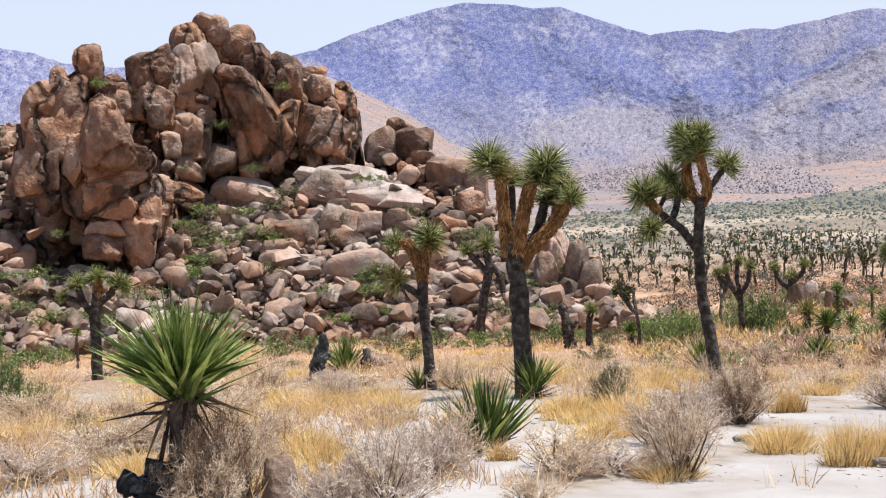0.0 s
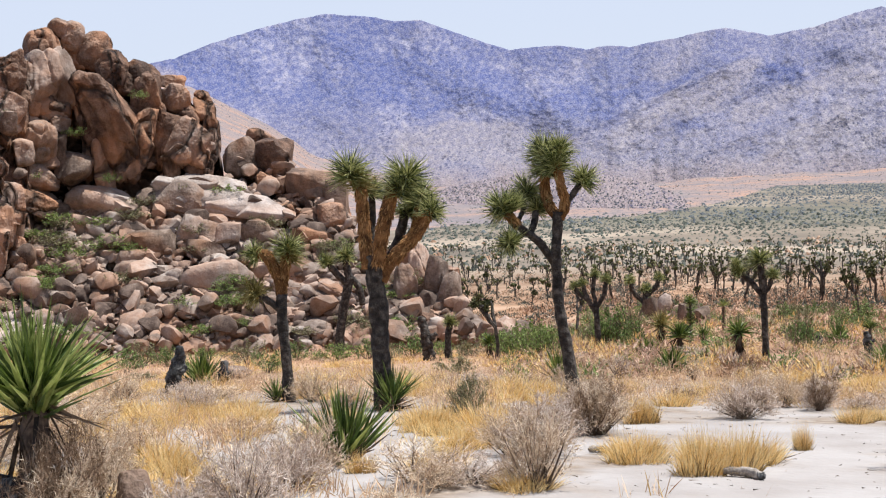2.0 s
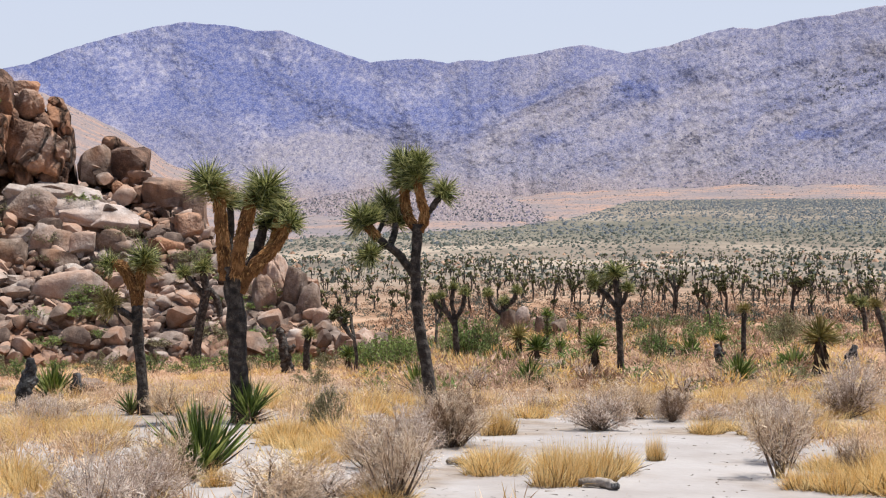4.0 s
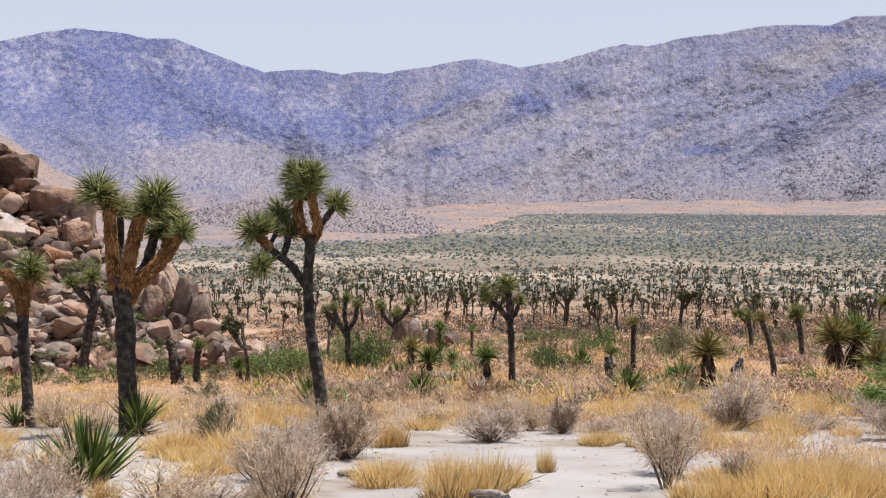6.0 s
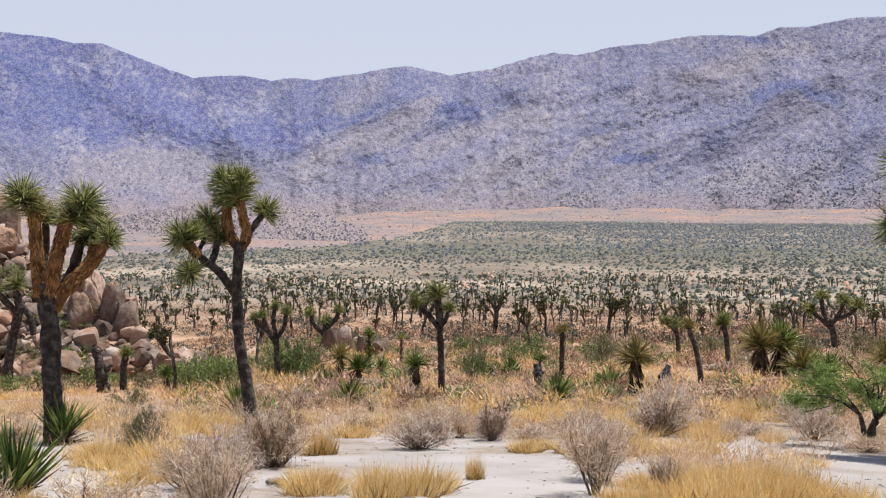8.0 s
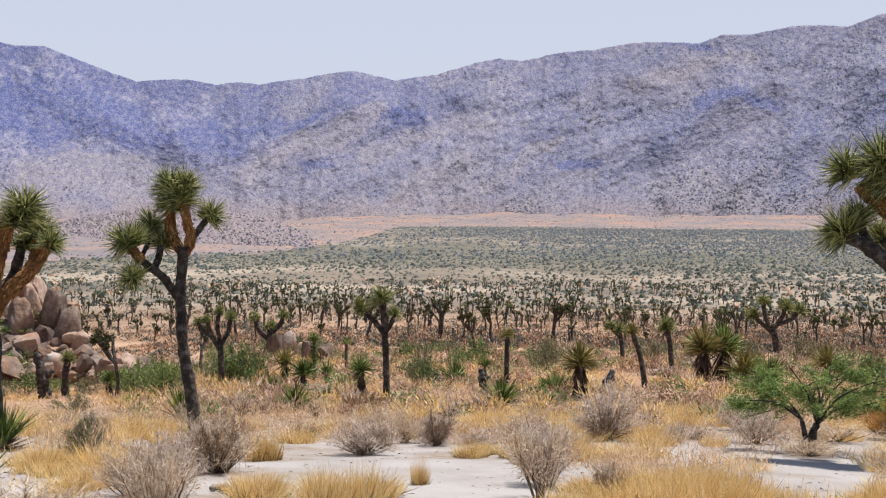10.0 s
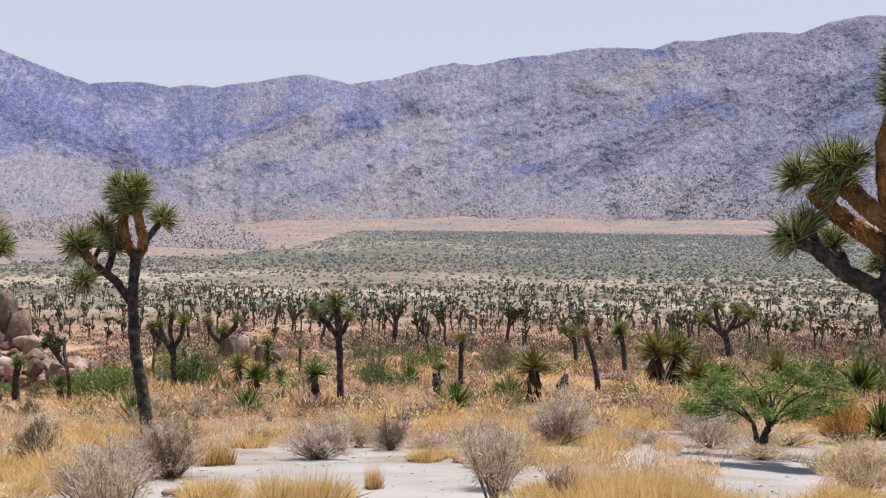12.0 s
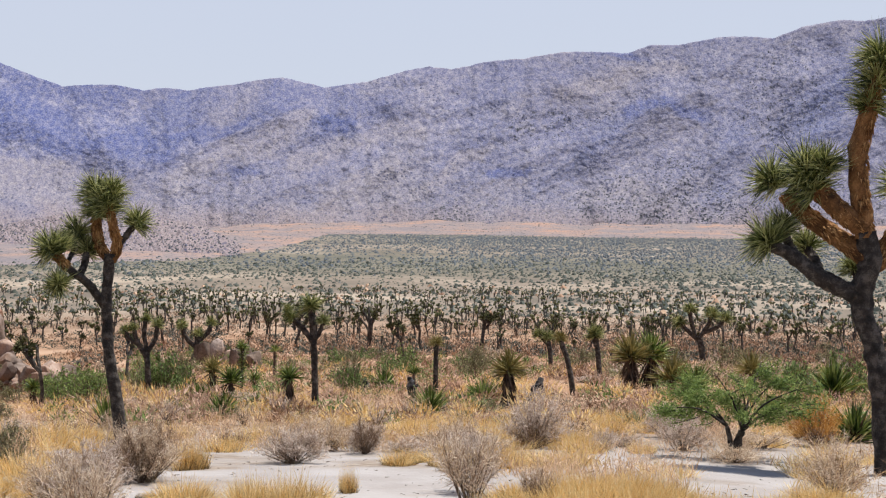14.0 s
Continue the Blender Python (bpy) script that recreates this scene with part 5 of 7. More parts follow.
joshua("joshua_tree", 20.217, 31.653, [
    [(0.012, 0, -0.001, 0.069), (-0.132, 0, 0.698, 0.059), (-0.311, 0, 1.212, 0.059)],
], [(0, 0.216)], "leaning joshua trunk with a small head", seed=71, leaf=0.5)
joshua("joshua_tree", 14.753, 32.304, [
    [(0, 0, -0.001, 0.055), (-0.008, 0, 0.631, 0.055), (-0.001, 0, 1.086, 0.055)],
], [(0, 0.227)], "bare upright joshua trunk with a tiny head", seed=72, leaf=1.0)
joshua("joshua_tree", 21.226, 41.301, [
    [(0.016, 0, -0, 0.072), (-0.075, 0, 0.831, 0.072), (-0.161, 0, 1.278, 0.072)],
], [(0, 0.338), (0, 0.258)], "young joshua tree with one round head", seed=73, leaf=0.0)
joshua("joshua_tree", 19.314, 58.528, [
    [(0, 0, -0.001, 0.091), (-0.079, 0, 0.75, 0.091), (-0.175, 0, 1.203, 0.091)],
    [(-0.08, 0, 0.863, 0.073), (-0.357, 0, 1.2, 0.073), (-0.518, 0, 1.357, 0.073)],
], [(0, 0.388), (1, 0.320)], "young joshua tree with two heads", seed=74, leaf=0.0)
joshua("joshua_tree", 25.192, 71.884, [
    [(0.054, 0, -0.001, 0.147), (-0.068, 0, 0.907, 0.147), (-0.239, 0, 1.454, 0.147)],
    [(-0.181, 0, 1.235, 0.105), (-0.731, 0, 1.718, 0.105), (-1.063, 0, 2.042, 0.105)],
    [(-0.183, 0, 1.373, 0.105), (0.24, 0, 2.018, 0.105), (0.369, 0, 2.462, 0.105)],
    [(0.03, 0, 1.654, 0.105), (0.701, 0, 1.947, 0.105), (0.992, 0, 2.312, 0.105)],
    [(-0.375, 0, 1.506, 0.105), (-0.576, 0, 2.191, 0.105), (-0.637, 0, 2.66, 0.105)],
], [(1, 0.476), (2, 0.505), (3, 0.476), (4, 0.476)], "broad many-armed joshua tree on the slope", seed=75, leaf=0.0)
joshua("joshua_tree", -2.375, 38.734, [
    [(0, 0, -0, 0.106), (-0.032, 0, 0.531, 0.091), (0.037, 0, 0.939, 0.091)],
], [(0, 0.257), (0, 0.196)], "small joshua tree before the rocks", seed=76, leaf=0.0)
joshua("joshua_tree", 3.585, 31.61, [
    [(0, 0, -0, 0.074), (-0.053, 0, 0.57, 0.062), (-0.081, 0, 0.971, 0.062)],
    [(-0.067, 0, 0.753, 0.049), (-0.272, 0, 1.117, 0.049), (-0.346, 0, 1.384, 0.049)],
    [(-0.068, 0, 0.874, 0.049), (0.107, 0, 1.177, 0.049), (0.141, 0, 1.456, 0.049)],
    [(-0.081, 0, 0.971, 0.049), (-0.132, 0, 1.298, 0.049), (-0.099, 0, 1.577, 0.049)],
    [(-0.248, 0, 1.056, 0.037), (-0.427, 0, 1.178, 0.037), (-0.524, 0, 1.359, 0.037)],
], [(1, 0.16), (2, 0.173), (3, 0.16), (4, 0.148)], "many-armed joshua tree above green shrubs", seed=77, leaf=0.0)
joshua("joshua_tree", 5.354, 58.96, [
    [(0, 0, -0.001, 0.138), (0.016, 0, 0.613, 0.115), (0.055, 0, 1.182, 0.115)],
    [(0.016, 0, 0.682, 0.092), (-0.392, 0, 1.068, 0.092), (-0.553, 0, 1.522, 0.092)],
    [(0.035, 0, 0.954, 0.092), (0.436, 0, 1.296, 0.092), (0.567, 0, 1.638, 0.092)],
], [(0, 0.345), (1, 0.322), (2, 0.299)], "joshua tree beside pale boulders", seed=78, leaf=0.0)


# ---- yuccas ----


def yucca(az, d, trunk, leaf, k, label, seed, lean=0.0, width=0.03, dead=60, spread=85, leaf_mat=None, pole=False):
    """A yucca with a shaggy trunk of that height and stiff leaves of that length."""
    rng = np.random.default_rng(seed)
    if d > 21:
        k, width = int(k * 1.5), width * 1.35
    thing = tagged(new("yucca"), label, "yucca", "yuccas")
    thing.matrix_basis = spot(az, d, rng.uniform(0, 40))
    top = np.array([lean, 0, trunk])
    if trunk > 0.1:
        V, F = tube([(0, 0, -0.1), top * 0.5 + [lean * 0.1, 0, 0], top], [leaf * 0.14, leaf * 0.12, leaf * 0.11], 9, 0.15, seed)
        tri_object("trunk", V, F, YUCCA_DEAD, thing, smooth=True)
    s = Soup()
    th, ph = np.radians(spread) * rng.uniform(0, 1, k) ** 0.8, rng.uniform(0, 2 * math.pi, k)
    ways = np.stack([np.sin(th) * np.cos(ph), np.sin(th) * np.sin(ph), np.cos(th)], 1)
    base = top + np.stack([rng.normal(0, leaf * 0.04, k), rng.normal(0, leaf * 0.04, k), rng.uniform(-0.12, 0.1, k) * leaf], 1)
    s.add(*blades(base, ways, leaf * rng.uniform(0.7, 1.05, k), width * rng.uniform(0.7, 1.15, k), rng.uniform(0, 0.1, k), rng, 0.35))
    if pole:      # green leaves all the way down the stem
        n = k * 3
        base = top * rng.uniform(0.15, 1.0, n)[:, None]
        s.add(*blades(base, ways_about((0, 0, 1), 35, 95, n, rng), leaf * rng.uniform(0.5, 0.75, n), width * rng.uniform(0.8, 1.3, n), 0.08, rng))
    s.make("leaf_crown", leaf_mat or YUCCA, thing, label="stiff pointed leaves")
    if dead:
        s = Soup()
        ways = ways_about((0, 0, -1), 4, 34, dead, rng)
        stray = rng.random(dead) < 0.12
        ways[stray] = ways_about((0, 0, 1), 85, 125, int(stray.sum()), rng)
        if trunk > 0.1:
            base = top * np.where(stray, 0.97, rng.uniform(0.2, 1.0, dead))[:, None] + rng.normal(0, leaf * 0.06, (dead, 3))
            ln = np.minimum(leaf * rng.uniform(0.5, 0.9, dead), 0.2 + base[:, 2] * 0.9)
            s.add(*blades(base, ways, ln, width * rng.uniform(0.6, 1.0, dead), 0.1, rng))
        else:
            ways[:, 2] = np.abs(ways[:, 2]) * 0.25
            s.add(*blades(np.tile([[0, 0, 0.03]], (dead, 1)) + rng.normal(0, 0.02, (dead, 3)), unit(ways), leaf * rng.uniform(0.4, 0.8, dead), width * rng.uniform(0.6, 1.0, dead), 0.05, rng))
        s.make("dead_leaves", YUCCA_DEAD, thing, label="brown hanging dead leaves")
    return thing


yucca(-18.516, 9.338, 0.728, 0.74, 250, "tall yucca with fan of green daggers above brown dead leaves", 31, width=0.034, dead=110, spread=68)
yucca(-6.6, 11.5, 0.02, 0.68, 130, "low green yucca rosette in dry brush", 32, width=0.034, dead=30, spread=52)
yucca(-12.149, 22.406, 0.035, 0.655, 70, "low green yucca beside charred stumps", 33, width=0.03, dead=20, spread=52)
yucca(-4.659, 16.805, 0.079, 0.557, 110, "green yucca sprout at the foot of a joshua tree", 34, width=0.022, dead=60, spread=58)
yucca(-9.251, 18.776, 0.022, 0.366, 60, "small green yucca sprout at a trunk", 35, width=0.02, dead=20, spread=60)
yucca(1.962, 21.66, 0.084, 0.524, 60, "thin spiky sprout beside a trunk", 36, width=0.016, dead=10, spread=40)
yucca(5.501, 27.051, 0.053, 0.433, 90, "low dark green yucca on the slope", 37, width=0.019, dead=30, spread=88)
yucca(6.382, 23.524, 0.074, 0.468, 90, "low dark green yucca on the slope", 38, width=0.022, dead=40, spread=88)
yucca(6.704, 28.139, 0.395, 0.406, 90, "short trunked green yucca on the slope", 39, width=0.018, dead=80, spread=100)
yucca(5.977, 31.274, 0.512, 0.403, 90, "short trunked brown-headed yucca on the slope", 40, width=0.018, dead=120, spread=110, leaf_mat=LEAF_YELLOW)
yucca(7.118, 31.758, 0.991, 0.223, 70, "columnar young joshua sprout, leafy to the ground", 41, width=0.013, dead=40, spread=100, pole=True)
yucca(7.623, 33.931, 0.159, 0.357, 60, "small green yucca on the slope", 42, width=0.016, dead=30, spread=90)
yucca(8.982, 25.582, 0.579, 0.37, 90, "green yucca on a dark trunk", 43, width=0.016, dead=160, spread=105)
yucca(12.717, 32.036, 0.175, 0.462, 90, "dark green yucca on the slope", 44, width=0.02, dead=30, spread=90)
yucca(13.883, 29.616, 0.508, 0.242, 60, "small rosette on a charred trunk", 45, width=0.011, dead=20, spread=80)
yucca(14.54, 24.675, 0.029, 0.587, 90, "bright green yucca rosette on the slope", 46, width=0.026, dead=20, spread=75)
yucca(16.659, 28.366, 0.044, 0.564, 90, "yellow-green yucca rosette beside a shaggy trunk", 47, width=0.025, dead=30, spread=85)
yucca(17.599, 26.952, 0.694, 0.515, 120, "yucca with a thick skirt of dead leaves", 48, width=0.023, dead=300, spread=108, leaf_mat=LEAF_YELLOW)
yucca(22.417, 35.975, 0.786, 0.757, 140, "tall shaggy yucca with brown skirt", 49, width=0.034, dead=240, spread=100, leaf_mat=LEAF_YELLOW)
yucca(23.184, 36.496, 0.826, 0.768, 140, "tall shaggy yucca with brown skirt", 50, width=0.035, dead=240, spread=100)
yucca(24.058, 34.886, 0.299, 0.734, 100, "yellowish yucca at a shaggy trunk", 51, width=0.033, dead=60, spread=95, leaf_mat=LEAF_YELLOW)
yucca(24.929, 32.467, 0.202, 0.683, 100, "yellow-green yucca among shrubs", 52, width=0.03, dead=60, spread=90)
yucca(27.074, 34.781, 0.57, 0.597, 90, "yellowish yucca among green shrubs", 53, width=0.027, dead=60, spread=100, leaf_mat=LEAF_YELLOW)
yucca(30.127, 33.604, 0.131, 0.957, 100, "green yucca below a joshua tree", 54, width=0.043, dead=30, spread=75)
yucca(30.937, 21.102, 0.05, 0.625, 90, "green yucca beside an orange bush", 55, width=0.028, dead=40, spread=80)
yucca(-0.76, 36.31, 0.425, 0.34, 80, "dark columnar yucca at the rocks", 56, width=0.019, dead=120, spread=100)
yucca(-1.707, 40.373, 0.189, 0.283, 60, "small yellow yucca at the rocks", 57, width=0.016, dead=20, spread=85, leaf_mat=LEAF_YELLOW)
yucca(-22.432, 33.626, 0.813, 0.223, 60, "small brown-trunked yucca by the boulders", 58, width=0.012, dead=120, spread=100)
yucca(8.391, 42.462, 0.728, 0.282, 50, "thin small trunk with a tiny head", 59, width=0.013, dead=60, spread=95)
yucca(28.87, 37.952, 0.148, 0.725, 90, "yellow-green yucca under a joshua tree", 60, width=0.032, dead=40, spread=90, leaf_mat=LEAF_YELLOW)


# ---- bushes and grass ----


def twiggy(seed, stems=34, kids=11, grand=4, spread=62, fine=1.0):
    """Stems and twigs of a dry bush one unit high and about one wide."""
    rng = np.random.default_rng(seed)
    w = ways_about((0, 0, 1), 0, spread, stems, rng)
    base = np.stack([rng.normal(0, 0.06, stems), rng.normal(0, 0.06, stems), np.zeros(stems)], 1)
    L = rng.uniform(0.6, 0.92, stems)
    A = Soup()
    A.add(*blades(base, w, L, 0.016 * fine * rng.uniform(0.7, 1.4, stems), -0.05, rng))
    t = 1 - 0.62 * rng.uniform(0, 1, (stems, kids)) ** 1.5
    b2 = (base[:, None] + w[:, None] * (L[:, None] * t)[..., None]).reshape(-1, 3)
    w2 = unit(np.repeat(w, kids, 0) + rng.normal(0, 0.6, (stems * kids, 3)) + [0, 0, 0.15])
    L2 = rng.uniform(0.10, 0.25, len(b2))
    A2 = Soup()
    A2.add(*slivers(b2, w2, L2, 0.010 * fine * rng.uniform(0.7, 1.3, len(b2)), rng))
    t = rng.uniform(0.2, 1.0, (len(b2), grand))
    b3 = (b2[:, None] + w2[:, None] * (L2[:, None] * t)[..., None]).reshape(-1, 3)
    w3 = unit(np.repeat(w2, grand, 0) + rng.normal(0, 0.8, (len(b3), 3)))
    A2.add(*slivers(b3, w3, rng.uniform(0.06, 0.18, len(b3)), 0.008 * fine * rng.uniform(0.7, 1.3, len(b3)), rng))
    return A, A2, b3


def take(soup, name, mat):
    ob = soup.make(name, mat)
    me = ob.data
    bpy.data.objects.remove(ob)
    return me


BUSH = {}
for far in (0, 1):
    for kind, tw, n_stem, sp in (("dry", TWIG, 56, 66), ("grey", TWIG_GREY, 62, 70), ("thin", TWIG, 24, 48), ("orange", ORANGE, 64, 72), ("brown", BROWN, 40, 62)):
        for i in range(3):
            a, b, tips = twiggy(40 + i + 10 * len(kind) + n_stem, int(n_stem * 0.52) if far else n_stem, 6 if far else 13, 3 if far else 4, sp, 2.5 if far else 1.25)
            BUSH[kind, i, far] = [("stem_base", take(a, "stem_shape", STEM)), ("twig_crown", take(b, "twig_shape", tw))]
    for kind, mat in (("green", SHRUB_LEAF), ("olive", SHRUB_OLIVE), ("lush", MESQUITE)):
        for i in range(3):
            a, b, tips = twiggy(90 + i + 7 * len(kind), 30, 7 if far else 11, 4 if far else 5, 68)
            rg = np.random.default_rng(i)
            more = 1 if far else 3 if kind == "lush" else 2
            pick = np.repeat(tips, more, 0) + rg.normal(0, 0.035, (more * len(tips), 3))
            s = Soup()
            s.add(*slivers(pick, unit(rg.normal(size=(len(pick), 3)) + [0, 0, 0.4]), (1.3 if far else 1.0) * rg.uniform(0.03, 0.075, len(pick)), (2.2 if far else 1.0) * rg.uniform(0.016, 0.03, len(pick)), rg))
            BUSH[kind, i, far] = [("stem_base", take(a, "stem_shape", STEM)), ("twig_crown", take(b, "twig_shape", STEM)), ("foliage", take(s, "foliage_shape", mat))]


def tuft(seed, k, dark, wide, near):
    """A bunch of dry grass one unit high, its dead base dark."""
    rng = np.random.default_rng(seed)
    A, B = Soup(), Soup()
    r = np.sqrt(rng.uniform(0, 1, k)) * 0.42
    ph = rng.uniform(0, 2 * math.pi, k)
    out = np.stack([np.cos(ph), np.sin(ph), np.zeros(k)], 1)
    base = out * r[:, None] * np.array([1, 1, 0]) * (1 + 0.25 * np.sin(3 * ph + seed))[:, None]
    way = unit(out * (r[:, None] * 1.25) + [0, 0, 1] + rng.normal(0, 0.22, (k, 3)))
    tall = rng.uniform(0.45, 1.08, k) * (1 - 0.35 * r / 0.42)
    thin = wide * 0.0075 * rng.uniform(0.5, 1.5, k)
    if near:
        A.add(*blades(base, way, tall, thin, rng.uniform(0.0, 0.4, k), rng))
    else:
        A.add(*slivers(base, way, tall, thin * 1.3, rng))
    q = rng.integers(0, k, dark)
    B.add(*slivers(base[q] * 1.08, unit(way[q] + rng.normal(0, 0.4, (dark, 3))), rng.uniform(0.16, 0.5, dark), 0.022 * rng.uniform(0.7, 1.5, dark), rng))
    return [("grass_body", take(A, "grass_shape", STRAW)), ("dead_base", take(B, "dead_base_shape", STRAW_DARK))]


TUFT = [[tuft(200 + i, 800, 240, 0.85, True) for i in range(4)], [tuft(210 + i, 400, 90, 1.6, False) for i in range(4)]]
LABELS = {"dry": "leafless straw-brown desert bush on sand", "grey": "dense pale grey dry twiggy bush", "thin": "sparse upright dry bush of thin stalks",
          "brown": "dark brown dead twiggy bush on sand", "orange": "dense rusty orange dry bush", "green": "green leafy desert shrub", "lush": "bright green dense leafy shrub before the rocks", "olive": "dull olive-grey low desert shrub"}


def clump(parts, name, az, d, w, h, label, category, group, seed):
    thing = tagged(new(name), label, category, group)
    x, y = polar(az, d)
    thing.matrix_basis = pose(x, y, ground_z(x, y) - 0.01, 0, 0, (seed * 73) % 360) @ Matrix.Diagonal((w, w, h, 1))
    for part_name, me in parts:
        shared(part_name, me, thing, Matrix())
    return thing


def bush(kind, az, d, w, h, seed=0):
    wide = {"thin": 0.68, "brown": 0.6, "orange": 0.52}.get(kind, 0.56)
    return clump(BUSH[kind, seed % 3, int(d > 21)], "bush", az, d, w * wide, h, LABELS[kind], "bush", "desert bushes", seed)


def grass(az, d, w, h, seed=0):
    return clump(TUFT[int(d > 16)][seed % 4], "grass_tuft", az, d, w * 0.8, h * (1.2 if d < 16 else 1.0), "golden dry bunch grass on pale sand", "grass tuft", "grass tufts", seed)


grass(-23.811, 11.572, 0.542, 0.384, 1)
grass(-2.821, 10.782, 0.547, 0.336, 2)
grass(4.967, 11.335, 0.597, 0.318, 3)
grass(7.392, 10.626, 0.456, 0.435, 4)
grass(8.848, 10.822, 0.506, 0.464, 5)
grass(-10.412, 14.22, 0.721, 0.416, 6)
grass(-13.59, 11.771, 0.689, 0.344, 7)
grass(-19.906, 16.26, 0.761, 0.444, 8)
grass(5.208, 14.66, 0.4, 0.4, 9)
grass(0.492, 9.757, 0.571, 0.209, 10)
grass(-5.959, 10.968, 0.299, 0.257, 11)
grass(-0.312, 17.992, 0.982, 0.421, 12)
bush("thin", 1.041, 9.697, 0.643, 0.624, 1)
bush("dry", 0.715, 9.9, 0.579, 0.386, 2)
bush("grey", -10.523, 8.668, 0.879, 0.575, 3)
bush("grey", -12.777, 8.574, 0.669, 0.401, 4)
bush("brown", -17.314, 9.157, 0.607, 0.678, 5)
bush("dry", -16.067, 10.382, 0.648, 0.567, 6)
bush("dry", -8.1, 10.3, 0.7, 0.56, 7)
bush("dry", -4.883, 8.721, 0.51, 0.221, 8)
bush("dry", 3.162, 13.827, 0.755, 0.593, 9)
bush("olive", -1.646, 16.969, 0.596, 0.397, 10)
bush("grey", -12.407, 16.928, 0.726, 0.462, 11)
bush("dry", -15.286, 18.822, 0.954, 0.477, 12)
bush("green", -24.763, 17.136, 1.002, 0.735, 13)
bush("green", -25.747, 23.016, 1.346, 0.987, 14)
bush("green", -24.062, 36.002, 1.404, 0.702, 15)
bush("dry", -7.904, 18.594, 0.725, 0.435, 16)
bush("grey", 2.075, 13.676, 0.587, 0.427, 17)
bush("thin", 16.154, 11.558, 0.766, 0.744, 18)
bush("grey", 16.259, 12.466, 0.729, 0.632, 19)
bush("thin", 18.943, 11.858, 0.37, 0.393, 20)
bush("grey", 18.65, 17.97, 1.05, 0.78, 21)
# brown bush added inside the grey one as its dark base
bush("brown", 18.6, 17.75, 0.75, 0.38, 26)
bush("grey", 24.086, 20.152, 0.943, 0.511, 22)
bush("dry", 30.183, 13.576, 0.9, 0.582, 24)
bush("dry", 11.874, 17.115, 0.534, 0.434, 26)
bush("dry", 9.752, 18.458, 1.08, 0.432, 27)
bush("olive", -2.103, 26.447, 0.928, 0.413, 29)
grass(13.335, 14.93, 0.437, 0.279, 13)
grass(20.5, 11.671, 0.683, 0.387, 14)
grass(22.264, 11.974, 0.747, 0.397, 15)
grass(23.797, 11.96, 0.606, 0.35, 16)
grass(20.581, 17.261, 0.606, 0.37, 17)
grass(21.785, 20.3, 0.712, 0.475, 18)
grass(18.049, 12.136, 0.568, 0.237, 19)
grass(22.893, 17.558, 0.411, 0.274, 20)
grass(11.335, 12.375, 0.193, 0.338, 21)
bush("green", -9.554, 28.454, 0.888, 0.499, 33)
bush("green", -5.61, 40.128, 1.408, 0.704, 34)
bush("green", -15.019, 32.143, 1.128, 0.564, 35)
bush("green", 30.745, 35.308, 1.928, 1.239, 36)
bush("green", 28.873, 34.296, 1.872, 0.936, 37)
bush("olive", 11.288, 31.886, 0.995, 0.87, 38)
bush("olive", 16.195, 54.579, 1.489, 1.064, 39)
bush("olive", 3.369, 32.402, 1.011, 0.758, 40)
bush("brown", -18.199, 8.98, 0.525, 0.595, 50)
bush("dry", -16.089, 9.545, 0.558, 0.558, 57)
bush("dry", -17.871, 8.959, 0.594, 0.489, 51)
bush("thin", -14.699, 12.047, 0.705, 0.423, 52)
bush("dry", -20.172, 12.649, 0.74, 0.395, 53)
bush("dry", -21.907, 11.686, 0.592, 0.319, 54)
bush("grey", -8.909, 9.937, 0.697, 0.465, 55)
bush("dry", -17.315, 14.168, 0.884, 0.497, 56)
bush("lush", 1.26, 30.044, 1.171, 0.878, 61)
bush("lush", 0.273, 32.696, 1.275, 0.893, 62)
bush("green", 11.289, 30.807, 0.901, 0.781, 63)
bush("olive", 16.245, 41.039, 1.12, 0.992, 64)
bush("olive", 26.099, 60.295, 1.646, 1.293, 65)
bush("olive", 23.936, 63.374, 1.977, 1.359, 66)
bush("grey", 4.354, 22.328, 0.523, 0.479, 67)
bush("olive", 20.423, 57.442, 1.344, 1.008, 68)
bush("lush", 3.801, 31.993, 1.123, 0.749, 69)


# Cover of the slope between the placed plants and the valley.
def bare(x, y):
    """Above zero where the sand lies open."""
    az, d = math.degrees(math.atan2(x, y)), math.hypot(x, y)
    rag = noise.noise(Vector((x * 1.3, y * 1.3, 17.0)))
    if any(a + 0.5 * rag < az < c - 0.5 * rag and p + 0.6 * rag < d < q - 0.6 * rag for a, c, p, q in CLEARINGS):
        return 0.7
    return noise.noise(Vector((x * 0.22, y * 0.30, 4.0))) + min(0.02, max(-0.3, 0.13 * x))


# Open sand round the mesquite: from and to degrees right of north, from and to metres.
CLEARINGS = [(25.0, 28.5, 12.6, 16.6), (18.0, 25.0, 15.6, 17.1), (27.8, 30.2, 18.2, 20.0)]
TRUNKS = [(2.582, 18.9), (-5.04, 16.9), (-8.757, 18.7), (-21.728, 26.8), (32.17, 16.2), (10.018, 27.5)]


def trodden(az, d):
    """True on the bare ground before the foot of a large joshua tree."""
    return any(abs(az - a) < 1.3 and q - 0.33 * q < d < q + 0.4 for a, q in TRUNKS)


rng = np.random.default_rng(77)
n_grass = n_bush = 0
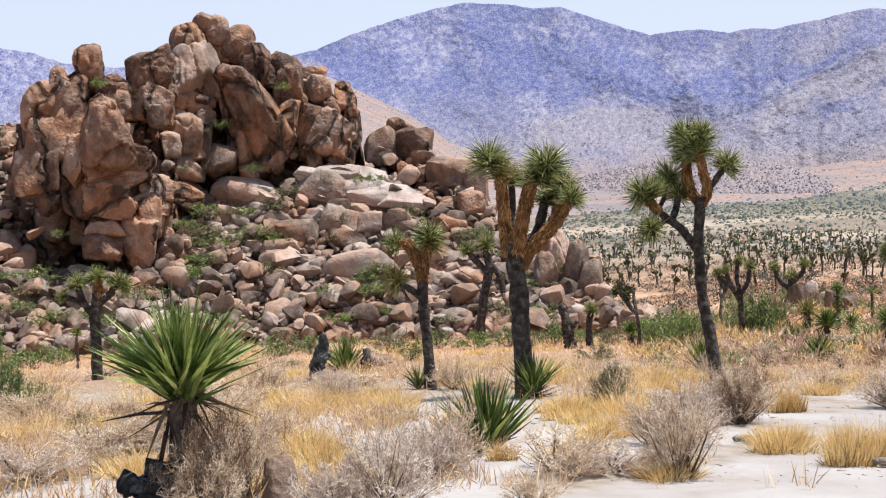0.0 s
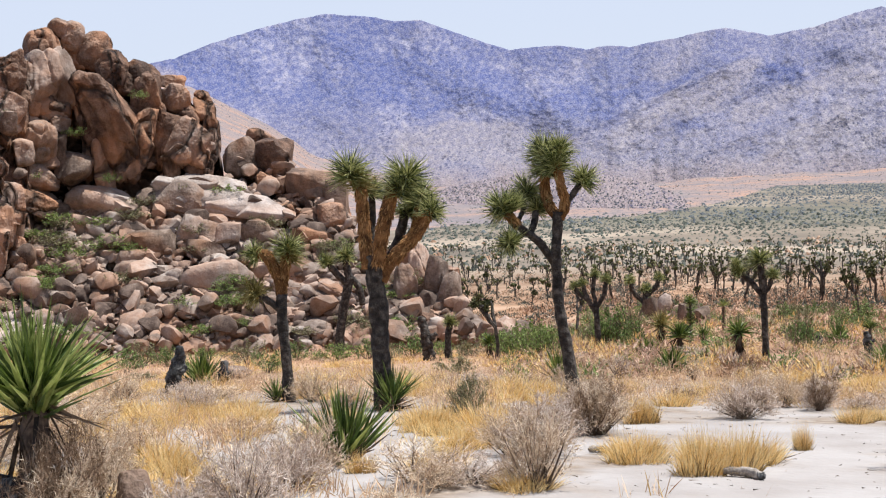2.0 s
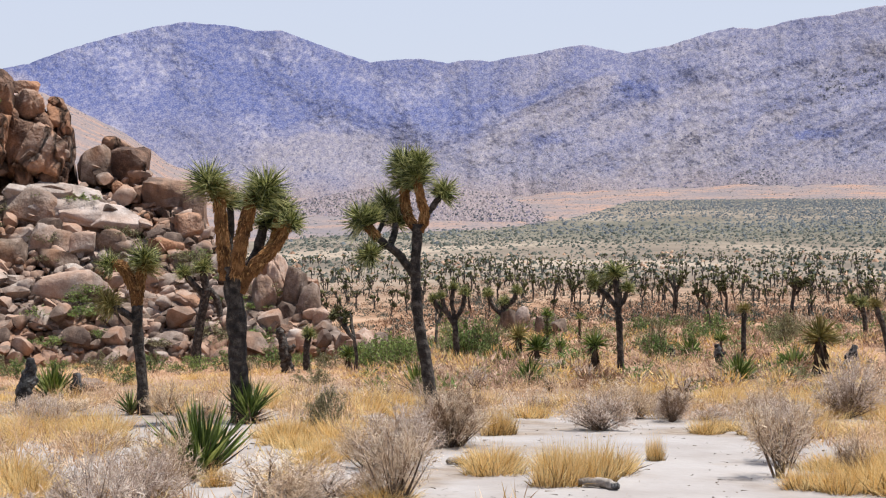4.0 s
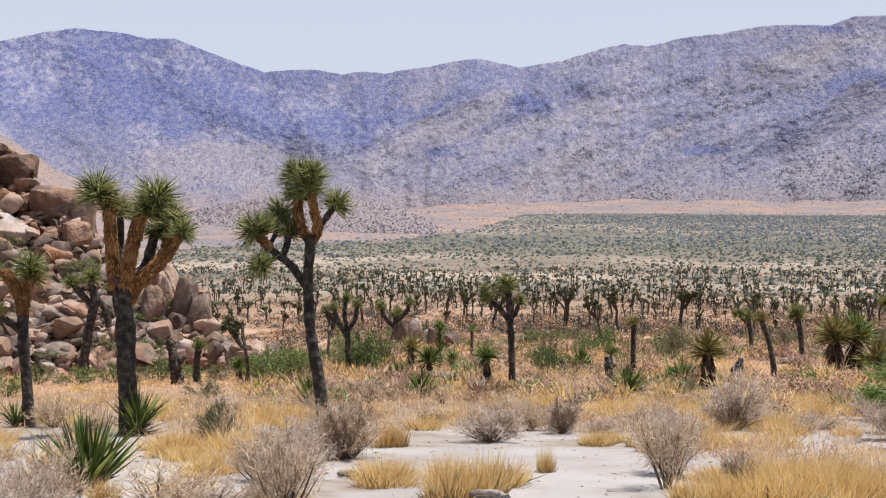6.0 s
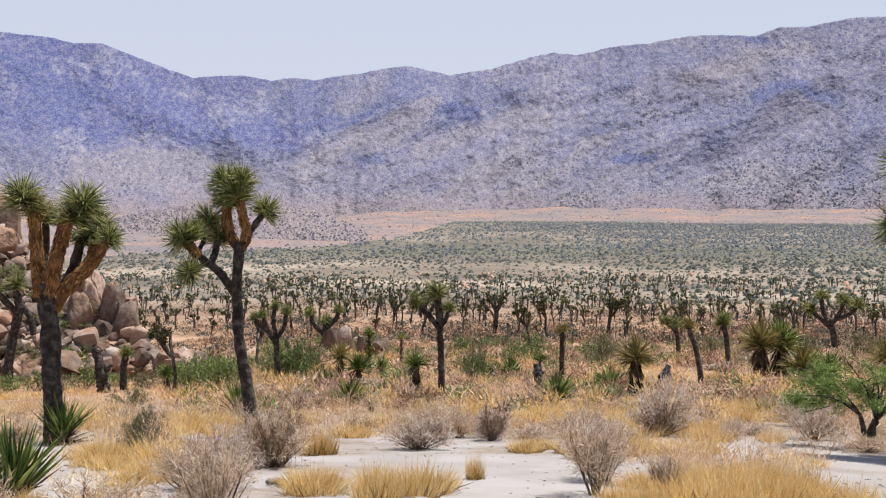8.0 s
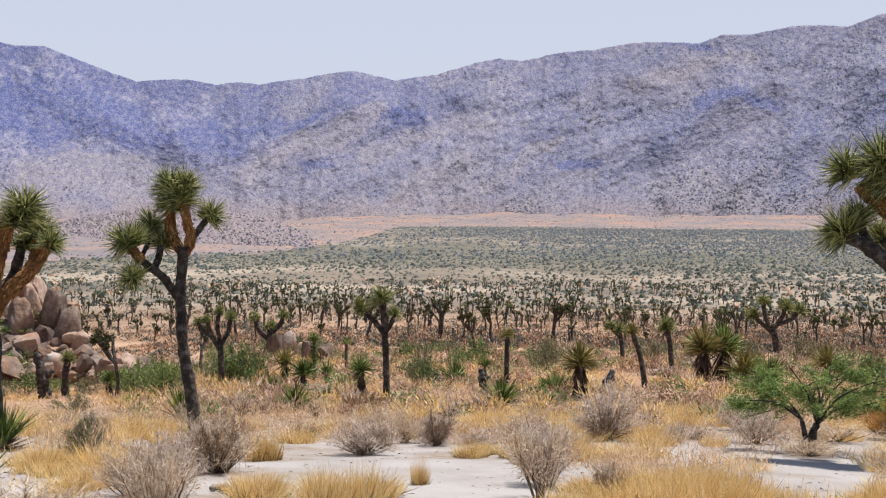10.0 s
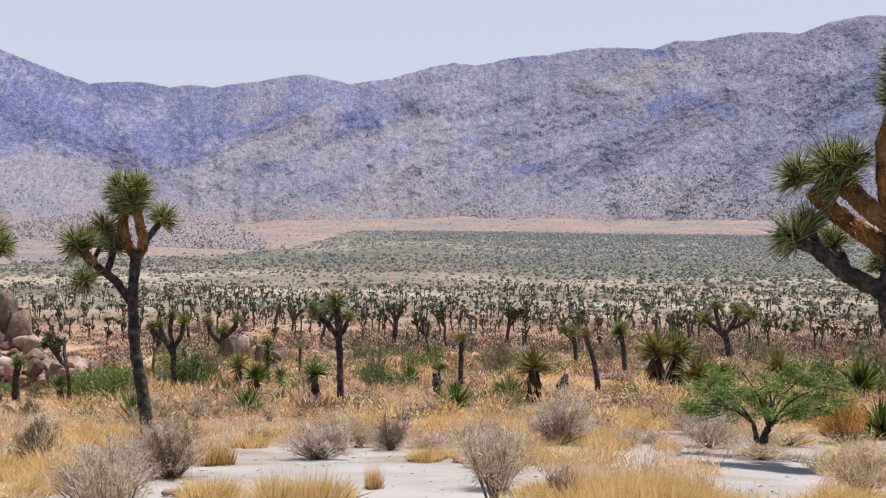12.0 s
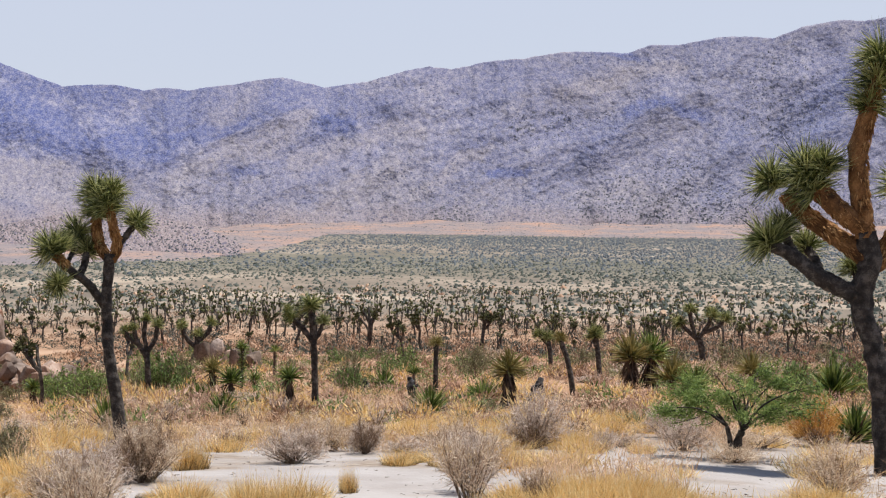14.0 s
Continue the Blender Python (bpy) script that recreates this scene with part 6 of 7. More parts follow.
for i in range(1300):
    az = rng.uniform(-27, 34)
    d = math.exp(rng.uniform(math.log(9.8), math.log(60)))
    x, y = polar(az, d)
    if d < 21 and bare(x, y) > (0.32 if d > 12.5 else 0.02):
        continue
    if (22 < d < 45 and rng.random() < 0.55) or trodden(az, d) or (17.5 < az < 25.5 and d < 14.5):
        continue
    if noise.noise(Vector((x * 0.45, y * 0.45, 21.0))) + rng.normal(0, 0.12) > 0.1 and n_grass < 230:
        n_grass += 1
        grass(az, d, rng.uniform(0.35, 0.8), rng.uniform(0.2, 0.36) * (0.75 if d > 20 else 1.0), i)
    elif n_bush < 120:
        n_bush += 1
        kind = ("dry", "grey", "thin", "olive", "brown")[int(rng.choice(5, p=[0.34, 0.36, 0.08, 0.1, 0.12]))]
        s = rng.uniform(0.35, 0.8)
        bush(kind, az, d, s * 1.55, s * rng.uniform(0.6, 0.95) * (0.62 if d < 19 else 0.42), i)

k = 62000
az = np.radians(rng.uniform(-27, 34, k))
d = np.exp(rng.uniform(math.log(9.3), math.log(75), k))
pts = []
for i in range(k):
    x, y = d[i] * math.sin(az[i]), d[i] * math.cos(az[i])
    open_sand = bare(x, y) + 0.35 * noise.noise(Vector((x * 1.7, y * 1.7, 9.0)))
    if open_sand > (-0.12 if d[i] < 12 else 0.08 if d[i] < 17 else 0.3) or (trodden(math.degrees(az[i]), d[i]) and i % 4):
        continue
    pts.append((x, y, ground_z(x, y) - 0.01))
pts = np.array(pts)
k = len(pts)
straw, brush = Soup(), Soup()
size = rng.uniform(0.06, 0.24, k) * np.where(np.linalg.norm(pts[:, :2], axis=1) > 17, 0.5, 1.0)
humps = []
while len(humps) < 1050:
    a, q = radians(rng.uniform(-27, 34)), math.exp(rng.uniform(math.log(11), math.log(70)))
    x, y = q * math.sin(a), q * math.cos(a)
    if (q < 21 and bare(x, y) > (0.05 if q < 12 else 0.25 if q < 17 else 0.6)) or noise.noise(Vector((x * 0.9, y * 0.7, 5.0))) < 0.02 or trodden(math.degrees(a), q):
        continue
    n = 110 if q < 24 else 55
    r = rng.uniform(0.14, 0.42)
    g = noise.noise(Vector((x * 0.45, y * 0.45, 21.0))) + rng.normal(0, 0.15) > 0.1
    low, stray, length = (0.35, 0.0, 0.75) if g else (0.75, 0.75, 0.36)
    if not g:
        r, n = r * 1.3, int(n * 1.4)
    w = ways_about((0, 0, 1), 0, 85, n, rng)
    humps.append((np.array([x, y, ground_z(x, y)]) + w * np.array([r, r, r * low]) * rng.uniform(0.25, 1.0, (n, 1)), unit(w + [0, 0, 0.5] + rng.normal(0, stray + 0.05, (n, 3))), r * rng.uniform(0.4, 1.0, n) * length, (0.003 + 0.00027 * q) * rng.uniform(0.6, 1.4, n), g))
for b, w, n, t, g in humps:
    (straw if g else brush).add(*slivers(b, w, n, t, rng))
gold = np.array([noise.noise(Vector((x * 0.45, y * 0.45, 21.0))) for x, y, z in pts]) + rng.normal(0, 0.12, k) > 0.12
for pile, pick in ((straw, gold), (brush, ~gold)):
    n = int(pick.sum())
    pile.add(*blades(pts[pick], unit(rng.normal(0, 0.4, (n, 3)) + [0, 0, 1]), size[pick], 0.03 * size[pick] + 0.00025 * np.linalg.norm(pts[pick, :2], axis=1), 0.1, rng))
litter = Soup()
n = 1500
a, q = np.radians(rng.uniform(-27, 34, n)), rng.uniform(9.5, 20, n)
at = np.array([(x, y, ground_z(x, y) + 0.006) for x, y in zip(q * np.sin(a), q * np.cos(a))])
lie = rng.normal(size=(n, 3)) * [1, 1, 0.12]
litter.add(*slivers(at, unit(lie), rng.uniform(0.02, 0.08, n), rng.uniform(0.004, 0.012, n), rng))
tagged(litter.make("twig_litter", STEM), "dark broken twigs lying on the sand", "twigs", kind="stuff")
tagged(brush.make("dry_brush", BRUSH), "thin bleached beige brush between the bushes", "brush", kind="stuff")
tagged(straw.make("dry_grass", STRAW), "thin golden dry grass between the bushes", "grass", kind="stuff")



def mesquite(az, d, w, h, seed):
    """A spreading shrub of fine leaves in loose sprays on a short forked trunk."""
    thing = tagged(new("mesquite_shrub"), "green feathery mesquite shrub with forked dark trunk", "shrub")
    thing.matrix_basis = spot(az, d)
    wood, crown = Soup(), Soup()
    rg = np.random.default_rng(seed)
    fork = np.array([0.05, 0.0, 0.3 * h])
    wood.add(*tube([(-0.03, 0, -0.06), (-0.02, 0.01, 0.12 * h), fork], [0.062, 0.05, 0.042], 9, 0.2, seed))
    wood.add(*tube([(-0.04, -0.02, -0.06), (-0.07, -0.02, 0.14 * h), (-0.12, 0.02, 0.34 * h)], [0.04, 0.032, 0.024], 8, 0.2, seed + 40))
    for i in range(9):
        a = radians(-76 + 19 * i)
        knee = np.array([-0.12, 0.02, 0.34 * h]) if i < 3 else fork
        tip = np.array([math.sin(a) * w * 0.48, rg.normal(0, 0.2) * w, h * (0.5 + 0.42 * math.cos(a) + rg.normal(0, 0.05))])
        mid = knee + (tip - knee) * 0.45 + np.array([0, 0, 0.05 * h]) + rg.normal(0, 0.04, 3)
        wood.add(*tube([knee, mid, tip], [0.02, 0.011, 0.004], 6, 0.12, seed + i))
        for j in range(13):
            start = knee + (tip - knee) * rg.uniform(0.18, 1.0)
            end = start + unit(np.array([[math.sin(a) + rg.normal(0, 0.7), rg.normal(0, 0.8), rg.uniform(-0.35, 0.6)]]))[0] * w * rg.uniform(0.08, 0.2)
            wood.add(*tube([start, (start + end) / 2 + rg.normal(0, 0.01, 3), end], [0.006, 0.004, 0.0025], 4, 0.1, j, 2))
            k = int(rg.integers(40, 170))
            t = rg.uniform(0.05, 1.15, k)[:, None]
            c = start + (end - start) * t + rg.normal(0, 0.032, (k, 3))
            crown.add(*slivers(c, unit(rg.normal(size=(k, 3)) + [0, 0, 0.3]), rg.uniform(0.03, 0.07, k), rg.uniform(0.009, 0.016, k), rg))
    wood.make("trunk", BARK, thing, smooth=True)
    crown.make("foliage", MESQUITE, thing)
    return thing


def stump(az, d, h, r, lean, mat, label, seed):
    """A burnt, twisted trunk remnant with a broken top and a side stub."""
    rg = np.random.default_rng(900 + seed)
    s = Soup()
    mid = np.array([lean * 0.35 + rg.normal(0, 0.15) * r, rg.normal(0, 0.2) * r, h * 0.45])
    top = np.array([lean, rg.normal(0, 0.2) * r, h])
    s.add(*tube([(0, 0, -0.08), mid * 0.5, mid, (mid + top) / 2 + rg.normal(0, 0.18, 3) * r, top], [r * 1.1, r * 0.85, r * 0.95, r * 0.7, r * 0.42], 11, 0.2, seed))
    side = mid + np.array([rg.choice([-1, 1]) * r * 1.5, rg.normal(0, 0.5) * r, h * 0.18])
    s.add(*tube([mid, (mid + side) / 2 - [0, 0, 0.1 * r], side], [r * 0.6, r * 0.5, r * 0.32], 8, 0.22, seed + 5))
    ob = tagged(s.make("stump", mat, smooth=True), label, "tree stump")
    ob.matrix_basis = spot(az, d)
    return ob


def fallen(az, d, length, r, turn, label, seed):
    """A bleached log on its side, a solid dark cap painting its hollow end's shade."""
    log = tagged(new("fallen_log"), label, "log")
    log.matrix_basis = spot(az, d, turn)
    V, F = tube([(-length / 2, 0, r), (-length / 5, 0.02, r * 1.1), (length / 5, 0.03, r * 1.15), (length / 2, -0.02, r)], [r * 0.6, r * 0.9, r, r * 0.85], 10, 0.16, seed)
    tri_object("trunk", V, F, DEADWOOD, log, smooth=True)
    # dark cap stands in for the shade inside the hollow
    V, F = tube([(length / 2 - 0.02, -0.02, r), (length / 2 + 0.02, -0.022, r), (length / 2 + 0.035, -0.024, r)], [r * 0.8, r * 0.72, r * 0.3], 9, 0.2, seed + 1)
    tri_object("hollow_shade_cap", V, F, CHAR, log, smooth=True, label="dark cap painting the shade of a hollow end")
    return log


def lone_stone(az, d, w, h, seed, mat, label):
    v, f = stone(3, seed, 0.3, 13, 0.1, worn=0.0006)
    ob = tagged(tri_object("boulder", v * [w / 2, w / 2, h / 2], f, mat, smooth=True, sharp=38), label, "boulder", "scattered boulders")
    ob.matrix_basis = spot(az, d, seed * 37 % 90, 1.0, h * 0.3)
    return ob


mesquite(26.57, 17.18, 1.72, 1.14, 5)
bush("green", 3.98, 32.0, 0.9, 0.62, 78)
bush("lush", 3.55, 34.8, 1.2, 0.95, 79)
bush("olive", 4.76, 39.0, 1.0, 0.85, 80)
bush("lush", 11.3, 32.4, 0.75, 0.6, 81)
bush("brown", 11.6, 33.0, 0.5, 0.62, 82)
bush("green", 12.6, 33.4, 0.8, 0.72, 83)
bush("lush", -0.2, 37.5, 1.5, 0.85, 75)
bush("lush", 0.7, 36.5, 1.7, 0.95, 76)
bush("lush", 1.5, 38.0, 1.4, 0.75, 77)
bush("orange", 29.49, 19.714, 0.88, 0.76, 1)
# brown bush added at the rusty bush's foot as its dark base
bush("brown", 29.65, 19.45, 0.6, 0.3, 3)
bush("orange", 28.899, 21.123, 0.412, 0.329, 2)
stump(-13.277, 19.932, 0.72, 0.115, 0.12, CHAR, "black charred joshua tree stump in dry grass", 1)
stump(-11.366, 22.054, 0.44, 0.1, 0.05, CHAR, "black charred joshua tree stump in dry grass", 2)
stump(-19.5, 9.213, 0.32, 0.17, 0.03, CHAR, "charred stump beside a tall yucca", 3)
stump(-3.113, 35.178, 1.1, 0.16, -0.25, BARK, "bare leaning joshua trunk before the rocks", 7)
lone_stone(-14.938, 9.406, 0.26, 0.36, 24, VARNISH_AND_SHADE, "dark varnished stone in dry grass")
lone_stone(-10.794, 26.415, 0.6, 0.3, 22, GRANITE, "rounded tan boulder in dry grass")
for i, (az, d, w, h) in enumerate([(5.66, 58.8, 0.66, 1.2), (6.14, 57.9, 0.6, 1.35), (6.52, 55.4, 0.5, 0.85), (6.86, 52.0, 0.5, 0.95), (7.6, 50.0, 0.75, 0.85), (7.2, 59.6, 0.7, 1.1), (5.3, 59.0, 0.42, 0.55), (6.3, 56.2, 0.36, 0.42), (7.95, 58.0, 0.4, 0.34), (6.9, 56.2, 0.34, 0.4), (3.2, 41.6, 0.55, 0.3), (2.72, 43.6, 0.4, 0.3), (1.2, 52.0, 0.9, 0.6), (2.2, 53.0, 0.8, 0.5)]):
    lone_stone(az, d, w, h, 140 + i, GRANITE, "weathered angular granite boulder among joshua trees")
fallen(9.058, 10.51, 0.3, 0.035, -25, "weathered grey log on sand", 1)
fallen(3.401, 11.96, 0.12, 0.03, 10, "short dark log end on sand", 2)
fallen(-16.181, 17.623, 0.7, 0.03, -30, "grey fallen branch in dry brush", 3)
rng = np.random.default_rng(31)
for i in range(64):
    az = rng.uniform(-27, -3)
    top = float(np.interp(az, HEAP[:, 0], HEAP[:, 1])) - 0.015
    p, d = heap_point(az, FOOT + (min(top, cliff_foot(az)) - FOOT) * rng.uniform(0.05, 0.98))
    b = bush("lush" if i % 3 else "olive", 0, 30, 1, 1, i)
    s = rng.uniform(0.55, 1.25)
    b.matrix_basis = Matrix.Translation(p + Vector((0, -1.15, 0.25))) @ pose(0, 0, 0, 0, 0, 50 * i) @ Matrix.Diagonal((s * 1.15, s * 1.15, s * 0.7, 1))
    b["label"] = "small green shrub growing between boulders"
for i, (az, d, w, h) in enumerate([(-25.6, 33, 1.3, 0.8), (-23.2, 39, 1.2, 0.7), (-20.6, 44, 1.0, 0.6), (-18.9, 41, 1.2, 0.6), (-16.9, 37, 1.1, 0.6), (-14.3, 40, 1.4, 0.75), (-13.4, 37, 1.1, 0.6), (-11.9, 42, 1.0, 0.55), (-10.3, 36, 1.3, 0.7), (-8.4, 40, 1.1, 0.6), (-6.9, 38, 1.2, 0.65), (-5.0, 37, 1.0, 0.55), (-3.9, 40, 1.3, 0.75), (-2.7, 42, 1.1, 0.6), (-1.5, 39, 1.2, 0.65)]):
    bush(("green", "lush", "olive")[i % 3], az, d, w, h, 160 + i)
for i, (az, r, w) in enumerate([(-20.6, 0.066, 0.8), (-13.8, 0.0625, 0.7), (-16.2, 0.038, 0.9), (-17.7, 0.0095, 0.8), (-15.0, 0.008, 0.8), (-22.2, -0.03, 0.7), (-12.3, 0.002, 0.6), (-18.6, 0.05, 0.6)]):
    p, d = heap_point(az, r)
    b = bush("lush", 0, 30, 1, 1, i)
    b.matrix_basis = Matrix.Translation(p + Vector((0, -2.1, -0.1))) @ pose(0, 0, 0, 0, 0, 70 * i) @ Matrix.Diagonal((w * 0.8, w * 0.8, w * 0.75, 1))
    b["label"] = "small green shrub rooted in a cliff cleft"
stump(18.62, 29.301, 0.48, 0.103, 0.146, CHAR, "grey charred curled trunk remains beside a yucca", 4)
stump(13.861, 29.193, 0.456, 0.091, -0.073, CHAR, "grey charred trunk on the slope", 5)
stump(11.958, 31.41, 0.343, 0.086, 0, CHAR, "grey charred trunk on the slope", 6)

bush("lush", 0.872, 32.467, 1.266, 0.912, 70)
bush("lush", 0.089, 36.253, 1.131, 0.777, 71)
bush("lush", 1.724, 30.165, 0.824, 0.729, 72)
bush("green", 4.104, 31.939, 1.183, 1.059, 73)
bush("green", 4.886, 31.337, 0.733, 0.733, 74)
bush("grey", 1.165, 11.757, 0.917, 0.573, 75)
bush("brown", 3.253, 13.298, 0.726, 0.544, 76)
bush("dry", 3.619, 13.363, 0.73, 0.573, 77)
bush("dry", 0.003, 11.901, 0.696, 0.441, 78)
bush("grey", 9.095, 15.187, 0.888, 0.462, 79)
bush("brown", 9.206, 15.336, 0.718, 0.359, 80)
bush("brown", 11.943, 16.5, 0.483, 0.463, 81)
bush("grey", 12.032, 16.682, 0.553, 0.39, 82)
bush("grey", 24.44, 18.168, 0.815, 0.531, 83)
bush("brown", 18.855, 11.771, 0.321, 0.321, 84)
bush("dry", 26.576, 18.168, 0.638, 0.319, 85)
bush("olive", -1.675, 14.949, 0.554, 0.437, 86)
grass(4.93, 11.786, 0.597, 0.267, 30)
grass(5.025, 14.535, 0.385, 0.425, 31)
grass(7.784, 11.615, 0.589, 0.299, 32)
grass(9.558, 11.516, 0.629, 0.323, 33)
grass(0.275, 19.499, 0.912, 0.456, 34)
grass(22.394, 23.003, 0.628, 0.377, 35)
grass(-2.078, 12.24, 0.525, 0.239, 36)
grass(10.194, 19.618, 0.612, 0.367, 120)
grass(11.126, 21.358, 0.583, 0.35, 121)
grass(12.764, 18.503, 0.505, 0.303, 122)
grass(14.102, 20.054, 0.626, 0.352, 123)
grass(19.352, 19.787, 0.54, 0.347, 124)
grass(15.553, 21.841, 0.596, 0.341, 125)
grass(17.127, 18.776, 0.586, 0.329, 126)
grass(7.756, 18.937, 0.591, 0.369, 127)
grass(6.44, 17.136, 0.535, 0.347, 128)
grass(9.522, 21.812, 0.595, 0.34, 129)
grass(21.556, 23.65, 0.646, 0.369, 130)
grass(23.319, 21.067, 0.657, 0.345, 131)
grass(4.468, 19.547, 0.61, 0.343, 132)
grass(-1.268, 18.168, 0.638, 0.34, 133)
grass(1.465, 17.011, 0.597, 0.365, 134)
for i, (az, d, w, h) in enumerate([(19.7, 11.1, 0.7, 0.36), (20.9, 10.9, 0.75, 0.36), (21.7, 11.5, 0.7, 0.4), (22.6, 11.1, 0.75, 0.38), (23.4, 11.4, 0.7, 0.38), (24.5, 11.3, 0.6, 0.36), (21.2, 12.3, 0.7, 0.38), (22.9, 12.5, 0.65, 0.36), (20.0, 12.2, 0.6, 0.34), (18.3, 10.9, 0.5, 0.3), (17.2, 11.0, 0.5, 0.28)]):
    grass(az, d, w, h, 300 + i)
bush("grey", 8.632, 23.087, 0.558, 0.433, 135)
bush("dry", 10.691, 17.094, 0.633, 0.413, 136)
bush("grey", 13.647, 23.235, 0.562, 0.381, 137)
bush("dry", 15.787, 18.102, 0.6, 0.424, 138)
bush("grey", 21.397, 17.817, 0.486, 0.306, 139)
bush("brown", 3.824, 17.261, 0.606, 0.39, 140)
bush("dry", 2.354, 20.201, 0.591, 0.394, 141)
bush("dry", 7.197, 22.209, 0.52, 0.381, 142)
bush("grey", 12.42, 21.892, 0.529, 0.358, 143)
bush("brown", 17.788, 21.812, 0.51, 0.34, 144)


# ---- valley cover ----


def far_tree_shape(seed):
    """A joshua tree seen from far: forked limbs with tufted heads, one unit high."""
    rng = np.random.default_rng(seed)
    wood = Soup()
    tips = []

    def grow(p, way, length, r, level):
        q = p + way * length
        wood.add(*tube([p, (p + q) / 2 + rng.normal(0, 0.015, 3), q], [r, r * 0.9, r * 0.8], 5, 0.08, int(rng.integers(1e6)), 1))
        if level == 0 or (level < 2 and rng.random() < 0.25):
            tips.append((q, way))
            return
        for w in ways_about(way, 22, 55, int(rng.integers(2, 4)), rng):
            w = unit((w + [0, 0, 0.35])[None])[0]
            grow(q, w, length * rng.uniform(0.38, 0.6), r * 0.8, level - 1)

    lean = unit(np.array([[rng.normal(0, 0.12), rng.normal(0, 0.12), 1]]))[0]
    grow(np.array([0, 0, -0.02]), lean, rng.uniform(0.36, 0.55), 0.028, int(rng.integers(1, 4)))
    heads = []
    for q, w in tips:
        leaf = Soup()
        heads.append(leaf)
        k = 40
        ws = ways_about(w, 0, 115, k, rng)
        leaf.add(*blades(np.tile(q, (k, 1)) - w * rng.uniform(0, 0.08, (k, 1)), ws, rng.uniform(0.055, 0.09, k), 0.014, 0.02, rng))
    top = max(q[2] for q, w in tips) + 0.07
    for s in (wood, *heads):
        s.v = [v / top for v in s.v]
    return [("trunk", take(wood, "trunk_shape", BARK))] + [("leaf_head", take(s, "head_shape", LEAF_FAR)) for s in heads]


FAR = [far_tree_shape(800 + i) for i in range(15)]


def far_tree(az, d, h, seed):
    return clump(FAR[seed % 15], "joshua_tree", az, d, h, h, "small joshua tree with dark trunk and green tufted heads", "joshua tree", "joshua trees", seed)


far_tree(2.722, 37.335, 1.475, 7)
far_tree(-0.499, 31.909, 1.6, 10)
far_tree(29.665, 295.6, 4.0, 13)
far_tree(13.508, 64.571, 2.043, 14)
far_tree(17.197, 67.664, 1.568, 3)
far_tree(23.279, 74.801, 1.743, 4)


rng = np.random.default_rng(5)
placed = 0
while placed < 292:
    az = rng.uniform(-4, 34)
    d = math.exp(rng.uniform(math.log(95), math.log(330)))
    if d < 110 and az < 3:
        continue
    x, y = polar(az, d)
    if rng.random() > (d / 330) ** 0.9 or noise.noise(Vector((x * 0.03, y * 0.03, 2))) < rng.uniform(-0.5, 0.15):
        continue
    far_tree(az, d, rng.uniform(1.3, 2.8) * rng.uniform(0.8, 1.3), placed)
    placed += 1

wood, heads = Soup(), Soup()
tuft_ball, tuft_f = ICO[1]
for i in range(1900):
    az = rng.uniform(-6, 34)
    d = math.sqrt(rng.uniform(180 ** 2, 520 ** 2))
    x, y = polar(az, d)
    p = np.array([x, y, ground_z(x, y)])
    h = rng.uniform(1.2, 2.5) * rng.uniform(0.8, 1.3)
    if noise.noise(Vector((x * 0.012, y * 0.012, 4))) < rng.uniform(-0.5, 0.3):
        continue
    n = int(rng.integers(1, 5))
    wood.add(*stick(p - [0, 0, 0.2], p + [rng.normal(0, 0.2), 0, h * 0.6], 0.15))
    for j in range(n):
        o = np.array([rng.normal(0, 0.5), rng.normal(0, 0.5), h * rng.uniform(0.65, 1.0)])
        wood.add(*stick(p + [0, 0, h * 0.5], p + o, 0.11))
        heads.add(tuft_ball * rng.uniform(0.15, 0.34, 3) * (1 + 0.25 * rng.normal(size=(len(tuft_ball), 1))) + p + o, tuft_f)
far_wood = tagged(new("joshua_woodland"), "distant joshua trees across the valley floor", "woodland", kind="stuff")
tagged(wood.make("trunks", BARK, far_wood), kind="stuff")
tagged(heads.make("leaf_heads", LEAF_FAR, far_wood), kind="stuff")



def within(x, lo, hi, soft):
    """One between two bounds, fading to nothing outside them."""
    return max(0.0, min(1.0, (x - lo) / soft + 0.5, (hi - x) / soft + 0.5))


OCTA = np.array([(1, 0, -0.2), (-1, 0, -0.2), (0, 1, -0.2), (0, -1, -0.2), (0.3, 0.1, 0.9), (-0.35, -0.1, 0.8)], float)
OCTA_F = np.array([(0, 4, 3), (3, 4, 5), (3, 5, 1), (5, 4, 2), (0, 2, 4)])
scrub, hazy, dry_scrub, shrubs, greens = Soup(), Soup(), Soup(), Soup(), Soup()
made = 0
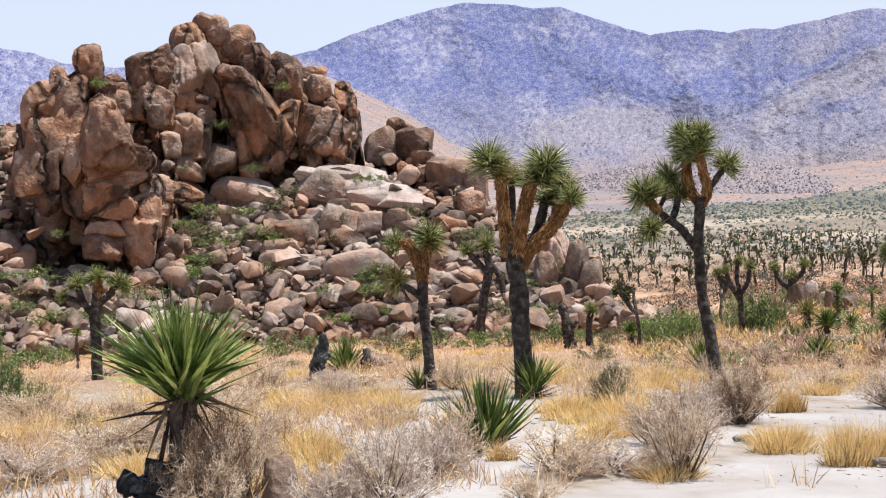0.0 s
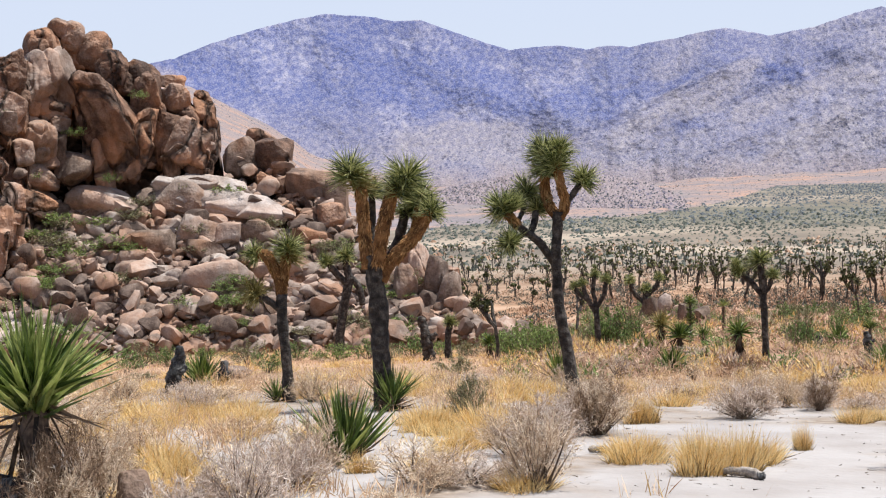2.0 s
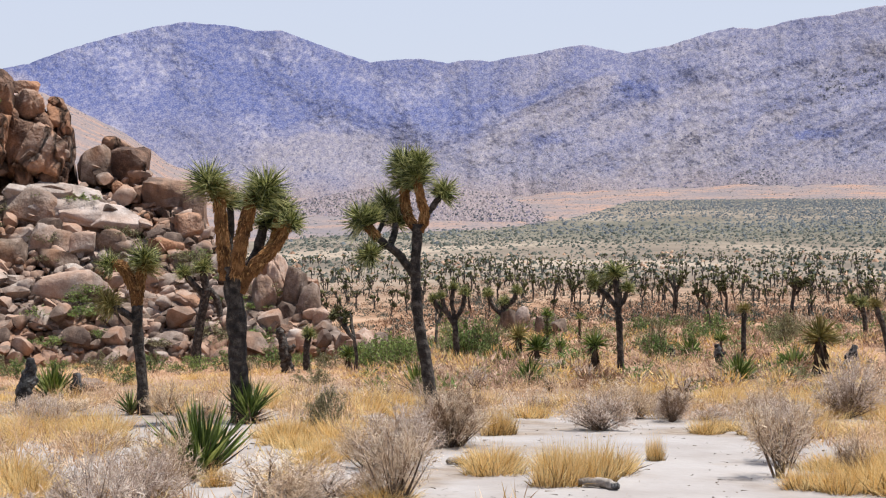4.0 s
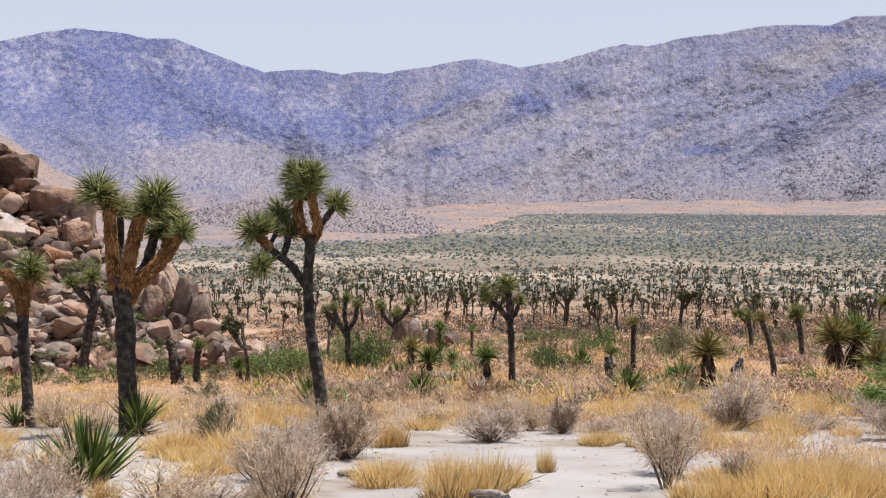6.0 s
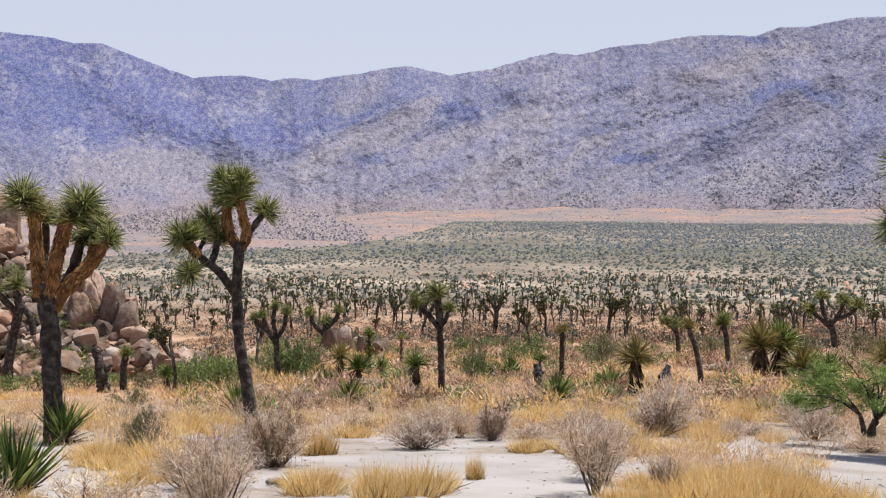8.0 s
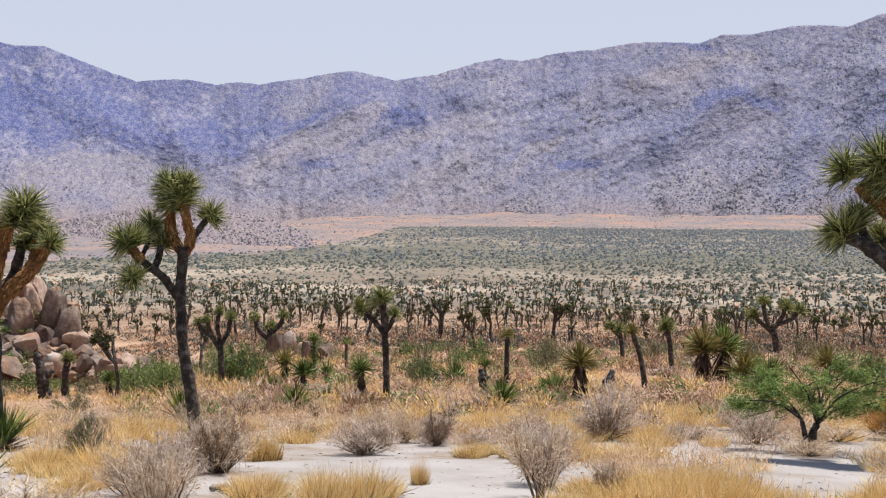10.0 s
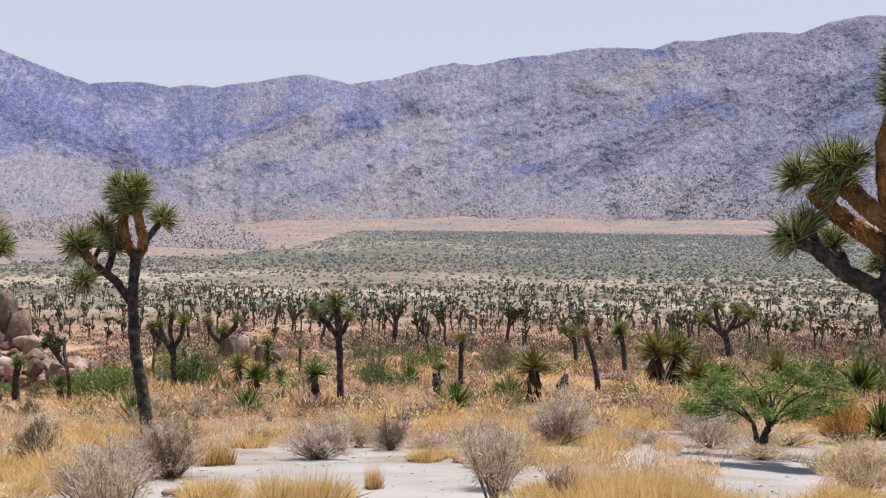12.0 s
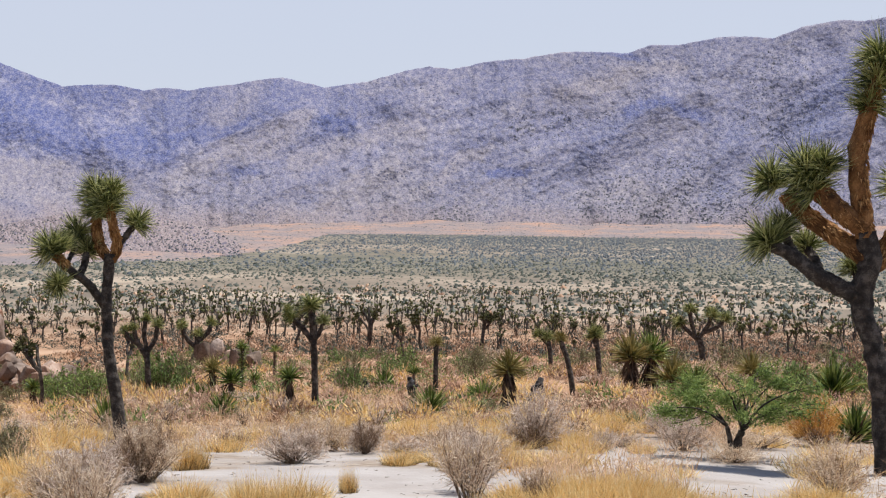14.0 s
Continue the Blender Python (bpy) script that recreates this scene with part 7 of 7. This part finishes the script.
while made < 48000:
    az = rng.uniform(-8, 34)
    d = math.sqrt(rng.uniform(300 ** 2, 2350 ** 2))
    if d > 600 and az < -4:
        continue
    lean = 8 * (az - 12)
    thick = 0.3 + 0.4 * min(1, (430 / d) ** 1.7) + 0.5 * within(d, 250, 540, 80) + 0.8 * within(d, 730 + lean, 1060 + lean, 60) + 0.95 * within(d, 1520 - 20 * (az - 12) + rng.normal(0, 60), 2040, 160) * within(az, 13.0 + rng.normal(0, 1.6), 60, 5.0) + 0.4 * within(d, 700, 2100, 60) * within(az, 22, 60, 9) + 0.8 * within(d, 150, 1400, 60) * within(az, 20, 60, 10)
    thick += 0.35 * noise.noise(Vector((az * 0.25, math.log(d) * 9, 1)))
    if d > 330 and rng.random() > thick:
        continue
    x, y = polar(az, d)
    made += 1
    s = float(np.clip(rng.lognormal(-0.62, 0.5), 0.2, 1.5)) * (1 + min(d / 900, 1.3)) * (1 + 0.35 * within(az, 20, 60, 10) * within(d, 0, 800, 200))
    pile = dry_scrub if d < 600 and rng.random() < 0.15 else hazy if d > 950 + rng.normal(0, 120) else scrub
    pile.add(OCTA * np.array([s, s, s * 0.75]) * 0.55 * rng.uniform(0.7, 1.3, (6, 1)) + [x, y, ground_z(x, y) + 0.1 * s], OCTA_F)
for i in range(52):
    az = rng.uniform(-1, 34)
    d = math.exp(rng.uniform(math.log(42), math.log(75)))
    if az < 3 and d > 60:
        continue
    kind = ("dry", "grey", "olive", "green", "brown")[int(rng.choice(5, p=[0.34, 0.24, 0.16, 0.16, 0.1]))]
    w = rng.uniform(0.7, 1.7)
    bush(kind, az, d, w, w * rng.uniform(0.4, 0.62), i)
for i in range(26):
    az, d = rng.uniform(18.5, 33), math.exp(rng.uniform(math.log(62), math.log(150)))
    w = rng.uniform(1.1, 2.2)
    bush(("olive", "green", "brown", "olive")[i % 4], az, d, w, w * rng.uniform(0.4, 0.6), i)
for i in range(12):
    az, d = rng.uniform(3, 19), math.exp(rng.uniform(math.log(44), math.log(70)))
    w = rng.uniform(1.0, 1.7)
    bush(("green", "olive")[i % 2], az, d, w, w * rng.uniform(0.45, 0.65), i)
mounds = {"grey": Soup(), "straw": Soup(), "dark": Soup()}


def mound(pile, x, y, r, high, k, stray, thick):
    """A low rounded shrub of short stiff twigs or leaves."""
    w = ways_about((0, 0, 1), 0, 88, k, rng)
    base = np.array([x, y, ground_z(x, y) - 0.02]) + w * np.array([r, r, r * high]) * rng.uniform(0.3, 0.95, (k, 1))
    pile.add(*slivers(base, unit(w + [0, 0, 0.2] + rng.normal(0, stray, (k, 3))), r * rng.uniform(0.18, 0.42, k), r * thick * rng.uniform(0.6, 1.3, k), rng))


for i in range(2300):
    az = rng.uniform(-1, 34)
    d = math.exp(rng.uniform(math.log(22), math.log(85)))
    if az < 3 and d > 55:
        continue
    x, y = polar(az, d)
    if noise.noise(Vector((x * 0.2, y * 0.2, 13))) < rng.uniform(-0.7, 0.05):
        continue
    kind = int(rng.choice(5, p=[0.34, 0.2, 0.13, 0.13, 0.2])) if d < 38 else int(rng.choice(5, p=[0.2, 0.24, 0.24, 0.24, 0.08]))
    pile = (mounds["grey"], dry_scrub, shrubs, greens, mounds["straw"])[kind]
    r = rng.uniform(0.14, 0.42) * (1.25 if d > 38 else 1.0)
    mound(pile, x, y, r, rng.uniform(0.6, 1.15), 84 if d < 40 else 60, 0.55 if kind < 4 else 0.15, 0.055 + 0.0009 * d)
    if i % 3 == 0:      # dark twigs that paint shade into the hearts of the mounds
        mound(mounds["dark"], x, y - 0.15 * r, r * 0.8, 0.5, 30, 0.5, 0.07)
tagged(mounds["dark"].make("woody_stems", STEM), "dark twigs painting shade into the base of the slope brush", "brush", kind="stuff")
tagged(mounds["grey"].make("grey_slope_brush", SLOPE_BRUSH), "grey-pink dry brush mounds on the lower slope", "brush", kind="stuff")
tagged(mounds["straw"].make("slope_grass", STRAW), "golden dry grass clumps on the lower slope", "grass", kind="stuff")
tagged(greens.make("green_slope_shrubs", SHRUB_LEAF), "green shrubs dotted over the lower slope", "shrub", kind="stuff")
tagged(shrubs.make("slope_shrubs", SHRUB_OLIVE), "olive-green shrubs dotted over the lower slope", "shrub", kind="stuff")
made = 0
while made < 5600:
    az = rng.uniform(-3, 34)
    d = math.exp(rng.uniform(math.log(85), math.log(320)))
    if d < 120 and az < 0.5:
        continue
    x, y = polar(az, d)
    green = noise.noise(Vector((x * 0.05, y * 0.05, 7)))
    if rng.random() > 0.5 + green + 0.35 * within(az, 20, 60, 8):
        continue
    made += 1
    s = rng.uniform(0.3, 0.95) * (1 + d / 400)
    k = 36
    w = ways_about((0, 0, 1), 0, 88, k, rng)
    v, f = slivers(np.array([x, y, ground_z(x, y)]) + w * np.array([s, s, s * 0.7]) * rng.uniform(0.2, 0.75, (k, 1)), unit(w + rng.normal(0, 0.5, (k, 3))), s * rng.uniform(0.15, 0.32, k), s * rng.uniform(0.06, 0.12, k), rng)
    (scrub if rng.random() < 0.48 + 0.5 * green else dry_scrub).add(v, f)
tagged(hazy.make("distant_scrub", HAZY_LEAF), "haze-tinted creosote scrub far across the valley", "scrub", kind="stuff")
tagged(scrub.make("valley_scrub", FAR_LEAF), "grey-green creosote scrub dotting the valley floor", "scrub", kind="stuff")
tagged(dry_scrub.make("dry_valley_scrub", RUST), "rust-brown dry scrub dotting the valley floor", "scrub", kind="stuff")

slope_scrub = Soup()
k = len(MAZ) - 1
inside = np.where((MAZ[:-1] > -14) & (MAZ[:-1] < 34))[0]
made = 0
while made < 13500:
    row = int(rng.uniform(0, 1) ** 1.5 * 110)
    col = int(rng.choice(inside))
    c = mv[row * k + col] + (mv[(row + 1) * k + col] - mv[row * k + col]) * rng.uniform(0, 1) + (mv[row * k + col + 1] - mv[row * k + col]) * rng.uniform(0, 1)
    lush = noise.noise(Vector(c * 0.004)) + 0.035 * (MAZ[col] - 16) - 0.004 * row
    if lush + rng.uniform(-0.2, 0.9) < 0:
        continue
    made += 1
    s = rng.uniform(0.9, 2.6) * (1.35 if lush > 0.2 else 0.8)
    slope_scrub.add(OCTA * np.array([s, s, s * 0.7]) * rng.uniform(0.7, 1.3, (6, 1)) + c, OCTA_F)
for i in range(1500):
    c = hv[int(rng.integers(0, len(hv) - 400))] + rng.normal(0, 2.0, 3) * [1, 1, 0]
    s = rng.uniform(0.5, 1.3)
    slope_scrub.add(OCTA * np.array([s, s, s]) * rng.uniform(0.7, 1.3, (6, 1)) + c, OCTA_F)
k = len(AZ) - 1
inside = np.where((AZ[:-1] > -14) & (AZ[:-1] < 34))[0]
for i in range(5200):
    row, col = int(rng.uniform(0, 24)), int(rng.choice(inside))
    c = fv[row * k + col] + (fv[(row + 1) * k + col] - fv[row * k + col]) * rng.uniform(0, 1) + (fv[row * k + col + 1] - fv[row * k + col]) * rng.uniform(0, 1)
    rocky = max(0, 1 - abs(AZ[col] - 2.5) / 5)
    if noise.noise(Vector(c * 0.008)) + 0.5 * rocky + rng.uniform(-0.7, 0.4) < 0:
        continue
    s = rng.uniform(0.5, 1.5) * np.hypot(*c[:2]) / 2600
    slope_scrub.add(OCTA * np.array([s, s, s]) * rng.uniform(0.7, 1.3, (6, 1)) + c, OCTA_F)
SLOPE_SHRUB = material("slope_shrub", [(0.042, 0.046, 0.055), (0.07, 0.074, 0.083), (0.1, 0.1, 0.108)], 0.2, 1.0, island=0.5)
tagged(slope_scrub.make("mountain_scrub", SLOPE_SHRUB), "dark shrubs dotting the mountain slopes", "scrub", kind="stuff")
